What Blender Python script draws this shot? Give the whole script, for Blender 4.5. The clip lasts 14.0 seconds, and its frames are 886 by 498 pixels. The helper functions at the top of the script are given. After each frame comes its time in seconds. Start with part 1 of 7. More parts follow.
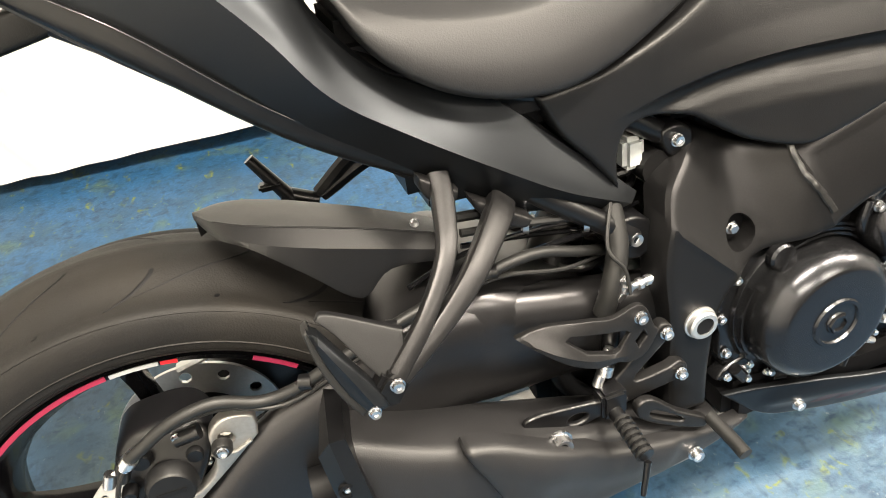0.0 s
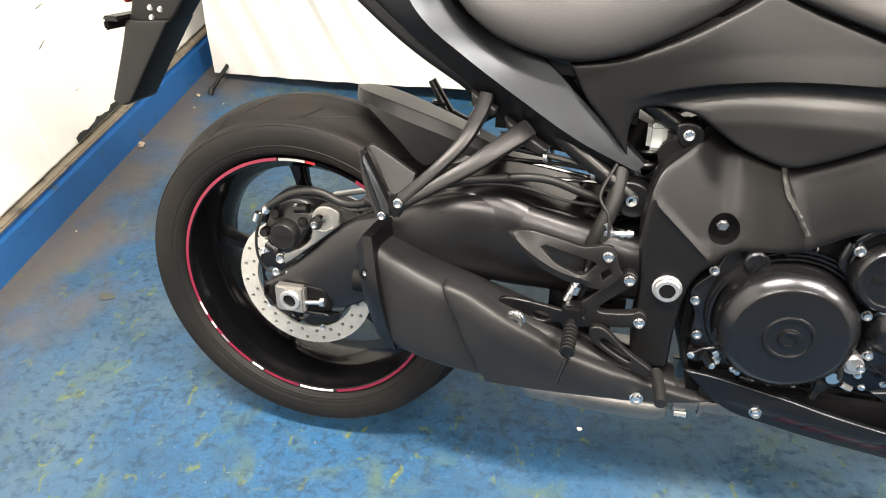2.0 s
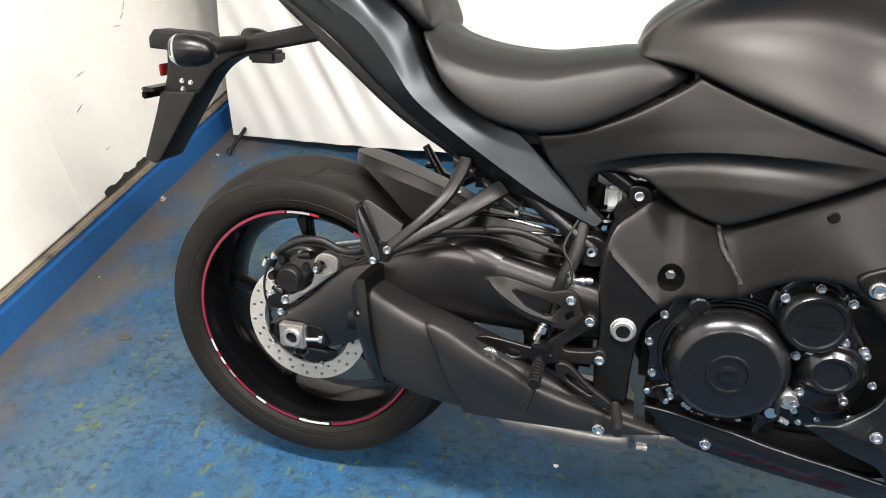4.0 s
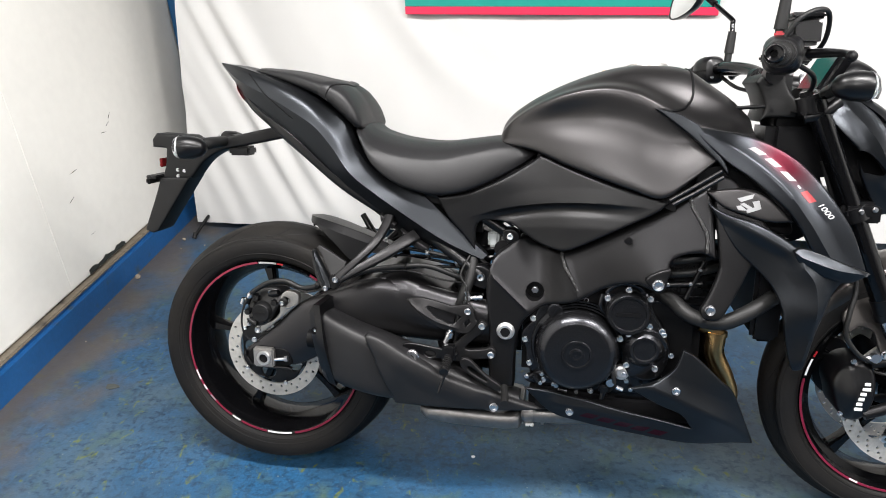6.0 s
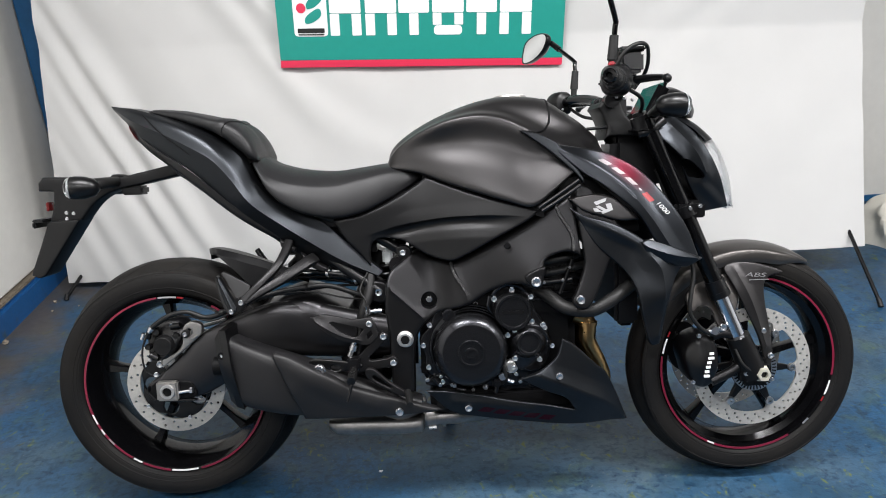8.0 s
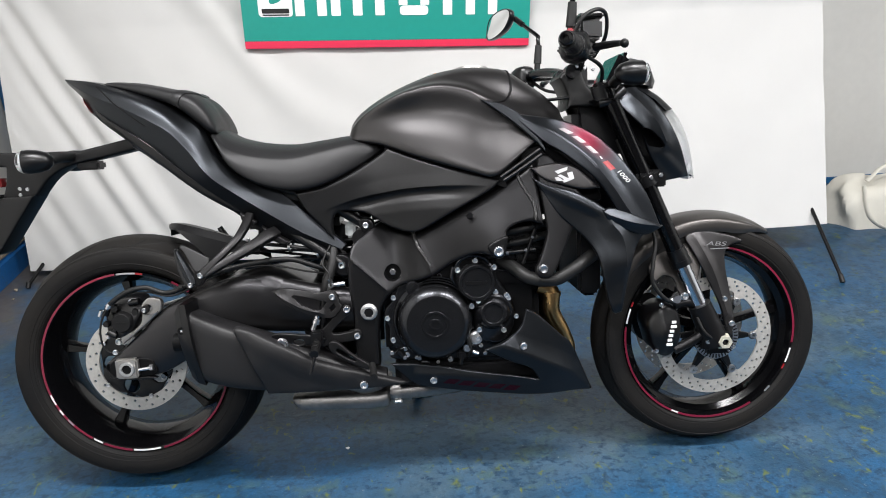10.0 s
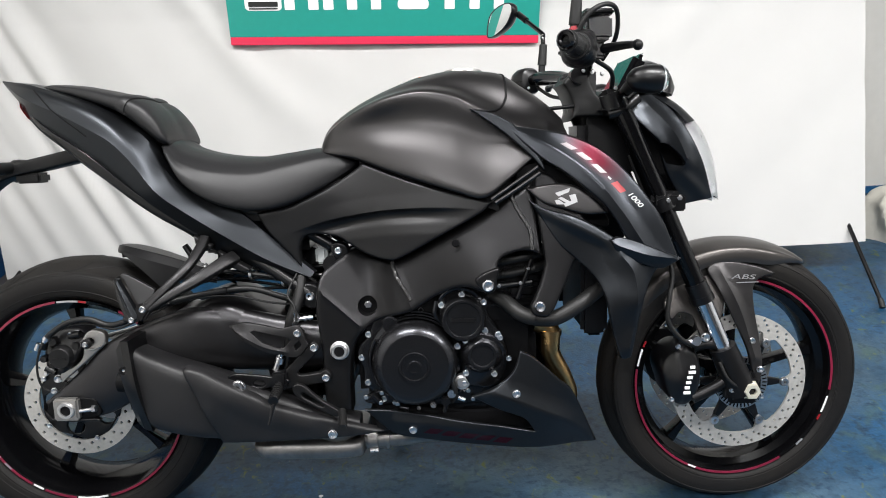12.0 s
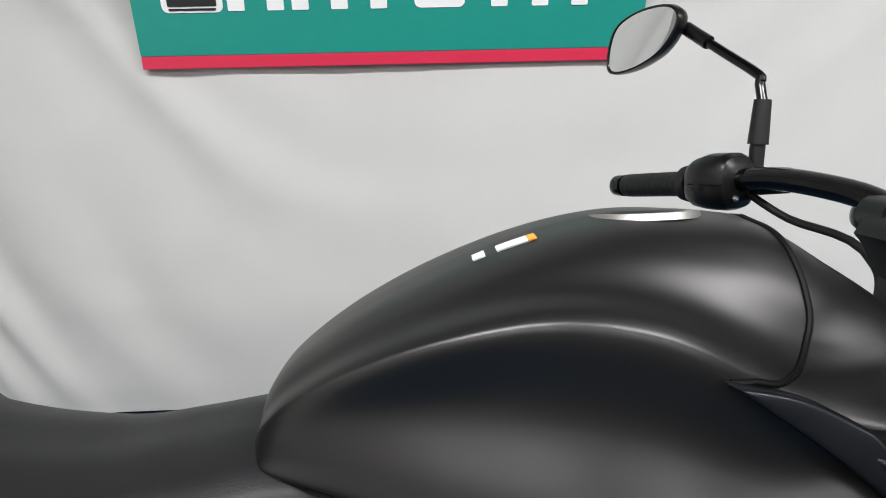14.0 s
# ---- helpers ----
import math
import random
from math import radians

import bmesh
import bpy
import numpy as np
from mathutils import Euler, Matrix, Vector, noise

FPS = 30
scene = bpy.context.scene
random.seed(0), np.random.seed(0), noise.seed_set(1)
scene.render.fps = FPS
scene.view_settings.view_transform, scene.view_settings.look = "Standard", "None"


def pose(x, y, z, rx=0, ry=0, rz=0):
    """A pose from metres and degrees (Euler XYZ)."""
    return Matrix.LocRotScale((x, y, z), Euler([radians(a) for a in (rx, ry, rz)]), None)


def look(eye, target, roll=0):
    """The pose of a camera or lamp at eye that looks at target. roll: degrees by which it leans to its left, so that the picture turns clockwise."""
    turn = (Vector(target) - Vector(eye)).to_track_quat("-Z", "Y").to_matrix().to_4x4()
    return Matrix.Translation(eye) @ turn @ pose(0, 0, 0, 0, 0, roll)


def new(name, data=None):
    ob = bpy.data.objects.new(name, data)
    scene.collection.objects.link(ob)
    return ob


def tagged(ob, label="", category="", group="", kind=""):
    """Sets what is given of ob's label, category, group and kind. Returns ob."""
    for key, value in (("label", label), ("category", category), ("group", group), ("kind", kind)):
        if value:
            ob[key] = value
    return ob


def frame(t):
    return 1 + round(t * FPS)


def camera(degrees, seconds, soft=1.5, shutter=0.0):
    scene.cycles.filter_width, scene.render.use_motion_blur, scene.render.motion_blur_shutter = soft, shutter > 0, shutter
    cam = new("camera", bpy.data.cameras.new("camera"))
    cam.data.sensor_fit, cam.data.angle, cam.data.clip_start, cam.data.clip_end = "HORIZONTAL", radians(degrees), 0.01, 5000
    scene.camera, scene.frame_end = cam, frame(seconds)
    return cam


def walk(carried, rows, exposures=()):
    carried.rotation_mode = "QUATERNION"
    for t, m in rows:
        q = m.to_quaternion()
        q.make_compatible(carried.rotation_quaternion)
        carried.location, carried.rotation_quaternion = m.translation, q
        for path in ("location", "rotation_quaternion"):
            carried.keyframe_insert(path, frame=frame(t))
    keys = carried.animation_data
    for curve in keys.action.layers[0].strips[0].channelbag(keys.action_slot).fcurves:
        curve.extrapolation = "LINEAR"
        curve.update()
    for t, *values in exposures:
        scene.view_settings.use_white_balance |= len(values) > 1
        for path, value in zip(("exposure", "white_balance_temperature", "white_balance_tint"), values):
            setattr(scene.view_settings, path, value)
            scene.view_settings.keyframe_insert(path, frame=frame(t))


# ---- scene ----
cam = camera(66.9, 14.0, soft=1.0)
PATH = [
    (0, (0.185, -0.473, 1.044), (0.58, 0.906, -0.35), -4.3),
    (0.5, (0.339, -0.519, 1.031), (0.5, 0.927, -0.341), -4.2),
    (1, (0.392, -0.622, 1.056), (0.21, 0.831, -0.307), -4.6),
    (1.5, (0.487, -0.75, 1.107), (0.086, 0.683, -0.23), -4.5),
    (2, (0.489, -0.809, 1.105), (0.039, 0.637, -0.201), -4.4),
    (2.5, (0.509, -0.841, 1.125), (0.019, 0.634, -0.134), -4.4),
    (5, (0.573, -1.029, 1.214), (0.076, 0.549, 0.09), -3.5),
    (5.5, (0.6, -1.144, 1.26), (0.191, 0.487, 0.178), -3.3),
    (6, (0.716, -1.318, 1.297), (0.346, 0.412, 0.365), -3.1),
    (6.5, (0.741, -1.399, 1.292), (0.438, 0.399, 0.47), -2.8),
    (7, (0.764, -1.423, 1.276), (0.57, 0.408, 0.496), -2.5),
    (7.5, (0.749, -1.435, 1.263), (0.673, 0.407, 0.487), -2.2),
    (8, (0.679, -1.493, 1.261), (0.685, 0.35, 0.483), -2.0),
    (8.5, (0.669, -1.536, 1.248), (0.721, 0.305, 0.468), -1.9),
    (9, (0.673, -1.539, 1.223), (0.746, 0.299, 0.438), -1.9),
    (11.5, (0.788, -1.383, 1.193), (0.836, 0.452, 0.397), -1.7),
    (12, (0.798, -1.292, 1.187), (0.811, 0.54, 0.384), -1.8),
    (12.5, (0.751, -1.082, 1.186), (0.755, 0.746, 0.375), -1.7),
    (13, (0.717, -0.855, 1.161), (0.713, 0.969, 0.341), -1.7),
    (13.5, (0.7, -0.547, 1.148), (0.686, 1.275, 0.324), -1.6),
    (14, (0.697, -0.297, 1.157), (0.726, 1.513, 0.307), -2.4),
]
EXPOSURES = [(0, 1.54, 7800, 10), (1, 1.52, 7550, 11), (2.5, 1.08, 7250, 11), (5, 0.60, 6600, 12), (6, 0.42, 6480, 12), (6.6, 0.20, 6380, 12), (7.2, -0.06, 6330, 12), (9, 0.02, 6330, 12), (12, 0.1, 6380, 11), (13.2, 0.0, 6330, 11), (14, -0.38, 6300, 10)]
walk(cam, [(t, look(eye, target, roll)) for t, eye, target, roll in PATH], EXPOSURES)

# ---- world and lights ----
world = bpy.data.worlds.new("world")
scene.world = world
world.use_nodes = True
world.node_tree.nodes["Background"].inputs["Color"].default_value = (0.8, 0.85, 0.9, 1)
world.node_tree.nodes["Background"].inputs["Strength"].default_value = 0.3


def tube_light(x, y, z, turn, watts, length=1.2, width=0.12):
    data = bpy.data.lights.new("tube_light", "AREA")
    data.shape, data.size, data.size_y, data.energy, data.color = "RECTANGLE", length, width, watts, (1.0, 0.985, 0.96)
    lamp = new("tube_light", data)
    lamp.matrix_basis = pose(x, y, z, 0, 0, turn)
    return lamp


CEILING = 2.6
# The last tube is added to brighten the right wall and the bike's front.
TUBES = [(0.15, -0.5, 60), (1.95, -0.5, 58), (0.1, -2.3, 34), (1.9, -2.3, 34), (3.7, -0.9, 66)]
for lx, ly, watts in TUBES:
    tube_light(lx, ly, CEILING - 0.085, 0, watts)
# ---- materials ----
def material(name, color, rough=0.5, metal=0.0, grain=0.0, grain_scale=200.0, bump=0.0, bump_scale=400.0,
             stain=0.0, stain_scale=6.0, coat=0.0, rough_var=0.0, random=0.0, spec=0.5):
    """A procedural surface: base colour with fine grain and broad stains, roughness that varies, and a fine relief."""
    m = bpy.data.materials.new(name)
    m.use_nodes = True
    nt = m.node_tree
    b = nt.nodes["Principled BSDF"]
    b.inputs["Roughness"].default_value, b.inputs["Metallic"].default_value = rough, metal
    b.inputs["Coat Weight"].default_value = coat
    b.inputs["Specular IOR Level"].default_value = spec
    b.inputs["Coat Roughness"].default_value = 0.12
    tc = nt.nodes.new("ShaderNodeTexCoord")

    def tex(scale, detail=4.0):
        n = nt.nodes.new("ShaderNodeTexNoise")
        n.inputs["Scale"].default_value, n.inputs["Detail"].default_value = scale, detail
        nt.links.new(tc.outputs["Object"], n.inputs["Vector"])
        return n.outputs["Fac"]

    def math_node(op, a, c):
        n = nt.nodes.new("ShaderNodeMath")
        n.operation = op
        for i, v in enumerate((a, c)):
            if isinstance(v, (int, float)):
                n.inputs[i].default_value = v
            else:
                nt.links.new(v, n.inputs[i])
        return n.outputs[0]

    value = None
    for amount, scale in ((grain, grain_scale), (stain, stain_scale)):
        if amount:
            f = math_node("MULTIPLY_ADD", tex(scale), 2 * amount)
            f.node.inputs[2].default_value = 1 - amount
            value = f if value is None else math_node("MULTIPLY", value, f)
    if random:
        oi = nt.nodes.new("ShaderNodeObjectInfo")
        f = math_node("MULTIPLY_ADD", oi.outputs["Random"], 2 * random)
        f.node.inputs[2].default_value = 1 - random
        value = f if value is None else math_node("MULTIPLY", value, f)
    if value is None:
        b.inputs["Base Color"].default_value = (*color, 1)
    else:
        vm = nt.nodes.new("ShaderNodeVectorMath")
        vm.operation = "SCALE"
        vm.inputs[0].default_value = color
        nt.links.new(value, vm.inputs["Scale"])
        nt.links.new(vm.outputs[0], b.inputs["Base Color"])
    if rough_var:
        f = math_node("MULTIPLY_ADD", tex(30, 6), 2 * rough_var)
        f.node.inputs[2].default_value = rough - rough_var
        nt.links.new(f, b.inputs["Roughness"])
    if bump:
        bn = nt.nodes.new("ShaderNodeBump")
        bn.inputs["Strength"].default_value, bn.inputs["Distance"].default_value = bump, 0.001
        nt.links.new(tex(bump_scale, 3), bn.inputs["Height"])
        nt.links.new(bn.outputs["Normal"], b.inputs["Normal"])
    return m


M_PAINT = material("matte_black_paint", (0.054, 0.052, 0.0525), 0.37, 0.93, grain=0.06, grain_scale=900, stain=0.04, stain_scale=5, rough_var=0.012, spec=0.4)
M_PAINT_BLUE = material("satin_blue_black_paint", (0.033, 0.0358, 0.0398), 0.355, 0.93, grain=0.06, grain_scale=900, stain=0.04, stain_scale=5, rough_var=0.012, spec=0.4)
M_SHROUD = material("satin_blue_black_paint_with_red_fade", (0.035, 0.038, 0.043), 0.34, 0.93, grain=0.06, grain_scale=900, stain=0.04, stain_scale=5, rough_var=0.012, spec=0.4)
M_FENDER = material("dark_metallic_grey_paint", (0.080, 0.074, 0.070), 0.36, 0.8, grain=0.15, grain_scale=900, rough_var=0.02)
M_FRAME = material("satin_black_frame", (0.0205, 0.0203, 0.0212), 0.38, 0.8, grain=0.2, grain_scale=500, bump=0.10, bump_scale=900, rough_var=0.03, spec=0.3)
M_FORGED = material("worn_satin_black_alloy", (0.0190, 0.0186, 0.0192), 0.38, 0.7, grain=0.25, grain_scale=400, bump=0.12, bump_scale=800, stain=0.15, stain_scale=20, rough_var=0.05, spec=0.4)
M_WELD = material("painted_weld", (0.012, 0.012, 0.012), 0.3, 0.3, grain=0.2, grain_scale=300, rough_var=0.08)
M_SWING = material("satin_black_swing_arm", (0.0530, 0.0520, 0.0545), 0.33, 0.93, grain=0.1, grain_scale=500, rough_var=0.02, spec=0.4)
M_PLASTIC = material("textured_black_plastic", (0.0042, 0.0042, 0.0046), 0.42, 0, grain=0.25, grain_scale=700, bump=0.15, bump_scale=900, rough_var=0.05, spec=0.30)
M_SMOOTH = material("smooth_black_plastic", (0.0028, 0.0028, 0.0033), 0.32, 0, grain=0.1, rough_var=0.05, spec=0.4)
M_GLOSS = material("gloss_black_enamel", (0.0022, 0.0022, 0.0026), 0.13, 0, rough_var=0.04, spec=0.34)
M_ENGINE = material("black_engine_paint", (0.043, 0.044, 0.048), 0.25, 0.9, grain=0.06, grain_scale=400, rough_var=0.015, spec=0.4)
M_SEAT = material("black_seat_vinyl", (0.0085, 0.0085, 0.0092), 0.45, 0, grain=0.2, grain_scale=900, bump=0.2, bump_scale=700, rough_var=0.05, spec=0.29)
M_RUBBER = material("tyre_rubber", (0.0068, 0.0066, 0.0067), 0.6, 0, grain=0.3, grain_scale=420, bump=0.35, bump_scale=520, stain=0.25, stain_scale=7, rough_var=0.1, spec=0.17)
M_HOSE = material("black_rubber_hose", (0.007, 0.007, 0.007), 0.5, 0, grain=0.2, grain_scale=300, rough_var=0.06, spec=0.35)
M_MUFFLER = material("satin_black_heatproof_paint", (0.0102, 0.0100, 0.0107), 0.46, 0.1, grain=0.25, grain_scale=600, bump=0.2, bump_scale=800, stain=0.15, stain_scale=8, rough_var=0.06, spec=0.4)
M_STEEL = material("brushed_steel", (0.55, 0.55, 0.55), 0.38, 0.9, grain=0.12, grain_scale=300, rough_var=0.08)
M_BOLT = material("zinc_plated_bolt", (0.72, 0.72, 0.74), 0.28, 1, grain=0.1, grain_scale=400, rough_var=0.06, random=0.15)
M_ALU = material("cast_aluminium", (0.36, 0.35, 0.335), 0.46, 0.9, grain=0.15, grain_scale=250, bump=0.15, bump_scale=500, stain=0.15, stain_scale=40, rough_var=0.08)
M_CHROME = material("hard_chrome", (0.75, 0.76, 0.8), 0.1, 1, rough_var=0.02)
M_DISC = material("ground_brake_disc", (0.50, 0.485, 0.455), 0.45, 0.55, grain=0.18, grain_scale=160, stain=0.18, stain_scale=20, rough_var=0.1)
M_HEADER = material("heat_tinted_exhaust_pipe", (0.42, 0.27, 0.12), 0.3, 1, grain=0.15, grain_scale=90, stain=0.35, stain_scale=12, rough_var=0.08)
M_CAT = material("stainless_collector_box", (0.24, 0.235, 0.23), 0.48, 1, grain=0.25, grain_scale=80, stain=0.35, stain_scale=14, rough_var=0.12)
M_REFLECTOR = material("silvered_reflector", (0.84, 0.84, 0.83), 0.3, 0.35, rough_var=0.04)
M_STAIN = material("dried_oil", (0.045, 0.05, 0.045), 0.6, 0, grain=0.3, grain_scale=120)
M_RED = material("dark_red_stripe", (0.16, 0.01, 0.03), 0.3, 0, grain=0.1)
M_PALEPRINT = material("worn_pale_print", (0.24, 0.215, 0.22), 0.42, 0.3, grain=0.35, grain_scale=260)
M_REDBRIGHT = material("bright_red_print", (0.26, 0.006, 0.010), 0.4)
M_FAINT = material("faint_red_print", (0.060, 0.010, 0.018), 0.36, 0.9, grain=0.4, grain_scale=200)
M_REDSWITCH = material("dark_red_switch", (0.3, 0.012, 0.02), 0.35)
M_WHITE = material("white_print", (0.78, 0.78, 0.78), 0.4)
M_SILVER = material("silver_print", (0.42, 0.42, 0.43), 0.28, 0.6)
M_REDLENS = material("red_tail_lens", (0.11, 0.008, 0.009), 0.12)
# Flat black for cores, recesses and the shade sheet under the tank.
M_CORE_SHADE = material("core_and_shade_black", (0.0028, 0.0028, 0.0033), 0.55, 0, grain=0.3, grain_scale=300, spec=0.15)
M_BLUEBOLT = material("anodised_blue", (0.02, 0.1, 0.25), 0.25, 0.9)
M_BRASS = material("gold_plated_nut", (0.80, 0.77, 0.64), 0.32, 0.6)
M_ORANGE = material("orange_label_print", (0.8, 0.35, 0.03), 0.5)
M_RESERVOIR = material("milky_reservoir_plastic", (0.36, 0.38, 0.38), 0.4, 0, grain=0.1)


def glass(name, tint, rough=0.02):
    m = material(name, tint, rough)
    b = m.node_tree.nodes["Principled BSDF"]
    b.inputs["Transmission Weight"].default_value, b.inputs["IOR"].default_value = 1.0, 1.45
    return m


M_LENS = glass("clear_lens", (0.95, 0.97, 1.0))
M_SMOKE = glass("smoked_screen", (0.25, 0.4, 0.38))
M_MIRROR = material("mirror_glass", (0.92, 0.93, 0.93), 0.01, 1)


def mixed(m, color, scale, low, high, detail=6.0, stretch=(1, 1, 1), distort=0.0, rough=None):
    """Lays blotches of another colour over a material, between two levels of a noise."""
    nt = m.node_tree
    b = nt.nodes["Principled BSDF"]
    tc, mp = nt.nodes.new("ShaderNodeTexCoord"), nt.nodes.new("ShaderNodeMapping")
    n, ramp, mix = nt.nodes.new("ShaderNodeTexNoise"), nt.nodes.new("ShaderNodeMapRange"), nt.nodes.new("ShaderNodeMix")
    mp.inputs["Scale"].default_value = stretch
    mp.inputs["Location"].default_value = (scale, low, high)
    n.inputs["Scale"].default_value, n.inputs["Detail"].default_value, n.inputs["Distortion"].default_value = scale, detail, distort
    ramp.inputs["From Min"].default_value, ramp.inputs["From Max"].default_value = low, high
    mix.data_type = "RGBA"
    nt.links.new(tc.outputs["Object"], mp.inputs["Vector"])
    nt.links.new(mp.outputs[0], n.inputs["Vector"])
    nt.links.new(n.outputs["Fac"], ramp.inputs["Value"])
    nt.links.new(ramp.outputs["Result"], mix.inputs["Factor"])
    old = b.inputs["Base Color"]
    if old.is_linked:
        nt.links.new(old.links[0].from_socket, mix.inputs[6])
    else:
        mix.inputs[6].default_value = old.default_value
    mix.inputs[7].default_value = (*color, 1)
    nt.links.new(mix.outputs[2], old)
    return m


def faded(m, color, at, turn, size):
    """A soft sprayed flash of another colour in a paint, round a place of the panel."""
    nt = m.node_tree
    b = nt.nodes["Principled BSDF"]
    tc, mp, grad, ramp, mix = (nt.nodes.new("ShaderNode" + k) for k in ("TexCoord", "Mapping", "TexGradient", "MapRange", "Mix"))
    mp.vector_type, grad.gradient_type, mix.data_type = "TEXTURE", "SPHERICAL", "RGBA"
    mp.inputs["Location"].default_value, mp.inputs["Rotation"].default_value, mp.inputs["Scale"].default_value = at, (0, radians(turn), 0), size
    ramp.inputs["From Min"].default_value, ramp.inputs["From Max"].default_value = 0.0, 0.75
    nt.links.new(tc.outputs["Object"], mp.inputs["Vector"])
    nt.links.new(mp.outputs[0], grad.inputs["Vector"])
    nt.links.new(grad.outputs["Fac"], ramp.inputs["Value"])
    nt.links.new(ramp.outputs["Result"], mix.inputs["Factor"])
    old = b.inputs["Base Color"]
    nt.links.new(old.links[0].from_socket, mix.inputs[6])
    mix.inputs[7].default_value = (*color, 1)
    nt.links.new(mix.outputs[2], old)


faded(M_SHROUD, (0.046, 0.005, 0.010), (1.108, -0.175, 0.802), 42, (0.085, 0.08, 0.030))
M_FLOOR = material("blue_floor_paint", (0.0112, 0.0588, 0.1290), 0.44, 0, grain=0.45, grain_scale=120, stain=0.32, stain_scale=3.5, bump=0.6, bump_scale=150, rough_var=0.16, spec=0.4)
mixed(M_FLOOR, (0.0522, 0.0835, 0.1027), 2.2, 0.47, 0.76, 12, (1, 1.2, 1), 0.1)
mixed(M_FLOOR, (0.0122, 0.0409, 0.074), 6.5, 0.50, 0.72, 14, (1.1, 1, 1), 0.3)
mixed(M_FLOOR, (0.04, 0.0748, 0.0644), 11.0, 0.54, 0.74, 14, (1.2, 1, 1), 0.4)
mixed(M_FLOOR, (0.0827, 0.1044, 0.0226), 30.0, 0.61, 0.72, 9, (1.2, 0.9, 1), 0.8)
mixed(M_FLOOR, (0.013, 0.0331, 0.0557), 26.0, 0.56, 0.76, 14, (1.5, 0.8, 1), 0.4)
mixed(M_FLOOR, (0.007, 0.028, 0.058), 48.0, 0.50, 0.72, 14, (1, 1.4, 1), 0.3)
mixed(M_FLOOR, (0.1131, 0.1392, 0.1479), 110.0, 0.68, 0.78, 4, (1, 1, 1), 0.5)


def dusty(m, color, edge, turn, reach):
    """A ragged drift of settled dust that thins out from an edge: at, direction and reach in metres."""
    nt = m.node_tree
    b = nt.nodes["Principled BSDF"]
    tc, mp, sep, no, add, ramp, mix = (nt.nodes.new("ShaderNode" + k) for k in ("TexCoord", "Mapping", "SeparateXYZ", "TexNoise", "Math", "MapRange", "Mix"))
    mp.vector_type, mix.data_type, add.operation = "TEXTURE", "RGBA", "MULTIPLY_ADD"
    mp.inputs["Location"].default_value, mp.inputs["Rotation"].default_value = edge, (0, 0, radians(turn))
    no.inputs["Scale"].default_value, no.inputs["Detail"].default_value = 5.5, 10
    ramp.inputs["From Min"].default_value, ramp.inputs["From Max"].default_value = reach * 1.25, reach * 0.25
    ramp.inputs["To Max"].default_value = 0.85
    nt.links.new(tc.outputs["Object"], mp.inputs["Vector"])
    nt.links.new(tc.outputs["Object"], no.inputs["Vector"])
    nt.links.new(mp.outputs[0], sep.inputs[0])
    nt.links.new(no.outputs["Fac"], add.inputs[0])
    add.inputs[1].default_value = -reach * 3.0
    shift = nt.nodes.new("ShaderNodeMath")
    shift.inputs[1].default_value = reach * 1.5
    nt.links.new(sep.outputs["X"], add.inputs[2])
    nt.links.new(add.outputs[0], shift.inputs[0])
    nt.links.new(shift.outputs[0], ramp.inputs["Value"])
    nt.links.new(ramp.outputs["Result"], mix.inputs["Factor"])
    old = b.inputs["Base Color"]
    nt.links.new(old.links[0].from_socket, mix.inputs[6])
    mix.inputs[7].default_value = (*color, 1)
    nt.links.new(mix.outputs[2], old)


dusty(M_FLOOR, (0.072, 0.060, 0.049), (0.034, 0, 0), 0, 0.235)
mixed(M_RUBBER, (0.0115, 0.0103, 0.009), 7.0, 0.40, 0.72, 8)
M_KERB = material("blue_kerb_paint", (0.010, 0.075, 0.22), 0.35, 0, grain=0.2, grain_scale=60, stain=0.25, stain_scale=6, bump=0.4, bump_scale=160, rough_var=0.1)
mixed(M_KERB, (0.04, 0.06, 0.08), 12.0, 0.62, 0.74, 8)
M_CONCRETE = material("dirty_concrete", (0.145, 0.122, 0.092), 0.8, 0, grain=0.3, grain_scale=90, stain=0.4, stain_scale=9, bump=0.6, bump_scale=120)
mixed(M_CONCRETE, (0.04, 0.035, 0.03), 16.0, 0.55, 0.7, 8)
# Dark tone for the added front wall, to keep reflections in the bike low.
M_DARK_WALL = material("dark_unseen_wall", (0.075, 0.075, 0.078), 0.6, 0, grain=0.1, grain_scale=20, stain=0.2, stain_scale=3)
# Pale tone for the unseen right wall, so it reflects onto forward-facing panels.
M_BOUNCE_WALL = material("pale_bounce_wall", (0.55, 0.545, 0.53), 0.6, 0, grain=0.05, grain_scale=20, stain=0.1, stain_scale=3)
M_WALL = material("white_wall_panel", (0.71, 0.695, 0.65), 0.4, 0, grain=0.05, grain_scale=25, stain=0.08, stain_scale=2.5, rough_var=0.08)
M_CLOTH = material("white_cotton_backdrop", (0.57, 0.565, 0.55), 0.85, 0, grain=0.05, grain_scale=500, stain=0.05, stain_scale=4, bump=0.2, bump_scale=900)
M_CEILING = material("grey_ceiling", (0.10, 0.10, 0.10), 0.8, 0, grain=0.08, grain_scale=30)
M_BLUEPOST = material("blue_painted_post", (0.012, 0.09, 0.22), 0.4, 0, grain=0.15, grain_scale=60, stain=0.2, stain_scale=6)
M_GREEN = material("green_sign_board", (0.012, 0.27, 0.22), 0.4, 0, grain=0.05, grain_scale=60)
M_SIGNRED = material("red_sign_stripe", (0.68, 0.03, 0.08), 0.4)
M_SIGNWHITE = material("white_sign_print", (0.85, 0.85, 0.85), 0.4)
M_BLACKPRINT = material("black_print", (0.01, 0.01, 0.01), 0.5)
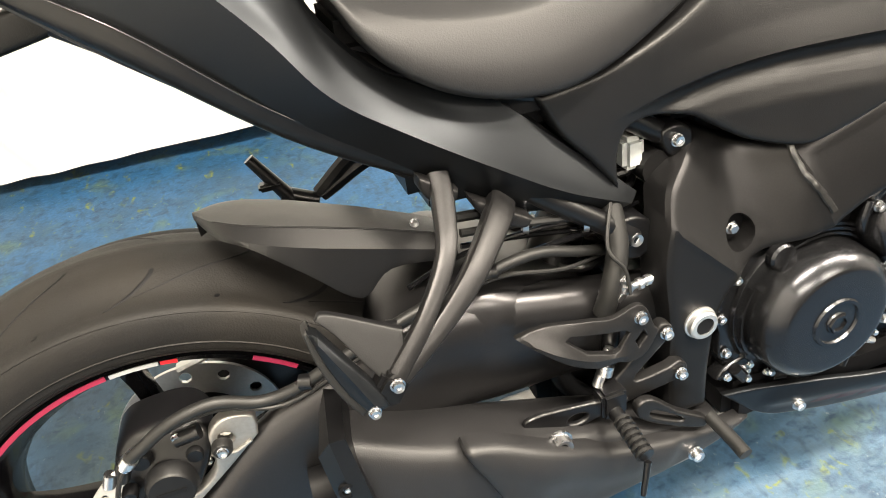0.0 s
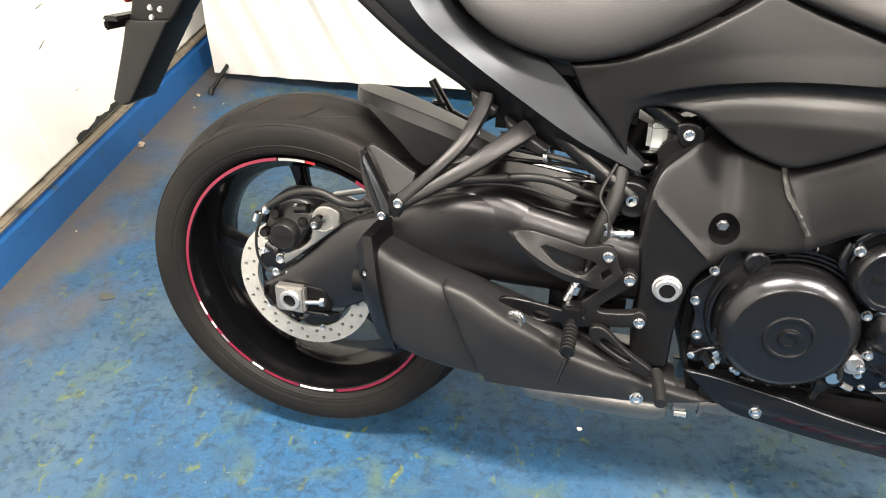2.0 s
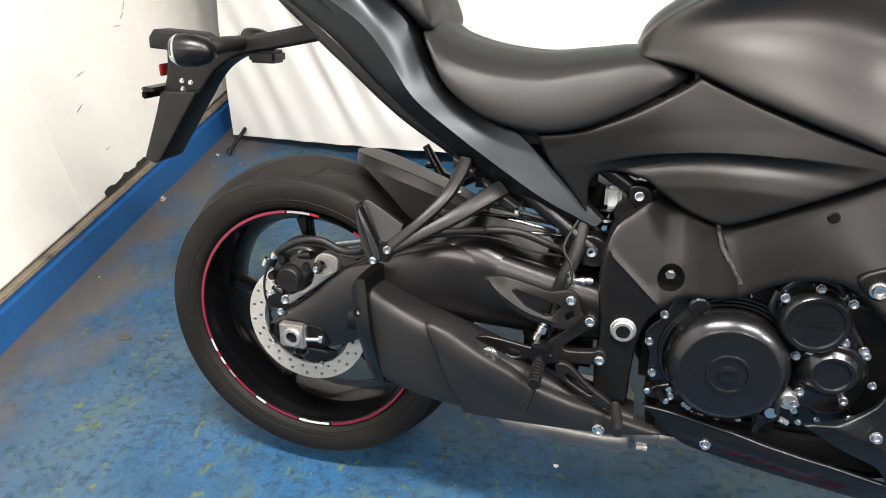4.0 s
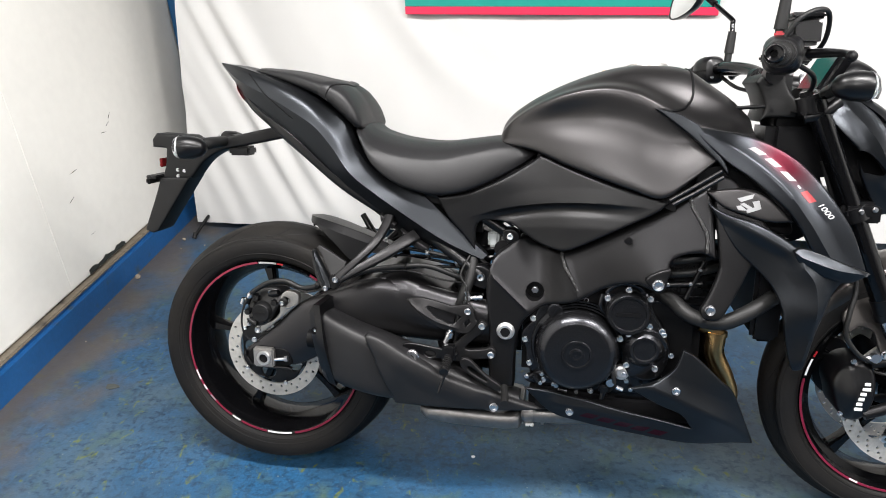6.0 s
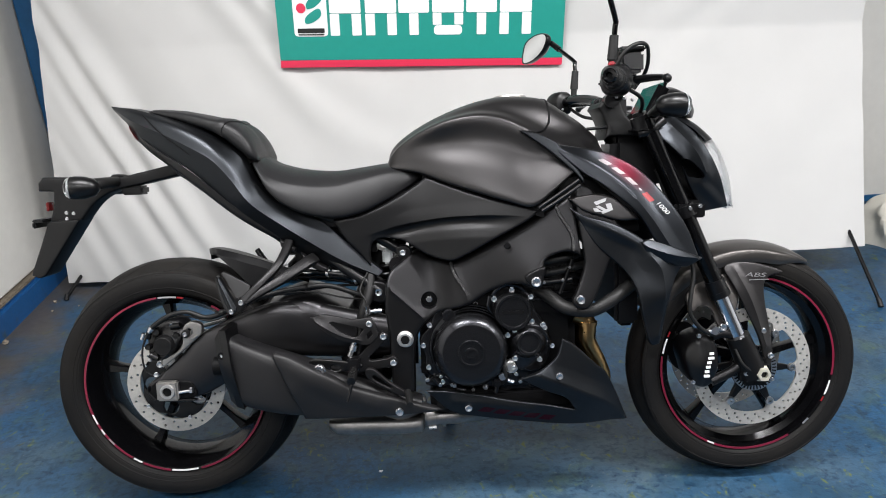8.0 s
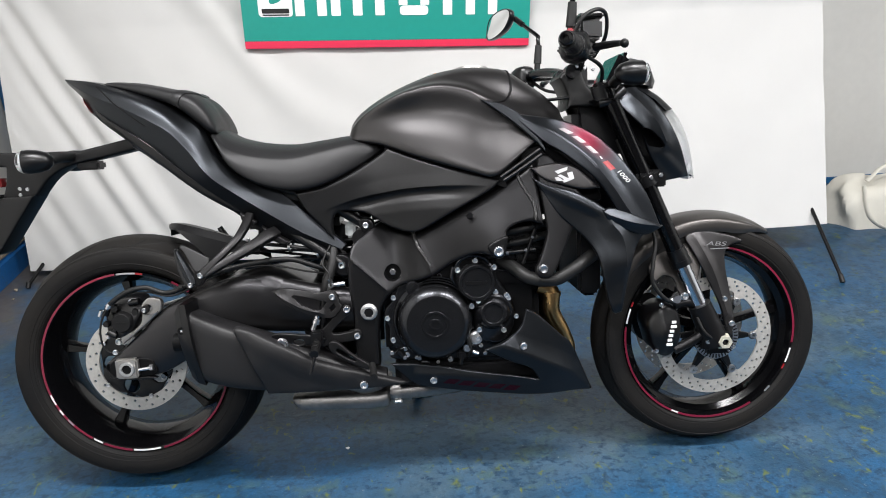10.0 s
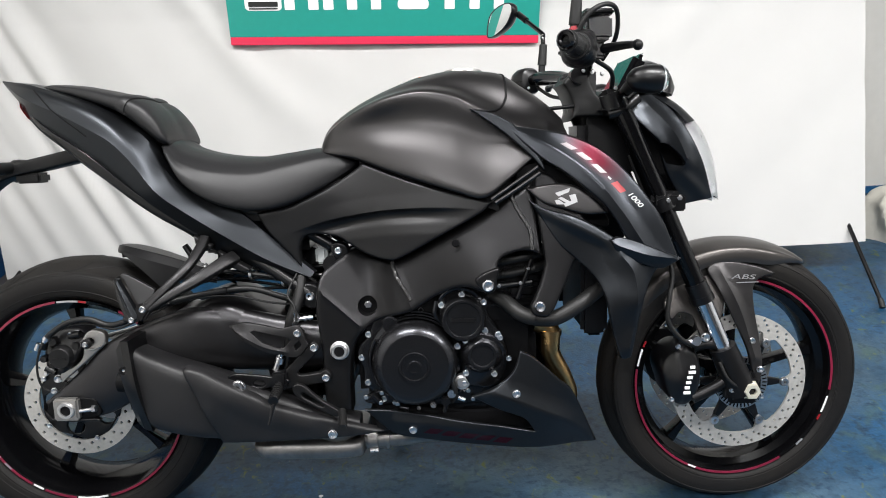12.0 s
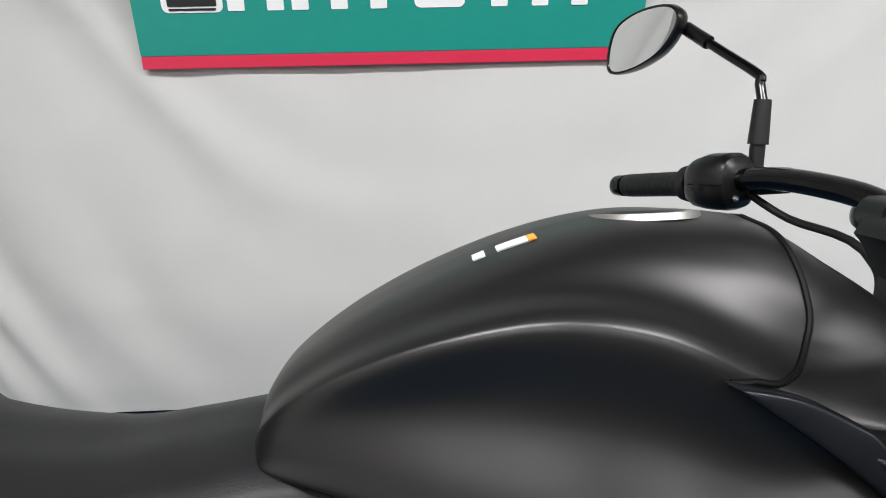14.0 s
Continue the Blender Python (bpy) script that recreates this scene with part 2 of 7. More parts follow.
M_BAG = material("cream_cotton_bag", (0.62, 0.60, 0.53), 0.85, 0, grain=0.08, grain_scale=300, stain=0.1, stain_scale=10, bump=0.3, bump_scale=500)
M_STONE = material("pale_pebble", (0.26, 0.22, 0.17), 0.85, 0, grain=0.25, grain_scale=90, random=0.3)
M_PEEL = material("bare_black_patch", (0.015, 0.018, 0.015), 0.7, 0, grain=0.4, grain_scale=90)
M_TUBE = material("lamp_diffuser", (0.9, 0.9, 0.9), 0.5)
M_TUBE.node_tree.nodes["Principled BSDF"].inputs["Emission Color"].default_value = (1.0, 0.985, 0.96, 1)
M_TUBE.node_tree.nodes["Principled BSDF"].inputs["Emission Strength"].default_value = 6.0
M_CASE = material("white_lamp_case", (0.75, 0.75, 0.75), 0.5)
# ---- mesh tools ----
from mathutils.geometry import delaunay_2d_cdt


def build(name, geo, mat, sharp=38):
    """A mesh from (vertices, faces), outward normals, smooth but for edges over an angle."""
    me = bpy.data.meshes.new(name)
    me.from_pydata([tuple(map(float, v)) for v in geo[0]], [], [tuple(map(int, f)) for f in geo[1]])
    bm = bmesh.new()
    bm.from_mesh(me)
    bmesh.ops.remove_doubles(bm, verts=bm.verts, dist=1e-5)
    bmesh.ops.recalc_face_normals(bm, faces=bm.faces)
    for f in bm.faces:
        f.smooth = True
    bm.to_mesh(me)
    bm.free()
    me.set_sharp_from_angle(angle=radians(sharp))
    me.materials.append(mat)
    return me


def part(name, geo, mat, parent=None, label="", sharp=38, at=None):
    me = geo if isinstance(geo, bpy.types.Mesh) else build(name, geo, mat, sharp)
    ob = new(name, me)
    ob.parent = parent
    if at is not None:
        ob.matrix_basis = at
    return tagged(ob, label)


def thing(name, label, category, at=None, group="", kind=""):
    ob = new(name)
    if at is not None:
        ob.matrix_basis = at
    ob.empty_display_size = 0.05
    return tagged(ob, label, category, group, kind)


def join(*geos):
    vs, fs = [], []
    for v, f in geos:
        k = len(vs)
        vs += [tuple(a) for a in v]
        fs += [tuple(i + k for i in q) for q in f]
    return vs, fs


def moved(geo, m):
    return [tuple(m @ Vector(v)) for v in geo[0]], geo[1]


def mirrored(geo):
    return [(v[0], -v[1], v[2]) for v in geo[0]], [tuple(reversed(f)) for f in geo[1]]


def spline(pts, steps=6, closed=False):
    """A smooth line through points; a point with a last entry of None is a corner."""
    P = [np.array([c for c in p if c is not None], float) for p in pts]
    corner = [p[-1] is None for p in pts]
    n, out = len(P), []
    for i in range(n if closed else n - 1):
        b, c = P[i], P[(i + 1) % n]
        a = P[(i - 1) % n] if (closed or i > 0) and not corner[i] else 2 * b - c
        d = P[(i + 2) % n] if (closed or i + 2 < n) and not corner[(i + 1) % n] else 2 * c - b
        for k in range(steps):
            t = k / steps
            out.append(0.5 * (2 * b + (c - a) * t + (2 * a - 5 * b + 4 * c - d) * t * t + (3 * b - a - 3 * c + d) * t ** 3))
    if not closed:
        out.append(P[-1])
    return np.array(out)


def field(ctrl):
    """A smooth surface y(x, z) through control points (x, z, y)."""
    c = np.array(ctrl, float)
    if len(c) < 3:
        return lambda q: np.full(len(q), c[:, 2].mean())
    xy, n = c[:, :2], len(c)

    def u(r2):
        return np.where(r2 > 1e-12, r2 * np.log(np.maximum(r2, 1e-12)), 0)
    K = u(((xy[:, None] - xy[None]) ** 2).sum(-1)) + 1e-6 * np.eye(n)
    P = np.hstack([np.ones((n, 1)), xy])
    A = np.block([[K, P], [P.T, np.zeros((3, 3))]])
    w = np.linalg.lstsq(A, np.hstack([c[:, 2], np.zeros(3)]), rcond=None)[0]
    return lambda q: u(((q[:, None] - xy[None]) ** 2).sum(-1)) @ w[:n] + np.hstack([np.ones((len(q), 1)), q]) @ w[n:]


def to_lines(q, a, b):
    """The distance of points q to the nearest of the segments a-b."""
    d = b - a
    t = np.clip(((q[:, None] - a[None]) * d[None]).sum(-1) / np.maximum((d * d).sum(-1), 1e-12)[None], 0, 1)
    return np.sqrt(((q[:, None] - (a[None] + t[..., None] * d[None])) ** 2).sum(-1)).min(1)


def inside(q, loop):
    a, b = loop, np.roll(loop, -1, 0)
    c = ((a[None, :, 1] > q[:, None, 1]) != (b[None, :, 1] > q[:, None, 1])) & (
        q[:, None, 0] < (b[None, :, 0] - a[None, :, 0]) * (q[:, None, 1] - a[None, :, 1]) / (b[None, :, 1] - a[None, :, 1] + 1e-15) + a[None, :, 0])
    return c.sum(1) % 2 == 1


def divided(loop, most):
    """A closed line with its long sides cut into pieces."""
    out = []
    for a, b in zip(loop, np.roll(loop, -1, 0)):
        n = max(1, int(math.ceil(np.linalg.norm(b - a) / most)))
        out += [a + (b - a) * i / n for i in range(n)]
    return np.array(out)


def sheet(outline, depth, thick=0.004, edge=0.006, res=0.012, holes=(), ridges=(), steps=5, smooth=True, round_holes=True):
    """A shaped panel that faces -y: an outline in (x, z), a depth surface, rounded edges, ridges (line, height, width) and holes."""
    loops = [spline(o, steps, True) if smooth else np.array([p[:2] for p in o], float) for o in (outline, *holes)]
    if edge > 0:
        loops = [divided(l, max(edge * 0.9, res * 0.7)) for l in loops[:1]] + (([divided(l, max(edge * 0.9, res * 0.7)) for l in loops[1:]]) if round_holes else loops[1:])
    lo, hi = loops[0].min(0), loops[0].max(0)
    gx, gz = np.meshgrid(np.arange(lo[0] + res / 2, hi[0], res), np.arange(lo[1] + res / 2, hi[1], res * 0.87))
    gx = gx + (np.arange(gx.shape[0]) % 2)[:, None] * res / 2
    q = np.stack([gx.ravel(), gz.ravel()], 1)
    sa = np.vstack(loops)
    sb = np.vstack([np.roll(l, -1, 0) for l in loops])
    keep = inside(q, loops[0])
    for l in loops[1:]:
        keep &= ~inside(q, l)
    q = q[keep]
    if len(q):
        q = q[to_lines(q, sa, sb) > res * 0.45]
    extra = []
    if edge > 0:
        for l in loops if round_holes else loops[:1]:
            nx = np.roll(l, -1, 0) - np.roll(l, 1, 0)
            nrm = np.stack([-nx[:, 1], nx[:, 0]], 1) / np.maximum(np.linalg.norm(nx, axis=1), 1e-9)[:, None]
            for s in (0.3, 0.62, 1.0):
                for sg in (1, -1):
                    extra.append(l + nrm * edge * s * sg)
        e = np.vstack(extra)
        k = inside(e, loops[0])
        for l in loops[1:]:
            k &= ~inside(e, l)
        e = e[k]
        e = e[to_lines(e, sa, sb) > edge * 0.2] if len(e) else e
        if len(q):
            q = q[to_lines(q, sa, sb) > edge + res * 0.5]
        q = np.vstack([q, e])
    pts = np.vstack([sa, q]) if len(q) else sa
    edges, k = [], 0
    for l in loops:
        edges += [(k + i, k + (i + 1) % len(l)) for i in range(len(l))]
        k += len(l)
    for line, h, w in ridges:
        if w < 0:
            l = spline(line, 8)
            l = np.vstack([a + (b - a) * np.linspace(0, 1, max(1, int(np.linalg.norm(b - a) / (res * 0.8))), endpoint=False)[:, None] for a, b in zip(l[:-1], l[1:])] + [l[-1:]])
            far = to_lines(pts[len(sa):], l[:-1], l[1:])
            near_rim = to_lines(pts[len(sa):], sa, sb) <= edge * 1.01
            pts = np.vstack([sa, pts[len(sa):][(far > abs(w) + res * 0.4) | (near_rim & (far > res * 0.5))]])
            d = np.gradient(l, axis=0)
            nrm = np.stack([-d[:, 1], d[:, 0]], 1) / np.maximum(np.linalg.norm(d, axis=1), 1e-9)[:, None]
            for off in (0.2, 0.5, 1.0):
                for sg in (1, -1):
                    row = l + nrm * abs(w) * off * sg
                    row = row[inside(row, loops[0])]
                    row = row[to_lines(row, sa, sb) > edge + res * 0.35]
                    row = row[to_lines(row, l[:-1], l[1:]) > abs(w) * off * 0.9]
                    pts = np.vstack([pts, row])
            l = l[inside(l, loops[0]) & (to_lines(l, sa, sb) > edge + 0.001)]
            edges += [(len(pts) + i, len(pts) + i + 1) for i in range(len(l) - 1)]
            pts = np.vstack([pts, l])
    v2, e2, f2 = delaunay_2d_cdt([Vector(p) for p in pts], edges, [], 0, 1e-6)[:3]
    v2 = np.array([tuple(v) for v in v2])
    cen = np.array([v2[list(f)].mean(0) for f in f2])
    ok = inside(cen, loops[0])
    for l in loops[1:]:
        ok &= ~inside(cen, l)
    f2 = [f for f, g in zip(f2, ok) if g]
    y = depth(v2) if callable(depth) else np.full(len(v2), float(depth))
    base = y.copy()
    if edge > 0:
        sel = (sa, sb) if round_holes else (loops[0], np.roll(loops[0], -1, 0))
        d = np.clip(1 - to_lines(v2, *sel) / edge, 0, 1)
        y = y + edge * (1 - np.sqrt(np.maximum(1 - d * d, 0))) * min(1, thick / max(edge, 1e-9))
    for line, h, w in ridges:
        l = spline(line, 6)
        r = np.clip(1 - to_lines(v2, l[:-1], l[1:]) / abs(w), 0, 1)
        y = y - h * (r * r * (3 - 2 * r) if w > 0 else r ** 1.35)
    n = len(v2)
    V = [(p[0], yy, p[1]) for p, yy in zip(v2, y)] + [(p[0], bb + thick, p[1]) for p, bb in zip(v2, base)]
    count = {}
    for f in f2:
        for a, b in zip(f, (*f[1:], f[0])):
            count[(a, b)] = 1
    F = [tuple(f) for f in f2] + [tuple(i + n for i in reversed(f)) for f in f2]
    F += [(b, a, a + n, b + n) for a, b in count if (b, a) not in count]
    return V, F


def rings(loops, caps=True, closed=True):
    """A skin over rings of equal count."""
    V = [tuple(p) for l in loops for p in l]
    n, F = len(loops[0]), []
    for i in range(len(loops) - 1):
        for j in range(n if closed else n - 1):
            k = (j + 1) % n
            F.append((i * n + j, i * n + k, (i + 1) * n + k, (i + 1) * n + j))
    if caps and closed:
        F += [tuple(range(n - 1, -1, -1)), tuple((len(loops) - 1) * n + j for j in range(n))]
    return V, F


def net(stations, su=6, sv=6, both=False, closed=False):
    """A smooth skin through a net of points, station by station; both: mirrored over y = 0 and joined there."""
    S = [spline(s, sv, closed) for s in stations]
    S = np.array(S)
    cols = [spline(S[:, j], su) for j in range(S.shape[1])]
    G = np.stack(cols, 1)
    if both:
        G = np.concatenate([G, (G * np.array([1, -1, 1]))[:, ::-1]], 1)
    return rings(list(G), caps=both or closed, closed=both or closed)


def sweep(path, radius, seg=10, steps=5, flat=1.0, caps=True):
    """A tube along a smooth path; radius: a number, or one for each point of the path. flat: height to width."""
    p = spline(path, steps) if steps > 1 else np.array(path, float)
    n = len(p)
    r = np.interp(np.linspace(0, 1, n), np.linspace(0, 1, len(radius)), radius) if hasattr(radius, "__len__") else np.full(n, radius)
    out, side = [], None
    for i in range(n):
        t = Vector(p[min(i + 1, n - 1)] - p[max(i - 1, 0)]).normalized()
        if side is None:
            side = t.cross(Vector((0, 1, 0)) if abs(t.y) < 0.9 else Vector((1, 0, 0))).normalized()
        side = (side - t * side.dot(t)).normalized()
        up = t.cross(side)
        out.append([tuple(Vector(p[i]) + side * math.cos(a) * r[i] * flat + up * math.sin(a) * r[i]) for a in np.linspace(0, 2 * math.pi, seg, endpoint=False)])
    return rings(out, caps)


def revolve(profile, seg=48, center=(0, 0, 0), start=0.0, end=360.0, close=False):
    """A profile of (radius, y) turned round an axis along y."""
    full = abs(end - start) >= 360
    angles = np.radians(np.linspace(start, end, seg, endpoint=not full))
    loops = [[(center[0] + r * math.cos(a), center[1] + y, center[2] + r * math.sin(a)) for r, y in profile] for a in angles]
    n = len(profile)
    V = [p for l in loops for p in l]
    F = []
    for i in range(seg if full else seg - 1):
        k = (i + 1) % seg
        for j in range(n if close else n - 1):
            m = (j + 1) % n
            F.append((i * n + j, i * n + m, k * n + m, k * n + j))
    if not full and close:
        F += [tuple(range(n)), tuple((seg - 1) * n + j for j in range(n - 1, -1, -1))]
    return V, F


def block(x0, x1, y0, y1, z0, z1, bevel=0.004, taper=0.0):
    bm = bmesh.new()
    bmesh.ops.create_cube(bm, size=1)
    for v in bm.verts:
        k = 1 - taper if v.co.z > 0 else 1
        v.co = ((x0 + x1) / 2 + v.co.x * (x1 - x0) * k, (y0 + y1) / 2 + v.co.y * (y1 - y0) * k, (z0 + z1) / 2 + v.co.z * (z1 - z0))
    if bevel:
        bmesh.ops.bevel(bm, geom=list(bm.edges), offset=bevel, segments=2, affect="EDGES")
    bm.verts.index_update()
    geo = [tuple(v.co) for v in bm.verts], [tuple(v.index for v in f.verts) for f in bm.faces]
    bm.free()
    return geo


def rod(a, b, r0, r1=None, seg=12):
    return sweep([a, b], [r0, r0 if r1 is None else r1], seg, 1)


BOLT = build("bolt", revolve([(0, 0.0), (0.0045, 0.0), (0.0048, -0.003), (0.0092, -0.0042), (0.0098, -0.0015), (0.0105, 0.004), (0.0125, 0.0045), (0.0125, 0.007), (0, 0.007)], 18), M_BOLT, 30)
HEX = build("hex_bolt", revolve([(0, -0.004), (0.008, -0.004), (0.0095, -0.002), (0.0095, 0.004), (0.0125, 0.0045), (0.0125, 0.007), (0, 0.007)], 6), M_BOLT, 25)


def bolt(x, y, z, size, parent, hexed=False, tilt=0.0):
    """A bolt head that faces -y; size: the washer's diameter."""
    ob = new("bolt", HEX if hexed else BOLT)
    ob.parent = parent
    ob.matrix_basis = pose(x, y, z, 0, 0, tilt) @ Matrix.Scale(size * 0.82 / 0.025, 4)
    return ob


def flat_bar(corners, depth, mat, parent, name, label="", lift=0.0015):
    """A thin printed mark that follows a depth surface."""
    f = (lambda q: depth(q) - lift) if callable(depth) else depth - lift
    return part(name, sheet(corners, f, 0.001, 0, 0.02, steps=3), mat, parent, label)
# ---- the room ----
ROOM = pose(-1.105, 1.62, 0, 0, 0, 4.75)
WIDE, DEEP = 5.6, 6.5


def setting(name, geo, mat, label, category, sharp=38):
    ob = part(name, geo, mat, None, label, sharp, ROOM)
    return tagged(ob, category=category, kind="structure")


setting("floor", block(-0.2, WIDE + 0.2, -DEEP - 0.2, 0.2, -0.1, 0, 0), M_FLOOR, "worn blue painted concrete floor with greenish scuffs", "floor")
# The ceiling is out of view; its dark grey keeps reflections low.
setting("ceiling", block(-0.2, WIDE + 0.2, -DEEP - 0.2, 0.2, CEILING, CEILING + 0.1, 0), M_CEILING, "unseen grey ceiling above the bay, toned dark for the reflections", "ceiling")
setting("wall_back", block(-0.14, WIDE, 0.0, 0.12, 0.0, CEILING, 0), M_WALL, "off-white panelled wall behind the cloth backdrop", "wall")
# Right wall is added out of view as a bright reflector.
setting("wall_right", block(WIDE, WIDE + 0.12, -DEEP, 0.12, 0.0, CEILING, 0), M_BOUNCE_WALL, "unseen pale side wall added to reflect light onto the motorcycle's front", "wall")
# Front wall is added out of view, dark so the black paint reflects little.
setting("wall_front", block(-0.14, WIDE + 0.12, -DEEP - 0.12, -DEEP, 0.0, CEILING, 0), M_DARK_WALL, "unseen dark grey wall added opposite the backdrop to deepen reflections", "wall")
kerb = setting("kerb", block(-0.14, 0.034, -DEEP, 0, -0.03, 0.108, 0.018), M_KERB, "blue painted concrete kerb along the foot of the wall", "kerb")
setting("kerb_ledge", block(-0.13, 0.021, -DEEP, 0, 0.1, 0.112, 0.004), M_CONCRETE, "dirty bare concrete ledge on the kerb", "ledge")
setting("baseboard", block(0.1, WIDE, -0.015, -0.001, 0, 0.035, 0.003), M_BLUEPOST, "dark blue skirting along the back wall", "skirting")
setting("corner_post", block(0.0, 0.11, -0.055, -0.001, 0.0, CEILING, 0.006), M_BLUEPOST, "blue painted steel post in the corner", "post")

# the side wall: white panels butted with thin seams
wall_left = setting("wall_left", block(-0.14, -0.012, -DEEP, -0.001, 0.113, CEILING, 0), M_WALL, "white panelled side wall with scuffs and a peeled bottom edge", "wall")
for edge0, edge1 in ((-0.06, -1.19), (-1.193, -2.4), (-2.403, -3.7), (-3.703, -5.0), (-5.003, -DEEP)):
    part("wall_panel", block(-0.012, 0, edge1, edge0, 0.124, CEILING, 0.0015), M_WALL, wall_left)
part("seam_strip", block(-0.002, 0.0015, -1.198, -1.186, 0.124, CEILING, 0.0006), M_WALL, wall_left)
# where the paint has come off along the bottom edge
rough_edge = [(-0.84 - 0.019 * i, 0.126) for i in range(14)] + [(-1.087 + 0.019 * i, 0.142 + 0.005 * math.sin(i * 1.3) + 0.003 * math.sin(i * 3.3)) for i in range(14)]
geo = sheet([(x, z, None) for x, z in rough_edge], 0.0, 0.002, 0, 0.02, steps=1)
part("peeled_patch", ([(-0.0 + 0.003 + v[1], v[0], v[2]) for v in geo[0]], geo[1]), M_PEEL, wall_left, "black patch where paint has peeled")
for k in range(9):
    y0, z0 = -0.35 - random.random() * 1.4, 0.2 + random.random() * 0.5
    part("scuff", moved(sheet([(0, 0), (0.01 + 0.03 * random.random(), 0.004), (0.02, 0.0035), (0.005, 0.002)], 0, 0.001, 0, 0.01, steps=2), pose(0.0015, y0, z0, 0, random.uniform(-40, 40), 90)), M_PEEL, wall_left)


# the cloth backdrop on its stand
def cloth_y(x, z):
    return 1.12 - 0.06 * x + (0.17 + 0.07 * x) * min(z, 1.0)


CLOTH_X0, CLOTH_X1, CLOTH_TOP = -0.96, 2.42, 2.25


def cloth_geo():
    nu, nv = 260, 170
    V, F = [], []
    for i in range(nu + 1):
        s = i / nu
        for j in range(nv + 1):
            t = j / nv
            bottom = 0.03 + 0.115 * s
            z = bottom + (CLOTH_TOP - bottom) * t
            x = CLOTH_X0 + (CLOTH_X1 - CLOTH_X0) * s + (0.11 * (1 - s) - 0.03 * s) * min(t * 1.6, 1.0)
            lean = x - 0.75
            u = z - 0.72 * lean * lean * (1.0 if lean < 0 else 0.55)
            amount = 0.014 * min(1, max(0.12, -lean * 1.1)) if lean < 0 else 0.0025 * min(1, lean)
            n1 = noise.noise(Vector((x * 1.3, z * 1.3, 3.0)))
            n2 = noise.noise(Vector((u * 1.1, 0.4 * x, 9.0)))
            n3 = noise.noise(Vector((u * 2.3, 0.9 * x, 21.0)))
            fold = math.sin(2 * math.pi * (u * 2.9 + 1.4 * n2 + 0.35 * n1)) * (0.7 + 1.4 * n3) + 0.5 * n3 + 0.22 * math.sin(2 * math.pi * (u * 5.3 + 2.2 * n2 + 0.9 * n1) + 1.0) * max(0, 0.4 + 2 * n1)
            fine = 0.009 * noise.noise(Vector((x * 2.5, z * 1.2, 7.0))) + 0.0016 * noise.noise(Vector((x * 11, z * 9, 1.0)))
            hem = 0.006 * math.sin(x * 5) * max(0, 1 - (z - bottom) / 0.25) ** 2
            amount *= min(1, 0.25 + 2.2 * (z - bottom)) * min(1, 0.15 + (x - CLOTH_X0) * 2.5)
            V.append((x, cloth_y(x, z) + amount * fold + fine + hem, z))
    for i in range(nu):
        for j in range(nv):
            a = i * (nv + 1) + j
            F.append((a, a + nv + 1, a + nv + 2, a + 1))
    n = len(V)
    V += [(x, y + 0.003, z) for x, y, z in V]
    F += [tuple(k + n for k in reversed(f)) for f in F]
    return V, F


tagged(part("backdrop_cloth", cloth_geo(), M_CLOTH, None, "white cotton sheet hung as a photo backdrop with soft folds", 80), category="backdrop")


def stand(x, y, foot, hub, label):
    st = thing("backdrop_stand", label, "stand", pose(x, y, 0), "backdrop stands")
    part("pole", join(rod((0, 0, 0.06), (0, 0, 1.3), 0.014), rod((0, 0, 1.3), (0, 0, 2.3), 0.011)), M_SMOOTH, st)
    part("collar", revolve([(0.0, -0.03), (0.022, -0.03), (0.024, 0), (0.022, 0.03), (0, 0.03)], 16), M_SMOOTH, st, at=pose(0, 0, hub, 90))
    a0 = math.atan2(foot[1] - y, foot[0] - x)
    reach = math.hypot(foot[0] - x, foot[1] - y)
    for k in range(3):
        a = (a0, math.radians(75), math.radians(130))[k]
        r = reach if k == 0 else 0.22
        leg = part("leg", rod((0.02 * math.cos(a), 0.02 * math.sin(a), hub), (r * math.cos(a), r * math.sin(a), 0.012), 0.0075, 0.0075, 10), M_SMOOTH, st)
        part("rubber_foot", rod((0.97 * r * math.cos(a), 0.97 * r * math.sin(a), 0.026), (1.01 * r * math.cos(a), 1.01 * r * math.sin(a), 0.004), 0.0095, 0.0095, 10), M_HOSE, leg)
    return st


stand(-0.85, 1.42, (-0.92, 1.08), 0.16, "black tripod stand holding up the cloth backdrop")
stand(2.36, 1.36, (2.356, 0.765), 0.40, "black tripod stand holding up the cloth backdrop")
tagged(part("backdrop_bar", rod((-0.9, 1.35, 2.27), (2.31, 1.36, 2.27), 0.012), M_SMOOTH, None, "black crossbar that carries the cloth"), category="crossbar")

# the shop sign: green board, red foot stripe, white shapes
SIGN_W, SIGN_H = 1.115, 0.365
sign = thing("shop_sign", "green sign board with white shapes and a red stripe", "sign", pose(0.073, 1.251, 0.909, 0, 1.4, 0.5))
part("board", block(0, SIGN_W, -0.008, 0.006, 0.028, SIGN_H, 0.001), M_GREEN, sign)
part("stripe", block(0, SIGN_W, -0.008, 0.006, 0, 0.0275, 0.001), M_SIGNRED, sign, "crimson stripe")


def sign_plate(x0, x1, z0, z1, mat, r=0.008, y=-0.0105, n=4):
    c = []
    for cx, cz, a0 in ((x1 - r, z1 - r, 0), (x0 + r, z1 - r, 90), (x0 + r, z0 + r, 180), (x1 - r, z0 + r, 270)):
        c += [(cx + r * math.cos(radians(a0 + 90 * k / n)), cz + r * math.sin(radians(a0 + 90 * k / n)), None) for k in range(n + 1)]
    return sheet(c, y, 0.002, 0, 0.05, steps=1)


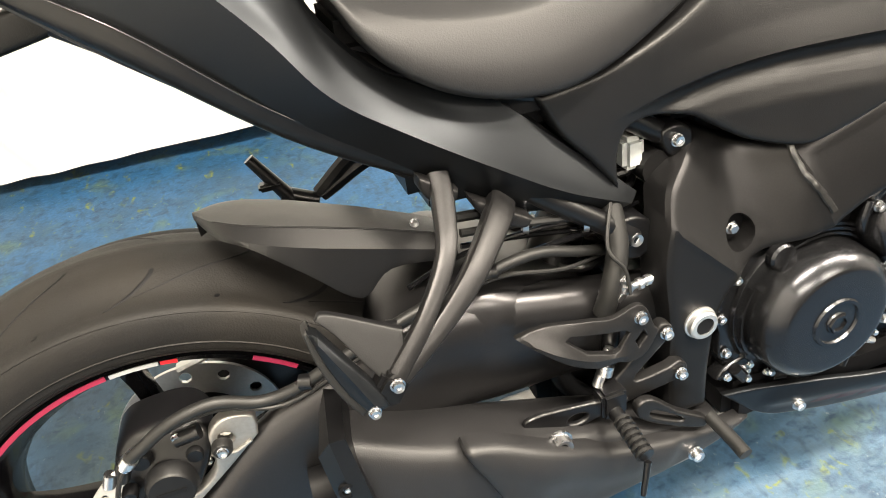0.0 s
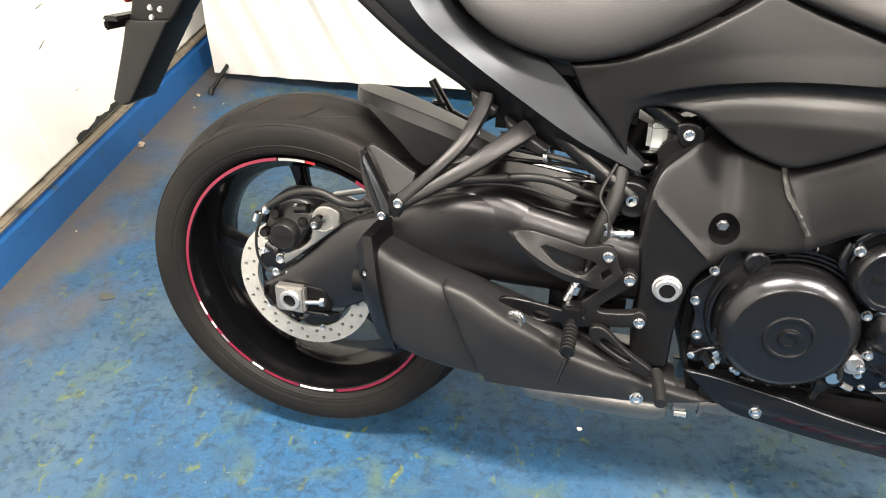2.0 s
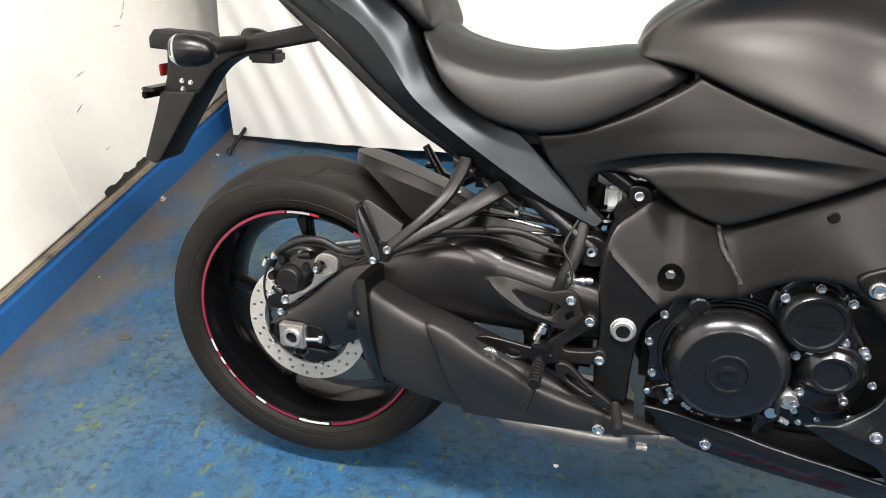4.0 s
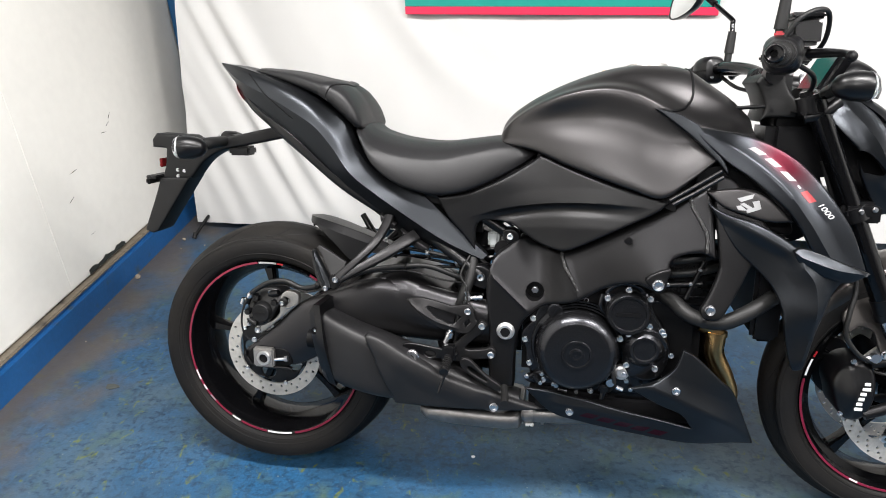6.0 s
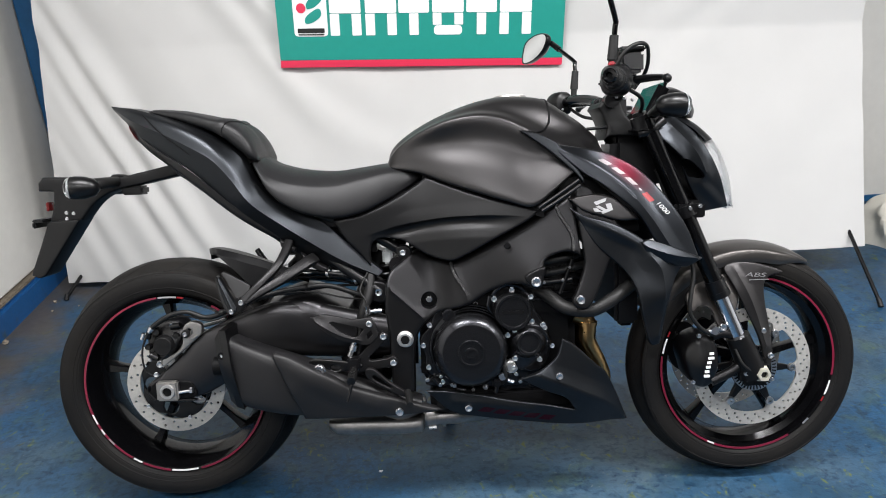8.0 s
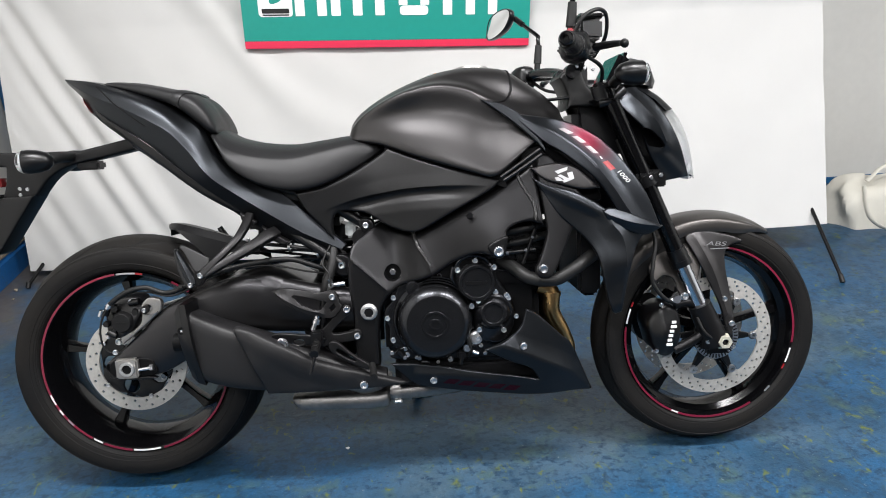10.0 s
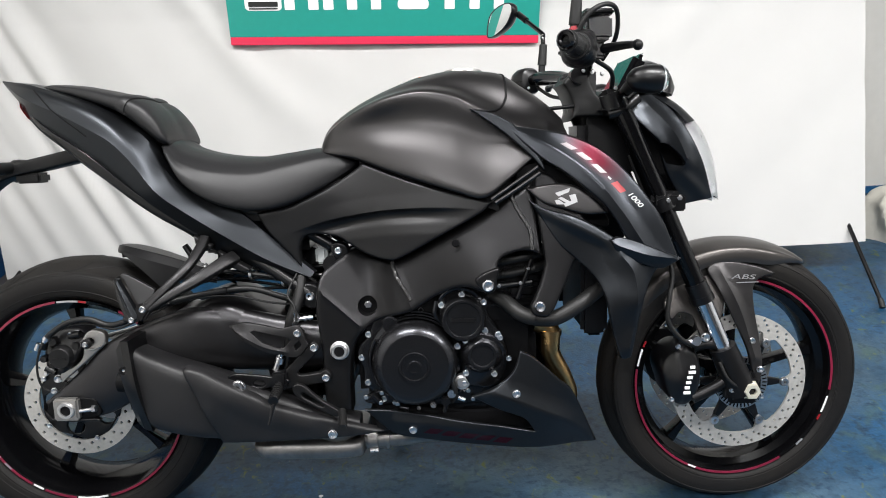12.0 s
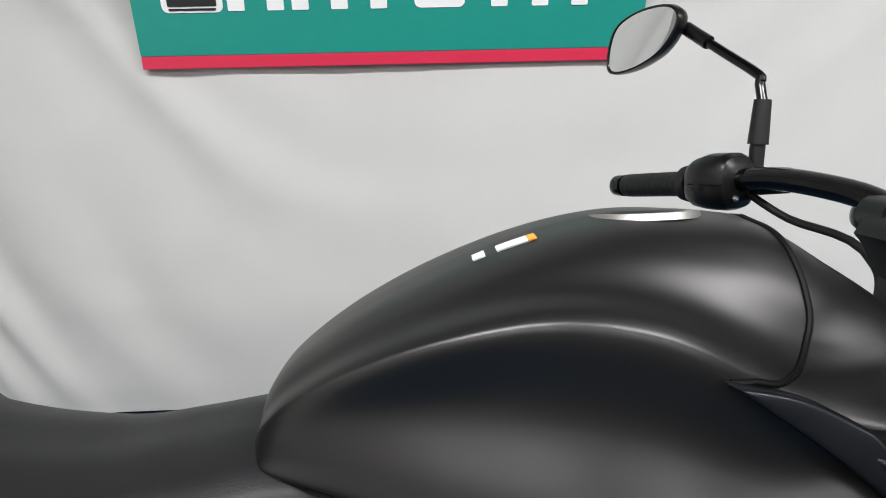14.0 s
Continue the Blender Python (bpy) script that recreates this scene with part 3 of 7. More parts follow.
logo = part("logo_panel", sign_plate(0.065, 0.195, 0.118, 0.275, M_SIGNWHITE, 0.014), M_SIGNWHITE, sign, "white rounded square with a red dot and green leaf shapes")
part("dot", revolve([(0, 0), (0.018, 0), (0.018, 0.002), (0, 0.002)], 24, (0.097, -0.0128, 0.222)), M_SIGNRED, logo)
for lx, lz, la in ((0.147, 0.245, 35), (0.140, 0.190, 30)):
    leaf = sheet([(-0.036, -0.006), (-0.01, -0.017), (0.03, -0.012), (0.038, 0.012), (0.012, 0.018), (-0.025, 0.012)], -0.0128, 0.002, 0, 0.02, steps=4)
    part("leaf_shape", moved(leaf, pose(lx, 0, lz, 0, -la, 0)), M_GREEN, logo)
part("print_bar", sign_plate(0.078, 0.182, 0.131, 0.148, M_BLACKPRINT, 0.003, -0.0128), M_BLACKPRINT, logo)
part("print_bar", sign_plate(0.080, 0.180, 0.1225, 0.127, M_BLACKPRINT, 0.001, -0.0128), M_BLACKPRINT, logo)
# six plain white shapes: upright bars under a broad bar
for x0, x1, legs in ((0.205, 0.325, 2), (0.342, 0.462, 2), (0.470, 0.588, 1), (0.600, 0.722, 3), (0.732, 0.850, 1), (0.862, 0.985, 2)):
    w = 0.036
    if legs == 2:
        spans = [(x0, x0 + w), (x1 - w, x1)]
    elif legs == 1:
        spans = [((x0 + x1 - w) / 2, (x0 + x1 + w) / 2)]
    else:
        spans = [(x0 + 0.006, x1 - 0.006)]
    for a, b in spans:
        part("white_bar", sign_plate(a, b, 0.120, 0.200 if legs < 3 else 0.155, M_SIGNWHITE, 0.003 if legs < 3 else 0.014), M_SIGNWHITE, sign)
    part("white_bar", sign_plate(x0, x1, 0.202, 0.262, M_SIGNWHITE, 0.006), M_SIGNWHITE, sign)
    if legs == 3:
        for a, b in ((x0 + 0.002, x0 + w), (x1 - w, x1 - 0.002)):
            part("white_bar", sign_plate(a, b, 0.157, 0.200, M_SIGNWHITE, 0.002), M_SIGNWHITE, sign)

# ceiling lamps, all out of view; the last is an added fill light
for lx, ly, watts in TUBES:
    fx = thing("ceiling_lamp", "unseen white batten lamp on the ceiling, switched on", "lamp", pose(lx, ly, CEILING), "ceiling lamps")
    part("case", block(-0.62, 0.62, -0.07, 0.07, -0.05, 0.0, 0.006), M_CASE, fx)
    part("diffuser", block(-0.6, 0.6, -0.055, 0.055, -0.078, -0.0505, 0.01), M_TUBE, fx)

# the cream bag on the floor
def bag_geo():
    loops = []
    for i in range(15):
        t = i / 14
        z = 0.20 * math.sin(t * math.pi / 2) ** 0.8
        k = math.sqrt(max(0, 1 - (t * 0.93) ** 3))
        loops.append([((0.28 * k + 0.012 * noise.noise(Vector((3 * math.cos(a), 3 * math.sin(a), t * 5)))) * math.cos(a) * (1 + 0.1 * math.sin(5 * a + 4 * t)),
                       0.15 * k * math.sin(a) * (1 + 0.1 * math.sin(7 * a + 3 * t)), z + 0.02 * t * math.sin(3 * a)) for a in np.linspace(0, 2 * math.pi, 48, endpoint=False)])
    return rings(loops)


bag = thing("cotton_bag", "slumped cream cotton tote bag on the floor by the wall", "bag", pose(2.93, 1.42, 0.0, 0, 0, 8))
part("body", bag_geo(), M_BAG, bag)
part("strap", sweep([(-0.19, -0.08, 0.2), (-0.20, -0.16, 0.08), (-0.10, -0.19, 0.02), (0.03, -0.17, 0.05), (0.09, -0.1, 0.17)], 0.012, 8, 8, 0.35), M_BAG, bag, "stitched cotton strap")
part("strap", sweep([(-0.16, -0.06, 0.215), (-0.09, -0.05, 0.27), (0.0, -0.04, 0.285), (0.06, -0.05, 0.22)], 0.012, 8, 8, 0.35), M_BAG, bag, "stitched cotton strap")

# crumbs of stone near the wall, and two marks on the floor
def pebble(size, seed):
    bm = bmesh.new()
    bmesh.ops.create_icosphere(bm, subdivisions=2, radius=size)
    for v in bm.verts:
        v.co *= 0.75 + 0.5 * noise.noise(v.co / size * 1.2 + Vector((seed * 7.1, 0, 0)))
        v.co.z *= 0.7
    low = min(v.co.z for v in bm.verts)
    for v in bm.verts:
        v.co.z -= low
    bm.verts.index_update()
    geo = [tuple(v.co) for v in bm.verts], [tuple(v.index for v in f.verts) for f in bm.faces]
    bm.free()
    return geo


for k, (px, py, ps) in enumerate(((-0.972, 0.726, 0.016), (-0.93, 1.10, 0.013), (-0.96, 1.06, 0.010), (-0.93, 0.98, 0.006), (-0.84, 1.02, 0.005),
                                  (-0.72, 1.08, 0.005), (-0.95, 0.5, 0.004), (-0.9, 0.3, 0.004))):
    tagged(part("pebble", pebble(ps, k + 1), M_STONE, None, "small pale stone lying on the blue floor", at=pose(px, py, 0)), category="stone", group="stones by the wall")
for px, py, ps, sx in ((0.494, -0.045, 0.0042, 1.2), (1.40, -0.36, 0.009, 2.2), (1.44, -0.37, 0.005, 1.5)):
    chip = [(ps * sx * (1 + 0.3 * math.sin(3 * a)) * math.cos(a), ps * math.sin(a)) for a in np.linspace(0, 2 * math.pi, 9, endpoint=False)]
    g = sheet(chip, -0.0012, 0.001, 0, 0.01, steps=2)
    tagged(part("paint_chip", ([(v[0], v[2], -v[1]) for v in g[0]], g[1]), M_WHITE, None, "white paint fleck on the blue floor", at=pose(px, py, 0.0005)), category="fleck", group="flecks on the floor")
stain = [(0.022 * (1 + 0.25 * math.sin(3 * a + 1)) * math.cos(a), 0.013 * math.sin(a)) for a in np.linspace(0, 2 * math.pi, 10, endpoint=False)]
g = sheet(stain, -0.0012, 0.001, 0, 0.01, steps=2)
tagged(part("oil_spot", ([(v[0], v[2], -v[1]) for v in g[0]], g[1]), M_STAIN, None, "small dark spot on the blue floor", at=pose(-0.657, 0.092, 0.0005)), category="spot")
# ---- the motorcycle, in its own upright frame, leaning on its side stand ----
bike = thing("motorcycle", "matte black naked sports motorcycle leaning on its side stand", "motorcycle", pose(0, -0.07, 0, -15, 0, 0))


def both_sides(name, geo, mat, parent, label="", sharp=38):
    a = part(name, geo, mat, parent, label, sharp)
    b = part(name, mirrored(geo), mat, parent, label, sharp)
    return a, b


# ---- wheels ----
def tread(R, half, bead, crown):
    return spline([(bead, -half * 0.80), (bead + 0.008, -half * 0.93), (bead + 0.012, -half * 0.945), (bead + 0.014, -half * 0.965), (bead + (R - bead) * 0.45, -half), (R - (R - bead) * 0.32, -half * 0.93), (R - crown * 0.30, -half * 0.68),
                   (R - crown * 0.08, -half * 0.36), (R, 0)], 6)


def tyre_geo(R, half, bead, crown, seg=180):
    prof = tread(R, half, bead, crown)
    return revolve([tuple(p) for p in np.vstack([prof, prof[::-1][1:] * np.array([1, -1])])], seg)


def groove_geo(R, half, bead, crown, grooves, count=11):
    """Curved tread grooves: narrow dark channels along the tread, tapering to both ends."""
    prof = tread(R, half, bead, crown)
    order = np.argsort(prof[:, 1])
    geos = []
    for k in range(count):
        for lo, hi, bend, shift in grooves:
            for side in (-1, 1):
                V, F = [], []
                n = 14
                for i in range(n + 1):
                    u = i / n
                    y = -half * (lo + (hi - lo) * u)
                    r = np.interp(y, prof[order, 1], prof[order, 0]) + 0.0005
                    a = 2 * math.pi * (k + (0.5 if side > 0 else 0)) / count + shift + bend * u ** 1.6
                    w = (0.0026 * math.sin(math.pi * min(1, 0.12 + 0.88 * u)) ** 0.5 + 0.0006) / R
                    for da, dr in ((-w, -0.0004), (0, 0.0002), (w, -0.0004)):
                        V.append(((r + dr) * math.cos(a + da), y * -side, (r + dr) * math.sin(a + da)))
                for i in range(n):
                    for j in (0, 1):
                        F.append((3 * i + j, 3 * i + j + 1, 3 * i + j + 4, 3 * i + j + 3))
                geos.append((V, F))
    return join(*geos)


def rim_geo(edge, half):
    p = [(edge, -half), (edge + 0.002, -half + 0.004), (edge - 0.005, -half + 0.010)]
    back = [(edge - 0.005, half - 0.010), (edge + 0.002, half - 0.004), (edge, half), (edge - 0.006, half - 0.002)]
    inner = [(edge - 0.012, half - 0.016), (edge - 0.026, half * 0.55), (edge - 0.034, 0.0), (edge - 0.026, -half * 0.55), (edge - 0.012, -half + 0.016), (edge - 0.006, -half + 0.002)]
    return revolve(p + back + inner, 128, close=True)


def arc_band(r0, r1, y, a0, a1, seg=40, thick=0.0012):
    return revolve([(r0, y), (r1, y), (r1, y + thick), (r0, y + thick)], seg, (0, 0, 0), a0, a1, True)


def spoke_geo(r0, r1, y0, y1, w0, w1, d, lean):
    """One wheel spoke along +x, waisted, leaning a little round the wheel."""
    S = []
    for t in np.linspace(0, 1, 9):
        r = r0 + (r1 - r0) * t
        w = w0 + (w1 - w0) * t - 0.006 * math.sin(math.pi * t) + (0.012 * max(0, t - 0.8) / 0.2)
        y, dd = y0 + (y1 - y0) * t, d * (1 - 0.25 * math.sin(math.pi * t))
        off = lean * t
        S.append([(r, y - dd, off - w * 0.35), (r, y - dd, off + w * 0.35), (r, y - dd * 0.5, off + w / 2), (r, y + dd, off + w / 2), (r, y + dd, off - w / 2), (r, y - dd * 0.5, off - w / 2)])
    return rings(S)


def disc_geo(r0, r1, y, holes, rows, thick=0.005, lobes=0, phase=0.0):
    ring = [(r1 * math.cos(a), r1 * math.sin(a)) for a in np.linspace(0, 2 * math.pi, 96, endpoint=False)]
    bore = []
    for a in np.linspace(0, 2 * math.pi, 144, endpoint=False):
        r = r0 - (0.022 * max(0, math.cos(lobes * (a - radians(phase)))) ** 8 if lobes else 0)
        bore.append((r * math.cos(a), r * math.sin(a)))
    cut = [bore]
    for i in range(holes):
        for j, (rr, hr) in enumerate(rows):
            a = 2 * math.pi * (i + 0.33 * j) / holes
            cx, cz = rr * math.cos(a), rr * math.sin(a)
            cut.append([(cx + hr * math.cos(b), cz + hr * math.sin(b)) for b in np.linspace(0, 2 * math.pi, 8, endpoint=False)])
    return sheet([(*p, None) for p in ring], y, thick, 0, 0.014, [[(*p, None) for p in c] for c in cut], steps=1)


def sidewall(R, half, bead):
    """Radius and depth of the tyre's flank, for things laid on it."""
    prof = tread(R, half, bead, 0.075)
    return prof[:, 0], prof[:, 1]


def wheel(name, label, at, R, half, grooves, stripes, marks, turn, parent):
    edge = 0.2265
    w = part(name, rim_geo(edge, half * 0.86), M_GLOSS, parent, label, at=at)
    tyre = part("tyre", tyre_geo(R, half, edge + 0.002, 0.075), M_RUBBER, w, "dusty black road tyre with curved grooves", 50)
    part("tread_groove", groove_geo(R, half, edge + 0.002, 0.075, grooves), M_CORE_SHADE, tyre)
    hub = part("hub", revolve([(0.02, -0.075), (0.038, -0.075), (0.042, -0.05), (0.036, -0.02), (0.046, 0.0), (0.036, 0.02), (0.042, 0.05), (0.038, 0.075), (0.02, 0.075)], 36, close=True), M_GLOSS, w)
    for k in range(5):
        part("spoke", moved(spoke_geo(0.036, edge - 0.022, -0.004, -0.004, 0.030, 0.020, 0.016, 0.012), pose(0, 0, 0, 0, -72 * k - turn, 0)), M_GLOSS, w)
    for a0, a1 in stripes:
        part("rim_stripe", arc_band(edge - 0.0045, edge + 0.0005, -half * 0.86 - 0.0012, a0, a1), M_RED, w, "dark red pinstripe")
    for a0, a1, mat in marks:
        part("rim_print", arc_band(edge - 0.0045, edge - 0.0005, -half * 0.86 - 0.0016, a0, a1, 10), mat, w)
    for rr in (edge + 0.0085, R - 0.061, R - 0.0285):
        part("sidewall_rib", revolve([(rr - 0.0011, 0.0), (rr, -0.0009), (rr + 0.0011, 0.0)], 120, (0, np.interp(rr, *sidewall(R, half, edge + 0.002)) - 0.0001, 0)), M_RUBBER, tyre)
    # sidewall lettering as plain raised bars
    for a in (200, 262, 330):
        for i in range(7):
            part("sidewall_bar", arc_band(R - 0.050, R - 0.036, -half * 0.985, a + 2.6 * i, a + 2.6 * i + 1.7, 4, 0.003), M_RUBBER, w)
    return w


RC, FC = Vector((0.004, 0, 0.307)), Vector((1.448, 0, 0.297))
GROOVES_R = ((0.12, 0.66, 0.36, 0.0), (0.40, 0.86, 0.22, 0.30), (0.72, 0.93, 0.06, 0.10))
rear_wheel = wheel("rear_wheel", "gloss black five-spoke rear wheel with red pinstripe", Matrix.Translation(RC), 0.310, 0.096, GROOVES_R,
                   ((97, 236), (50, 62), (244, 262), (282, 345)), ((84.5, 96, M_SILVER), (80, 84, M_REDBRIGHT), (198, 205, M_WHITE), (209, 213, M_WHITE), (217, 222, M_SILVER), (237, 243, M_WHITE), (263, 280, M_WHITE)), 24, bike)
disc = part("brake_disc", disc_geo(0.090, 0.122, -0.078, 22, ((0.0985, 0.0036), (0.1125, 0.0036))), M_DISC, rear_wheel, "drilled steel brake disc")
carrier = part("disc_carrier", sheet([(*((0.090 + 0.006 * math.cos(5 * a)) * np.array([math.cos(a), math.sin(a)])), None) for a in np.linspace(0, 2 * math.pi, 60, endpoint=False)], -0.074, 0.006, 0.002, 0.02,
                                     [[(0.062 * math.cos(b) + 0.020 * math.cos(c), 0.062 * math.sin(b) + 0.020 * math.sin(c)) for c in np.linspace(0, 2 * math.pi, 10, endpoint=False)] for b in np.radians([36, 108, 180, 252, 324])], steps=1), M_SMOOTH, rear_wheel)
for k in range(5):
    a = radians(72 * k)
    bolt(0.09 * math.cos(a), -0.082, 0.09 * math.sin(a), 0.013, rear_wheel)
part("sprocket", disc_geo(0.06, 0.105, 0.075, 12, ((0.088, 0.008),)), M_STEEL, rear_wheel, "chain sprocket on the far side")

# ---- swing arm ----
def beam(stations, seg=20, power=2.6, steps=5):
    """A beam of rounded section: stations of (x, y, z, half width, half height)."""
    S = spline(stations, steps)
    out = []
    for x, y, z, w, h in S:
        out.append([(x, y + math.copysign(abs(math.cos(a)) ** (2 / power), math.cos(a)) * w, z + math.copysign(abs(math.sin(a)) ** (2 / power), math.sin(a)) * h) for a in np.linspace(0, 2 * math.pi, seg, endpoint=False)])
    return rings(out)


arm_r = beam([(-0.045, -0.112, 0.317, 0.012, 0.007), (-0.01, -0.112, 0.322, 0.016, 0.030), (0.035, -0.112, 0.336, 0.018, 0.054), (0.095, -0.112, 0.370, 0.020, 0.076), (0.17, -0.112, 0.408, 0.022, 0.074), (0.27, -0.108, 0.448, 0.024, 0.067),
              (0.36, -0.098, 0.442, 0.028, 0.068), (0.45, -0.088, 0.427, 0.03, 0.060), (0.56, -0.085, 0.416, 0.03, 0.048)])
swing = part("swing_arm", join(arm_r, mirrored(arm_r), block(0.36, 0.50, -0.08, 0.08, 0.40, 0.46, 0.012)), M_SWING, bike, "satin black aluminium swing arm", 50)
def bridge_station(x, zs, zt, flank, hollow):
    return [(x, -flank, zs, None), (x, -flank + 0.004 + hollow, zs + 0.42 * (zt - zs)), (x, -flank + 0.016 + hollow, zs + 0.80 * (zt - zs)), (x, -0.078, zt), (x, -0.04, zt + 0.003), (x, 0, zt + 0.003)]


bridge = net([bridge_station(*q) for q in ((0.205, 0.470, 0.476, 0.100, 0.0), (0.226, 0.486, 0.494, 0.122, 0.0), (0.258, 0.480, 0.512, 0.129, -0.003), (0.300, 0.474, 0.528, 0.128, 0.003), (0.340, 0.469, 0.530, 0.127, 0.001),
                                           (0.372, 0.460, 0.520, 0.123, -0.002), (0.410, 0.450, 0.500, 0.116, 0.001), (0.455, 0.442, 0.474, 0.106, 0.0), (0.49, 0.438, 0.455, 0.10, 0.0))], 6, 6, True)
part("bridge", bridge, M_SWING, swing, "rounded top brace", 60)
# axle block and adjuster
ax = part("axle_block", block(-0.018, 0.034, -0.146, -0.128, 0.288, 0.336, 0.004), M_ALU, swing, "bare aluminium axle block")
part("axle_nut", revolve([(0.0112, -0.005), (0.0165, -0.005), (0.018, -0.003), (0.018, 0.001), (0.0112, 0.001)], 28, (0.010, -0.146, 0.312), close=True), M_STEEL, ax)
part("axle_hole", revolve([(0, -0.001), (0.0114, -0.001), (0.0114, 0.002), (0, 0.002)], 20, (0.010, -0.146, 0.312)), M_CORE_SHADE, ax)
part("adjuster_bolt", join(rod((0.028, -0.138, 0.306), (0.066, -0.138, 0.311), 0.004), rod((0.060, -0.138, 0.3105), (0.068, -0.138, 0.3115), 0.0075, seg=6)), M_BOLT, ax)
part("arm_slot", sheet([(-0.030, 0.288), (0.066, 0.290), (0.070, 0.318), (0.052, 0.333), (-0.026, 0.330)], -0.1325, 0.006, 0.003, 0.012, steps=4), M_CORE_SHADE, swing, "recessed axle slot")
part("arm_end_plate", sheet([(-0.042, 0.322), (-0.034, 0.288), (0.06, 0.281), (0.065, 0.288), (-0.026, 0.291)], -0.136, 0.012, 0.002, 0.012, steps=2), M_SMOOTH, swing)

# rear brake caliper on its bracket
cal = part("rear_caliper", sheet([(-0.047, 0.427), (-0.038, 0.456), (-0.018, 0.475), (0.018, 0.481), (0.043, 0.475), (0.054, 0.455), (0.040, 0.424), (0.012, 0.390), (-0.018, 0.380), (-0.042, 0.388)], field([(-0.04, 0.41, -0.108), (0.00, 0.43, -0.128), (0.045, 0.465, -0.116), (0.0, 0.475, -0.112)]), 0.05, 0.009, 0.007), M_SMOOTH, bike, "black rear brake caliper")
part("piston_housing", revolve([(0, -0.017), (0.0205, -0.017), (0.0225, -0.015), (0.0235, -0.009), (0.0255, -0.006), (0.0255, 0.0), (0.0, 0.0)], 40, (0.006, -0.126, 0.423)), M_PLASTIC, cal)
part("print_bar", block(-0.008, 0.020, -0.1438, -0.1428, 0.420, 0.425, 0), M_FRAME, cal)
part("caliper_bracket", sheet([(0.052, 0.462), (0.066, 0.476), (0.084, 0.477), (0.098, 0.468), (0.096, 0.446, None), (0.058, 0.414), (0.020, 0.384), (-0.004, 0.366, None), (-0.002, 0.388), (0.026, 0.400), (0.044, 0.416), (0.050, 0.436)], -0.1275, 0.014, 0.003, 0.008, [[(0.066 + 0.0075 * math.cos(a), 0.453 + 0.0075 * math.sin(a)) for a in np.linspace(0, 2 * math.pi, 10, endpoint=False)]], steps=4), M_ALU, cal, "bare aluminium bracket")
part("bracket_rim", sweep([(0.088, -0.129, 0.444), (0.070, -0.129, 0.436), (0.052, -0.129, 0.442)], 0.0022, 8), M_ALU, cal)
part("guide_sleeve", revolve([(0.0, -0.010), (0.008, -0.010), (0.010, -0.006), (0.010, 0.0), (0, 0)], 16, (0.062, -0.132, 0.451)), M_HOSE, cal)
for x0, z0, x1, z1 in ((-0.036, 0.440, -0.026, 0.462), (0.022, 0.466, 0.046, 0.470), (-0.034, 0.398, -0.014, 0.388)):
    part("body_web", rod((x0, -0.122, z0), (x1, -0.124, z1), 0.0075, seg=10), M_SMOOTH, cal)
bolt(0.062, -0.144, 0.451, 0.014, cal)
bolt(-0.012, -0.126, 0.374, 0.021, cal)
bolt(-0.022, -0.128, 0.349, 0.016, cal)
bolt(0.025, -0.126, 0.469, 0.014, cal)
bolt(-0.036, -0.124, 0.386, 0.013, cal, True)
for kx, kz, kr in ((-0.020, 0.400, 0.008), (0.034, 0.444, 0.009), (-0.013, 0.455, 0.010), (-0.036, 0.418, 0.008)):
    part("boss", revolve([(0, -0.008), (kr * 0.8, -0.008), (kr, -0.004), (kr, 0.006), (0, 0.006)], 16, (kx, -0.120, kz)), M_SMOOTH, cal)
part("bleed_nipple", join(rod((-0.030, -0.12, 0.452), (-0.046, -0.124, 0.446), 0.0045), rod((-0.042, -0.124, 0.452), (-0.048, -0.124, 0.438), 0.006)), M_BOLT, cal)
part("banjo_fitting", join(rod((-0.028, -0.128, 0.456), (-0.012, -0.130, 0.474), 0.0055), rod((-0.024, -0.129, 0.461), (-0.018, -0.130, 0.467), 0.008)), M_BOLT, cal, "bright banjo fitting")
part("brake_hose", sweep([(-0.020, -0.13, 0.466), (-0.005, -0.135, 0.478), (0.028, -0.135, 0.497), (0.069, -0.133, 0.503), (0.108, -0.133, 0.489), (0.142, -0.137, 0.494), (0.176, -0.142, 0.510), (0.24, -0.142, 0.533), (0.32, -0.13, 0.548), (0.40, -0.115, 0.552), (0.46, -0.100, 0.53), (0.52, -0.07, 0.50), (0.56, -0.05, 0.48)], 0.0062, 12), M_HOSE, bike, "black brake hose along the swing arm")
part("sensor_wire", sweep([(-0.012, -0.122, 0.345), (-0.040, -0.125, 0.352), (-0.049, -0.13, 0.380), (-0.046, -0.13, 0.42), (-0.025, -0.13, 0.458), (0.02, -0.133, 0.487), (0.07, -0.13, 0.492), (0.13, -0.14, 0.482), (0.20, -0.145, 0.51), (0.27, -0.14, 0.535), (0.36, -0.12, 0.54), (0.44, -0.11, 0.52), (0.52, -0.07, 0.50)], 0.0024, 8), M_HOSE, bike)
part("brake_line", sweep([(0.27, -0.125, 0.560), (0.33, -0.112, 0.572), (0.42, -0.100, 0.570), (0.50, -0.092, 0.558), (0.55, -0.07, 0.55)], 0.0028, 8), M_GLOSS, bike)
part("brake_line", sweep([(0.30, -0.12, 0.535), (0.38, -0.105, 0.545), (0.46, -0.098, 0.548), (0.53, -0.08, 0.54)], 0.0034, 8), M_GLOSS, bike)
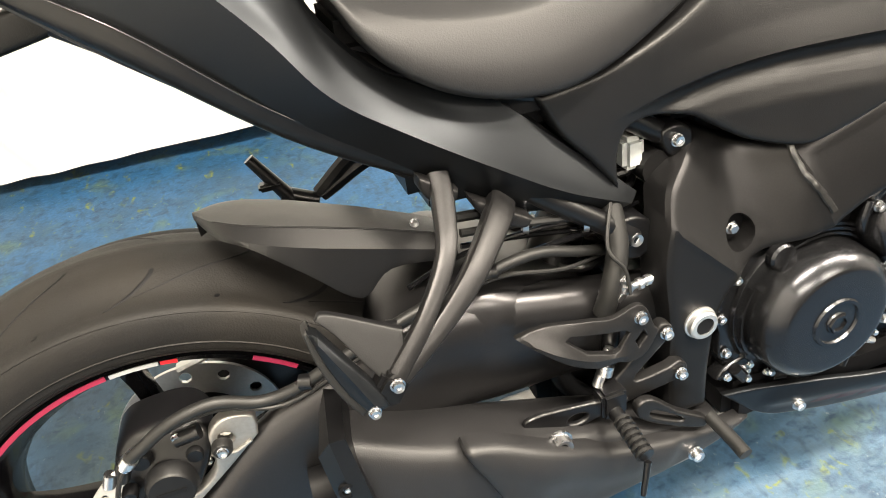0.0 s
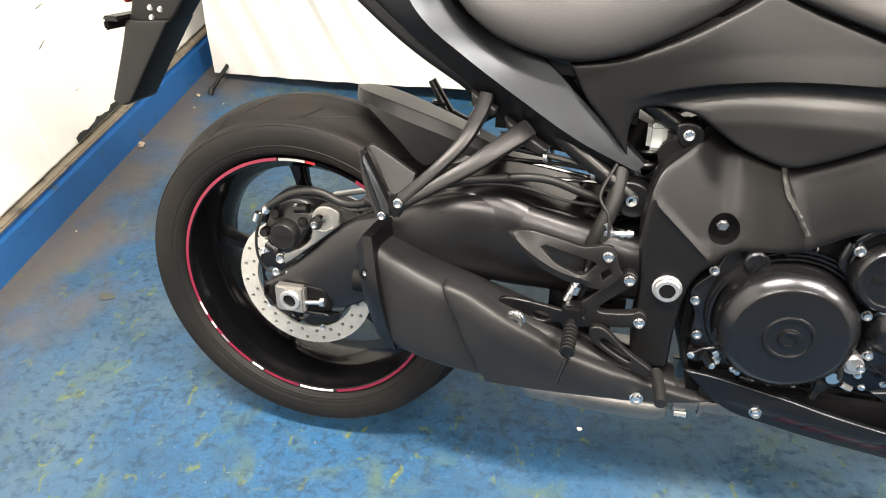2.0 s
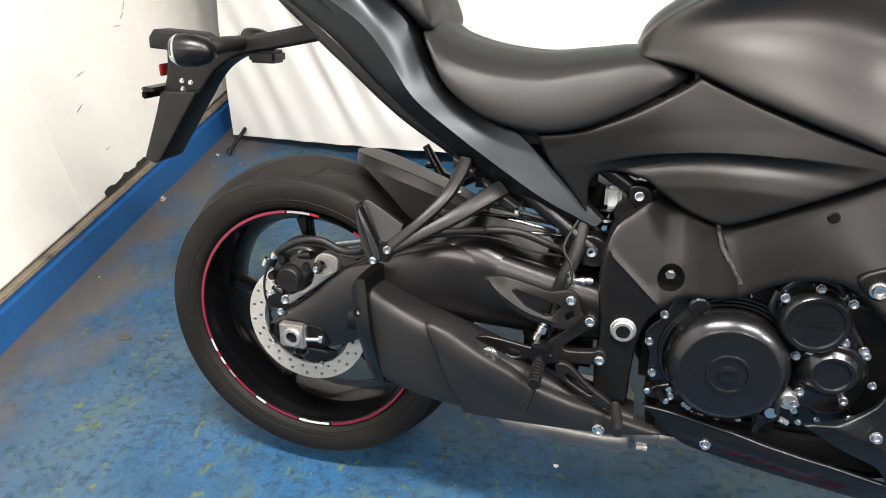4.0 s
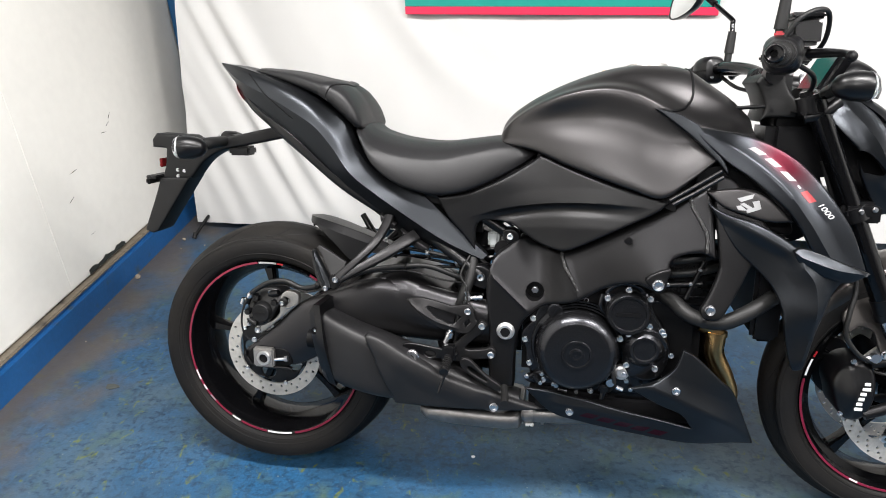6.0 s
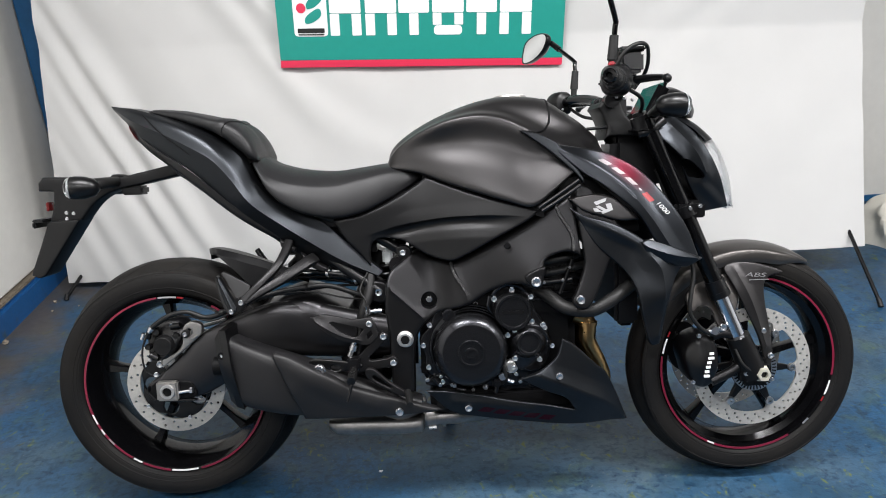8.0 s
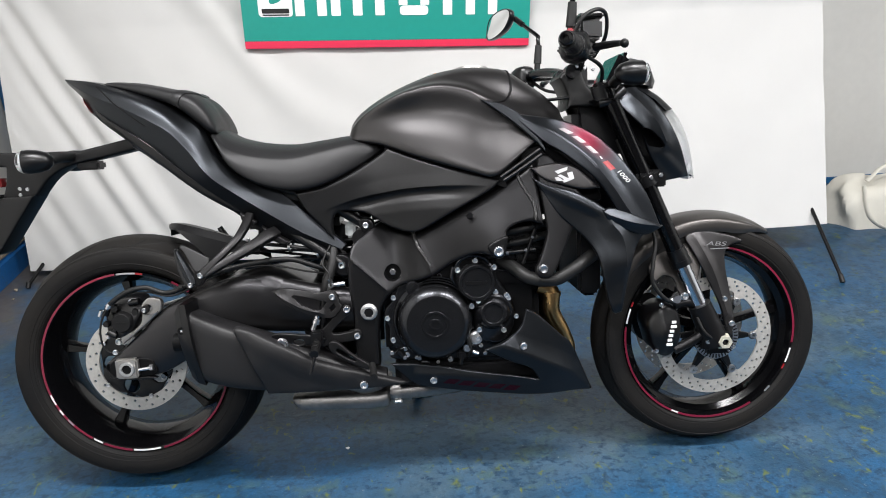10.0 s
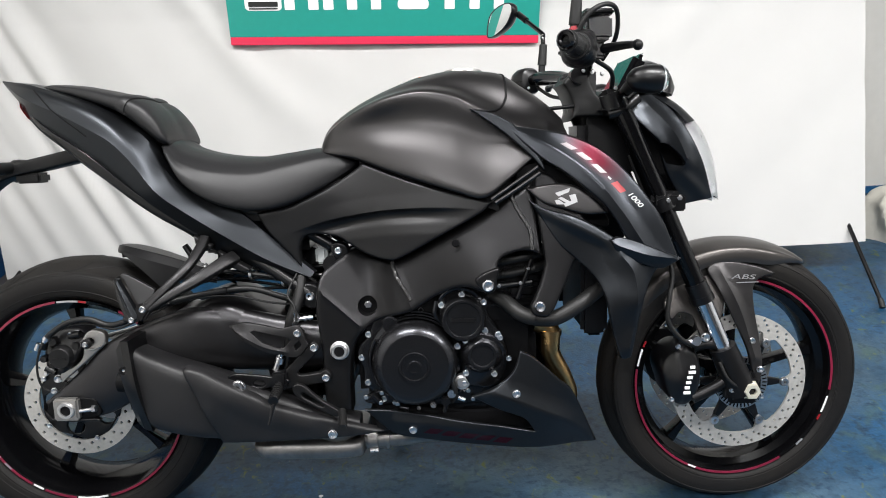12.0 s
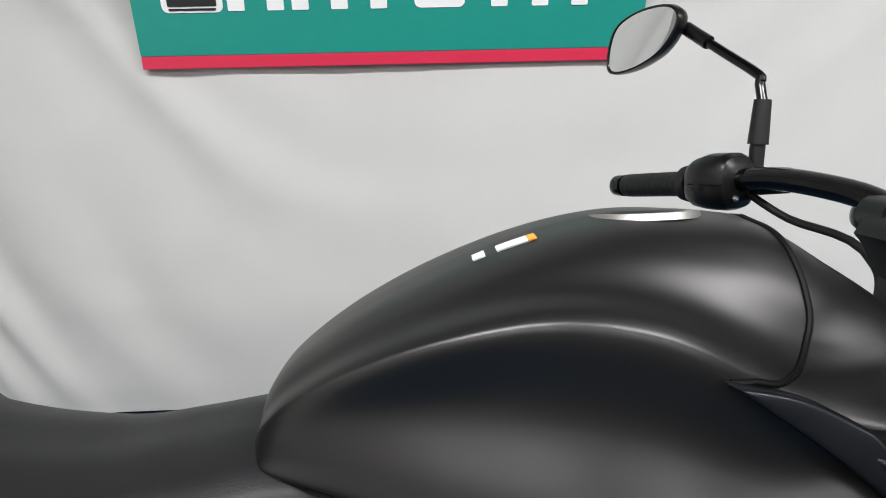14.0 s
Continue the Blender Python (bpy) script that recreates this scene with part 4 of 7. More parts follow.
for hx, hy, hz in ((0.155, -0.14, 0.501), (0.245, -0.142, 0.534), (0.355, -0.123, 0.551)):
    part("hose_clip", revolve([(0.0062, -0.006), (0.0078, -0.006), (0.0078, 0.006), (0.0062, 0.006)], 12, close=True), M_SMOOTH, bike, at=pose(hx, hy, hz, 0, 0, 70))

# chain guard and hugger over the rear tyre
# top spine, upper crease, lower crease and bottom edge run back along the flank; the lower face is a flat triangle
HUG = [(0.090, 0.637, 0.004, 0.637, 0.005, 0.636, 0.006, 0.634), (0.112, 0.640, 0.050, 0.643, 0.058, 0.637, 0.062, 0.633), (0.140, 0.636, 0.076, 0.643, 0.094, 0.634, 0.096, 0.631),
       (0.183, 0.623, 0.084, 0.633, 0.102, 0.620, 0.104, 0.594), (0.227, 0.606, 0.086, 0.620, 0.103, 0.606, 0.104, 0.553), (0.262, 0.592, 0.086, 0.608, 0.103, 0.595, 0.104, 0.576), (0.330, 0.562, 0.084, 0.582, 0.100, 0.572, 0.101, 0.566)]
hug = net([[(x, -wb, zb, None), (x, -wl, zl, None), (x, -wa, za, None), (x, -wa * 0.5, (za + zt) / 2 + 0.001), (x, 0, zt), (x, wa * 0.22, zt - 0.006), (x, wa * 0.4, zt - 0.026, None)]
           for x, zt, wa, za, wl, zl, wb, zb in HUG], 5, 4)
hugger = part("hugger", join(hug, ([(v[0], v[1] + 0.001, v[2] - 0.003) for v in hug[0]], [tuple(reversed(f)) for f in hug[1]])), M_PLASTIC, bike, "matte black plastic hugger over the rear tyre", 14)
part("edge_rib", sweep([(x, -wa, za + 0.0004) for x, zt, wa, za, wl, zl, wb, zb in HUG[1:]], 0.0011, 8), M_PLASTIC, hugger)
bolt(0.298, -0.070, 0.597, 0.012, hugger)
part("chain", sweep([(0.0, 0.078, 0.41), (0.2, 0.078, 0.45), (0.56, 0.078, 0.44)], 0.009, 8, 4, 0.6), M_STEEL, bike, "drive chain on the far side")

# ---- frame ----
FR = field([(0.55, 0.50, -0.108), (0.58, 0.40, -0.138), (0.60, 0.30, -0.138), (0.62, 0.61, -0.092), (0.56, 0.56, -0.10), (0.70, 0.55, -0.138), (0.80, 0.62, -0.152), (0.80, 0.54, -0.165), (0.90, 0.66, -0.168),
            (0.89, 0.57, -0.205), (1.0, 0.72, -0.168), (1.0, 0.52, -0.205), (1.09, 0.6, -0.185)])
hole_f = [(0.646 + 0.02 * math.cos(a), 0.508 + 0.02 * math.sin(a)) for a in np.linspace(0, 2 * math.pi, 12, endpoint=False)]


def frame_depth(q):
    """The beam's flank, folded along a line above the swing arm pivot: an upright plate below, a sloping face above."""
    d = (q[:, 0] - 0.556) * 0.688 + (q[:, 1] - 0.541) * 0.726
    plate = np.where(d < 0, -0.142, -0.142 + 0.62 * d)
    w = np.clip((q[:, 0] - 0.62) / 0.10, 0, 1)
    w = w * w * (3 - 2 * w)
    return plate * (1 - w) + FR(q) * w


frame_r = sheet([(0.551, 0.572), (0.580, 0.600), (0.620, 0.622), (0.656, 0.606), (0.698, 0.597), (0.737, 0.610), (0.796, 0.643), (0.882, 0.689), (0.930, 0.718), (0.985, 0.755, None), (0.992, 0.70), (1.0, 0.612, None), (0.968, 0.622), (0.936, 0.616),
                 (0.915, 0.602), (0.911, 0.572), (0.901, 0.548), (0.883, 0.545), (0.845, 0.552), (0.792, 0.532), (0.736, 0.498), (0.660, 0.474), (0.618, 0.43), (0.607, 0.36), (0.606, 0.285, None), (0.552, 0.285, None), (0.548, 0.34), (0.548, 0.42), (0.540, 0.504)],
                frame_depth, 0.05, 0.010, 0.006, [hole_f], [([(0.699, 0.61), (0.723, 0.549), (0.742, 0.505)], 0.003, 0.010), ([(0.553, 0.5438), (0.592, 0.5069), (0.628, 0.4728)], 0.0022, -0.007)], round_holes=False)
def weld(line, depth, lift=0.0):
    """A hand-laid weld bead on a surface: a chain of small overlapping ripples."""
    p = spline(line, 14)
    y = depth(p)
    rad = [0.0026 + 0.0002 * math.sin(1.1 * i) + 0.00015 * math.sin(2.3 * i) for i in range(len(p))]
    return sweep([(a[0] + 0.0005 * math.sin(0.7 * i), b - lift - 0.0012, a[1]) for i, (a, b) in enumerate(zip(p, y))], rad, 8, 1, 1.6)


frame_ob, frame_left = both_sides("main_frame", frame_r, M_FRAME, bike, "satin black aluminium beam frame", 26)
part("weld_bead", weld([(0.944, 0.738), (0.953, 0.71), (0.968, 0.683), (0.980, 0.658), (0.981, 0.625)], frame_depth), M_WELD, frame_ob, "rippled weld seam under the paint")
part("weld_bead", weld([(0.699, 0.606), (0.708, 0.572), (0.723, 0.549), (0.738, 0.524)], frame_depth, 0.0025), M_WELD, frame_ob, "rippled weld seam under the paint")
part("recess", revolve([(0, -0.004), (0.02, -0.004), (0.0205, 0.0), (0, 0.0)], 24, (0.646, -0.098, 0.508)), M_CORE_SHADE, frame_ob)
bolt(0.646, -0.112, 0.508, 0.02, frame_ob, True)
part("frame_plug", revolve([(0, -0.003), (0.006, -0.003), (0.008, 0.0), (0, 0.001)], 16, (0.832, -0.170, 0.640)), M_SMOOTH, frame_ob)
piv = part("pivot_nut", revolve([(0.011, -0.004), (0.0155, -0.004), (0.0175, -0.002), (0.018, 0.004), (0.020, 0.005), (0.020, 0.010), (0.011, 0.010)], 36, (0.586, -0.149, 0.420), close=True), M_STEEL, frame_ob, "bright steel swing arm pivot nut")
part("pivot_socket", revolve([(0, -0.002), (0.0112, -0.002), (0.0112, 0.004), (0, 0.004)], 6, (0.586, -0.150, 0.420)), M_CORE_SHADE, piv)
part("cross_member", join(rod((0.58, -0.1, 0.42), (0.58, 0.1, 0.42), 0.028), rod((0.57, -0.08, 0.59), (0.57, 0.08, 0.59), 0.02), rod((0.58, -0.1, 0.31), (0.58, 0.1, 0.31), 0.018)), M_FRAME, frame_ob)
cover_r = sheet([(0.990, 0.752), (1.020, 0.770), (1.060, 0.72), (1.105, 0.660, None), (1.065, 0.600), (1.048, 0.562), (1.018, 0.503), (0.998, 0.494), (0.979, 0.501), (0.974, 0.516), (0.982, 0.530), (0.995, 0.560), (1.005, 0.592), (1.005, 0.617)],
                field([(0.99, 0.74, -0.170), (1.1, 0.66, -0.185), (1.0, 0.52, -0.210), (1.08, 0.56, -0.195)]), 0.012, 0.006, 0.010)
both_sides("frame_cover", cover_r, M_FRAME, bike, "satin black cover plate on the front of the frame")
bolt(0.992, -0.216, 0.515, 0.026, bike)
bolt(0.892, -0.214, 0.560, 0.028, bike)
part("engine_mount", sheet([(0.868, 0.572), (0.888, 0.586), (0.914, 0.593), (0.911, 0.572), (0.906, 0.550), (0.892, 0.542), (0.874, 0.556)], -0.206, 0.02, 0.005, 0.008), M_FRAME, bike)

# subframe rails under the seat
rail_r = sweep([(0.525, -0.100, 0.530), (0.45, -0.098, 0.585), (0.38, -0.092, 0.635), (0.25, -0.08, 0.71), (0.05, -0.055, 0.84)], 0.0125, 10)
both_sides("subframe_rail", rail_r, M_SMOOTH, bike, "black steel subframe tube")
both_sides("subframe_rail", sweep([(0.585, -0.070, 0.621), (0.47, -0.078, 0.69), (0.3, -0.08, 0.75), (0.1, -0.06, 0.86)], 0.0125, 10), M_SMOOTH, bike)
lug = part("frame_lug", sheet([(0.500, 0.545), (0.520, 0.556), (0.545, 0.545), (0.55, 0.515), (0.53, 0.502), (0.508, 0.512)], -0.106, 0.03, 0.004, 0.008), M_SMOOTH, bike)
bolt(0.524, -0.110, 0.530, 0.024, lug)
lug = part("frame_lug", sheet([(0.569, 0.632), (0.588, 0.638), (0.605, 0.628), (0.604, 0.608), (0.580, 0.603)], -0.086, 0.03, 0.004, 0.008), M_SMOOTH, bike)
bolt(0.586, -0.091, 0.621, 0.018, lug)
res = part("brake_reservoir", join(block(0.534, 0.560, -0.072, -0.04, 0.590, 0.628, 0.006)), M_RESERVOIR, bike, "milky plastic brake fluid reservoir")
part("cap", block(0.530, 0.568, -0.077, -0.038, 0.640, 0.650, 0.003), M_SMOOTH, res)
part("shock_absorber", join(rod((0.47, 0, 0.46), (0.53, 0, 0.62), 0.032), rod((0.46, 0, 0.42), (0.47, 0, 0.47), 0.015)), M_SMOOTH, bike, "rear shock with spring")
part("suspension_linkage", join(block(0.42, 0.54, -0.07, 0.07, 0.27, 0.36, 0.02), sweep([(0.48, -0.085, 0.30), (0.44, -0.09, 0.35), (0.43, -0.085, 0.41)], 0.013, 10)), M_CORE_SHADE, bike)
part("undertray", block(0.30, 0.52, -0.07, 0.07, 0.60, 0.66, 0.02), M_SMOOTH, bike)
part("seat_base", join(block(0.30, 0.66, -0.09, 0.09, 0.67, 0.79, 0.02), block(0.24, 0.36, -0.08, 0.08, 0.72, 0.80, 0.02)), M_CORE_SHADE, bike)
part("airbox", join(block(0.60, 1.02, -0.085, 0.085, 0.60, 0.80, 0.03), block(0.70, 0.98, -0.13, 0.13, 0.68, 0.80, 0.03)), M_CORE_SHADE, bike, "black airbox between the frame beams")

# ---- tail ----
# four lines run along each flank: top edge, soft ridge, sharp crease, bottom edge
TAIL = [((-0.122, 1.000, -0.004), (-0.122, 0.998, -0.005), (-0.121, 0.996, -0.005), (-0.118, 0.990, -0.004)),
        ((-0.035, 0.984, -0.052), (-0.035, 0.974, -0.066), (-0.050, 0.948, -0.076), (-0.056, 0.944, -0.066)),
        ((0.050, 0.957, -0.083), (0.058, 0.942, -0.104), (0.035, 0.908, -0.112), (-0.020, 0.897, -0.085)),
        ((0.112, 0.932, -0.094), (0.130, 0.908, -0.120), (0.105, 0.871, -0.130), (0.035, 0.853, -0.098)),
        ((0.173, 0.896, -0.098), (0.171, 0.874, -0.126), (0.152, 0.846, -0.137), (0.085, 0.812, -0.104)),
        ((0.215, 0.862, -0.100), (0.206, 0.831, -0.127), (0.192, 0.803, -0.139), (0.135, 0.773, -0.106)),
        ((0.243, 0.806, -0.102), (0.245, 0.768, -0.126), (0.232, 0.752, -0.139), (0.190, 0.733, -0.108)),
        ((0.290, 0.757, -0.102), (0.300, 0.727, -0.122), (0.290, 0.704, -0.135), (0.250, 0.690, -0.107)),
        ((0.380, 0.716, -0.098), (0.376, 0.676, -0.117), (0.362, 0.652, -0.127), (0.332, 0.631, -0.104)),
        ((0.455, 0.650, -0.095), (0.452, 0.622, -0.109), (0.440, 0.603, -0.116), (0.420, 0.588, -0.102)),
        ((0.535, 0.578, -0.093), (0.530, 0.572, -0.096), (0.523, 0.566, -0.099), (0.506, 0.556, -0.094))]


def tail_station(t, a, b, c):
    p = [(q[0], q[2], q[1]) for q in (t, a, b, c)]
    return [(t[0], min(t[2] + 0.03, 0), t[1] - 0.004), (*p[0], None), p[1], (*p[2], None), (*p[3], None), (c[0], min(c[2] + 0.03, 0), c[1] + 0.006)]


# the crease lies well up the flank, with a dark face turned down below it
TAIL = [(t, a, tuple(0.62 * u + 0.38 * v for u, v in zip(b, a))[:2] + (b[2],), c[:2] + (min(c[2] + 0.008, -0.004),)) for t, a, b, c in TAIL]
tail_r = net([tail_station(*s) for s in TAIL], 8, 6, closed=True)
tail_ob, _ = both_sides("tail_cowl", tail_r, M_PAINT_BLUE, bike, "satin blue-black tail cowl with a sharp crease", 32)
lower = net([[(-0.056, -0.05, 0.946), (-0.056, -0.06, 0.944), (-0.05, -0.05, 0.915), (-0.046, 0, 0.912)], [(0.01, -0.088, 0.895), (0.008, -0.094, 0.892), (0.012, -0.080, 0.872), (0.015, 0, 0.865)],
             [(0.10, -0.112, 0.835), (0.098, -0.115, 0.833), (0.085, -0.098, 0.815), (0.085, 0, 0.805)], [(0.20, -0.11, 0.745), (0.2, -0.112, 0.742), (0.195, -0.098, 0.722), (0.195, 0, 0.715)],
             [(0.30, -0.105, 0.685), (0.30, -0.106, 0.682), (0.30, -0.095, 0.655), (0.30, 0, 0.65)]], 6, 5, True)
part("tail_underside", lower, M_SMOOTH, tail_ob, "black plastic tail underside", 40)
top_fill = net([[(-0.118, -0.003, 0.998), (-0.12, 0, 0.999)], [(-0.035, -0.049, 0.982), (-0.035, 0, 0.988)], [(0.05, -0.079, 0.954), (0.05, 0, 0.962)], [(0.112, -0.09, 0.927), (0.112, 0, 0.94)], [(0.17, -0.094, 0.892), (0.17, 0, 0.91)], [(0.21, -0.096, 0.850), (0.21, 0, 0.86)]], 5, 4, True)
part("tail_top", top_fill, M_PAINT_BLUE, tail_ob, "", 60)
lens = part("tail_light", net([[(-0.062, -0.055, 0.950), (-0.068, -0.03, 0.949), (-0.070, 0, 0.949)], [(-0.054, -0.066, 0.936), (-0.060, -0.035, 0.933), (-0.062, 0, 0.933)], [(-0.036, -0.074, 0.914), (-0.044, -0.04, 0.910), (-0.048, 0, 0.910)]], 4, 4, True), M_REDLENS, tail_ob, "red tail light lens")
TAIL_SEAM = [(-0.020, -0.075, 0.975), (0.015, -0.100, 0.943), (0.060, -0.122, 0.902), (0.098, -0.132, 0.871)]

# ---- seats ----
def seat_net(st, su=7):
    out = []
    for x, zb, zt, w in st:
        h = zt - zb
        out.append([(x, -w * 0.90, zb), (x, -w * 0.985, zb + 0.18 * h), (x, -w, zb + 0.45 * h), (x, -w * 0.93, zb + 0.78 * h), (x, -w * 0.72, zb + 0.965 * h), (x, -w * 0.35, zt + 0.002), (x, 0, zt)])
    return net(out, su, 5, True)


def rider_net(st):
    out = []
    for x, zb, wb, ze, we, zt in st:
        m = (zb + ze) / 2
        out.append([(x, -wb * 0.86, zb - 0.001), (x, -wb * 0.97, zb + 0.003), (x, -wb, zb + 0.18 * (ze - zb)), (x, -(wb + we) / 2 - 0.006, m), (x, -we - 0.004, ze - 0.14 * (ze - zb)), (x, -we + 0.006, ze + 0.10 * (zt - ze)),
                    (x, -we * 0.72, ze + 0.62 * (zt - ze)), (x, -we * 0.36, zt - 0.001), (x, 0, zt)])
    return net(out, 7, 5, True)


part("rider_seat", rider_net([(0.240, 0.842, 0.095, 0.858, 0.080, 0.867), (0.254, 0.822, 0.115, 0.846, 0.100, 0.863), (0.285, 0.772, 0.128, 0.814, 0.112, 0.845), (0.344, 0.732, 0.134, 0.795, 0.116, 0.829), (0.422, 0.713, 0.130, 0.788, 0.110, 0.822),
                                        (0.490, 0.722, 0.120, 0.801, 0.100, 0.829), (0.559, 0.751, 0.106, 0.817, 0.090, 0.837), (0.605, 0.777, 0.092, 0.818, 0.080, 0.829), (0.630, 0.794, 0.075, 0.812, 0.066, 0.820), (0.641, 0.804, 0.055, 0.809, 0.050, 0.812)]), M_SEAT, bike, "black vinyl rider seat", 60)
pill = part("pillion_seat", seat_net([(-0.025, 0.978, 0.982, 0.030), (0.0, 0.972, 0.985, 0.048), (0.073, 0.951, 0.978, 0.075), (0.145, 0.927, 0.962, 0.096), (0.182, 0.905, 0.954, 0.105), (0.214, 0.878, 0.938, 0.109),
                                      (0.238, 0.858, 0.909, 0.109), (0.251, 0.853, 0.880, 0.101), (0.254, 0.855, 0.865, 0.094)]), M_SEAT, bike, "black vinyl pillion seat with a strap", 60)
from mathutils.bvhtree import BVHTree


def skin(ob):
    me = ob.data
    return BVHTree.FromPolygons([v.co for v in me.vertices], [tuple(p.vertices) for p in me.polygons])


def laid(tree, pts, lift):
    """Points moved onto a surface and lifted off it."""
    out = []
    for p in pts:
        c, n = tree.find_nearest(Vector(p))[:2]
        n = n if n.y < 0.05 or n.z > 0 else -n
        out.append(c + n * lift)
    return out


pill_skin = skin(pill)
mid = spline([(0.156, -0.116, 0.908), (0.161, -0.110, 0.922), (0.172, -0.098, 0.943), (0.192, -0.064, 0.962), (0.203, -0.030, 0.968), (0.207, 0.0, 0.968)], 6)
rows = []
for dx, lift in ((-0.011, 0.0), (-0.0105, 0.0026), (-0.008, 0.0032), (0.0, 0.0036), (0.008, 0.0032), (0.0105, 0.0026), (0.011, 0.0)):
    rows.append(laid(pill_skin, mid + np.array([dx, 0, -0.25 * dx]), lift))
half_strap = rings(rows, False, False)
part("strap", join(half_strap, mirrored(half_strap)), M_SEAT, pill, "stitched vinyl strap", 40)

# ---- fuel tank ----
TANK = [  # x, bottom z, crease z, top z, bottom half width, crease half width
    (0.556, 0.828, 0.836, 0.842, 0.050, 0.042), (0.566, 0.825, 0.852, 0.868, 0.072, 0.062), (0.590, 0.821, 0.876, 0.893, 0.086, 0.080), (0.638, 0.812, 0.906, 0.924, 0.105, 0.102),
    (0.700, 0.790, 0.930, 0.953, 0.132, 0.120), (0.770, 0.767, 0.941, 0.977, 0.157, 0.131), (0.834, 0.747, 0.930, 0.989, 0.174, 0.136), (0.890, 0.733, 0.902, 0.988, 0.183, 0.140),
    (0.940, 0.765, 0.874, 0.980, 0.178, 0.141), (0.985, 0.800, 0.862, 0.952, 0.165, 0.138), (1.030, 0.825, 0.856, 0.920, 0.148, 0.130), (1.066, 0.846, 0.852, 0.886, 0.118, 0.110)]


def tank_station(x, zb, zc, zt, wb, wc):
    hollow = 0.016 * min(1, max(0, (x - 0.60) / 0.1)) * min(1, max(0.25, (1.0 - x) / 0.08))
    return [(x, -wb + 0.02, zb - 0.004), (x, -wb, zb), (x, -(wb * 0.72 + wc * 0.28) + 0.2 * hollow, zb + 0.28 * (zc - zb)), (x, -(wb * 0.35 + wc * 0.65) + hollow, zb + 0.64 * (zc - zb)), (x, -wc * 0.985, zb + 0.93 * (zc - zb)),
            (x, -wc * 0.93, zc + 0.06 * (zt - zc)), (x, -wc * 0.74, zc + 0.31 * (zt - zc)), (x, -wc * 0.56, zc + 0.70 * (zt - zc)), (x, -wc * 0.34, zc + 0.94 * (zt - zc)), (x, 0, zt)]


tank_ob = part("fuel_tank", net([tank_station(*s) for s in TANK], 8, 6, True), M_PAINT, bike, "matte black fuel tank with sculpted flanks", 60)
part("filler_ring", revolve([(0.036, -0.004), (0.048, -0.004), (0.05, 0.002), (0.036, 0.002)], 40, close=True), M_ALU, tank_ob, "bright filler cap ring", at=pose(0.862, 0, 0.984, -96, 0, 0) @ Matrix.Scale(0.88, 4))
part("filler_cap", revolve([(0, -0.006), (0.030, -0.006), (0.036, -0.003), (0.036, 0.0), (0, 0.0)], 36), M_SMOOTH, tank_ob, at=pose(0.862, 0, 0.984, -96, 0, 0) @ Matrix.Scale(0.88, 4))
tank_skin = skin(tank_ob)
tail_line = laid(skin(tail_ob), spline(TAIL_SEAM, 6), 0.0002)
both_sides("panel_seam", sweep(tail_line, 0.0016, 6, 1), M_CORE_SHADE, tail_ob)
seam = spline([(0.945, 0.0, 0.99), (0.945, -0.05, 0.97), (0.950, -0.09, 0.95), (0.945, -0.118, 0.925), (0.915, -0.14, 0.905), (0.872, -0.15, 0.900)], 8)
part("panel_seam", sweep(laid(tank_skin, seam, 0.0002), 0.0026, 8, 1), M_CORE_SHADE, tank_ob, "dark gap between tank and front cover")
part("panel_seam", sweep(laid(tank_skin, seam * np.array([1, -1, 1]), 0.0002), 0.0026, 8, 1), M_CORE_SHADE, tank_ob)
for x0, x1, mat in ((0.716, 0.727, M_WHITE), (0.737, 0.763, M_WHITE), (0.7635, 0.770, M_ORANGE)):
    grid = [(x, y, 0.99) for x in np.linspace(x0, x1, 4) for y in (-0.020, -0.026, -0.032, -0.038)]
    v = laid(tank_skin, grid, 0.0012) + laid(tank_skin, grid, 0.0002)
    f = [(4 * i + j, 4 * i + j + 1, 4 * i + j + 5, 4 * i + j + 4) for i in range(3) for j in range(3)]
    part("warning_label", (v, f + [tuple(16 + k for k in reversed(q)) for q in f]), mat, tank_ob, "small printed warning label", 80)
# ---- side covers ----
SC = field([(0.42, 0.70, -0.104), (0.50, 0.62, -0.104), (0.56, 0.74, -0.112), (0.64, 0.81, -0.100), (0.62, 0.64, -0.112), (0.70, 0.61, -0.142), (0.76, 0.765, -0.144), (0.91, 0.722, -0.174), (0.83, 0.67, -0.172), (0.70, 0.69, -0.140)])


def side_depth(q):
    """A smooth flank with a scallop: a crisp upper lip, a hollow under it, and a rounded swell below."""
    lip = np.interp(q[:, 0], [0.46, 0.518, 0.562, 0.624, 0.685, 0.747, 0.814, 0.90], [0.655, 0.672, 0.685, 0.698, 0.707, 0.711, 0.710, 0.706])
    d = lip - q[:, 1]
    amp = np.clip((q[:, 0] - 0.49) / 0.12, 0, 1) * np.clip((0.885 - q[:, 0]) / 0.16, 0, 1)
    amp = amp * amp * (3 - 2 * amp)
    hollow = np.interp(d, [-0.03, -0.006, 0.0, 0.006, 0.018, 0.030, 0.050, 0.08], [0.0, -0.0025, -0.003, 0.009, 0.0125, 0.004, -0.001, 0.0])
    return SC(q) + amp * hollow


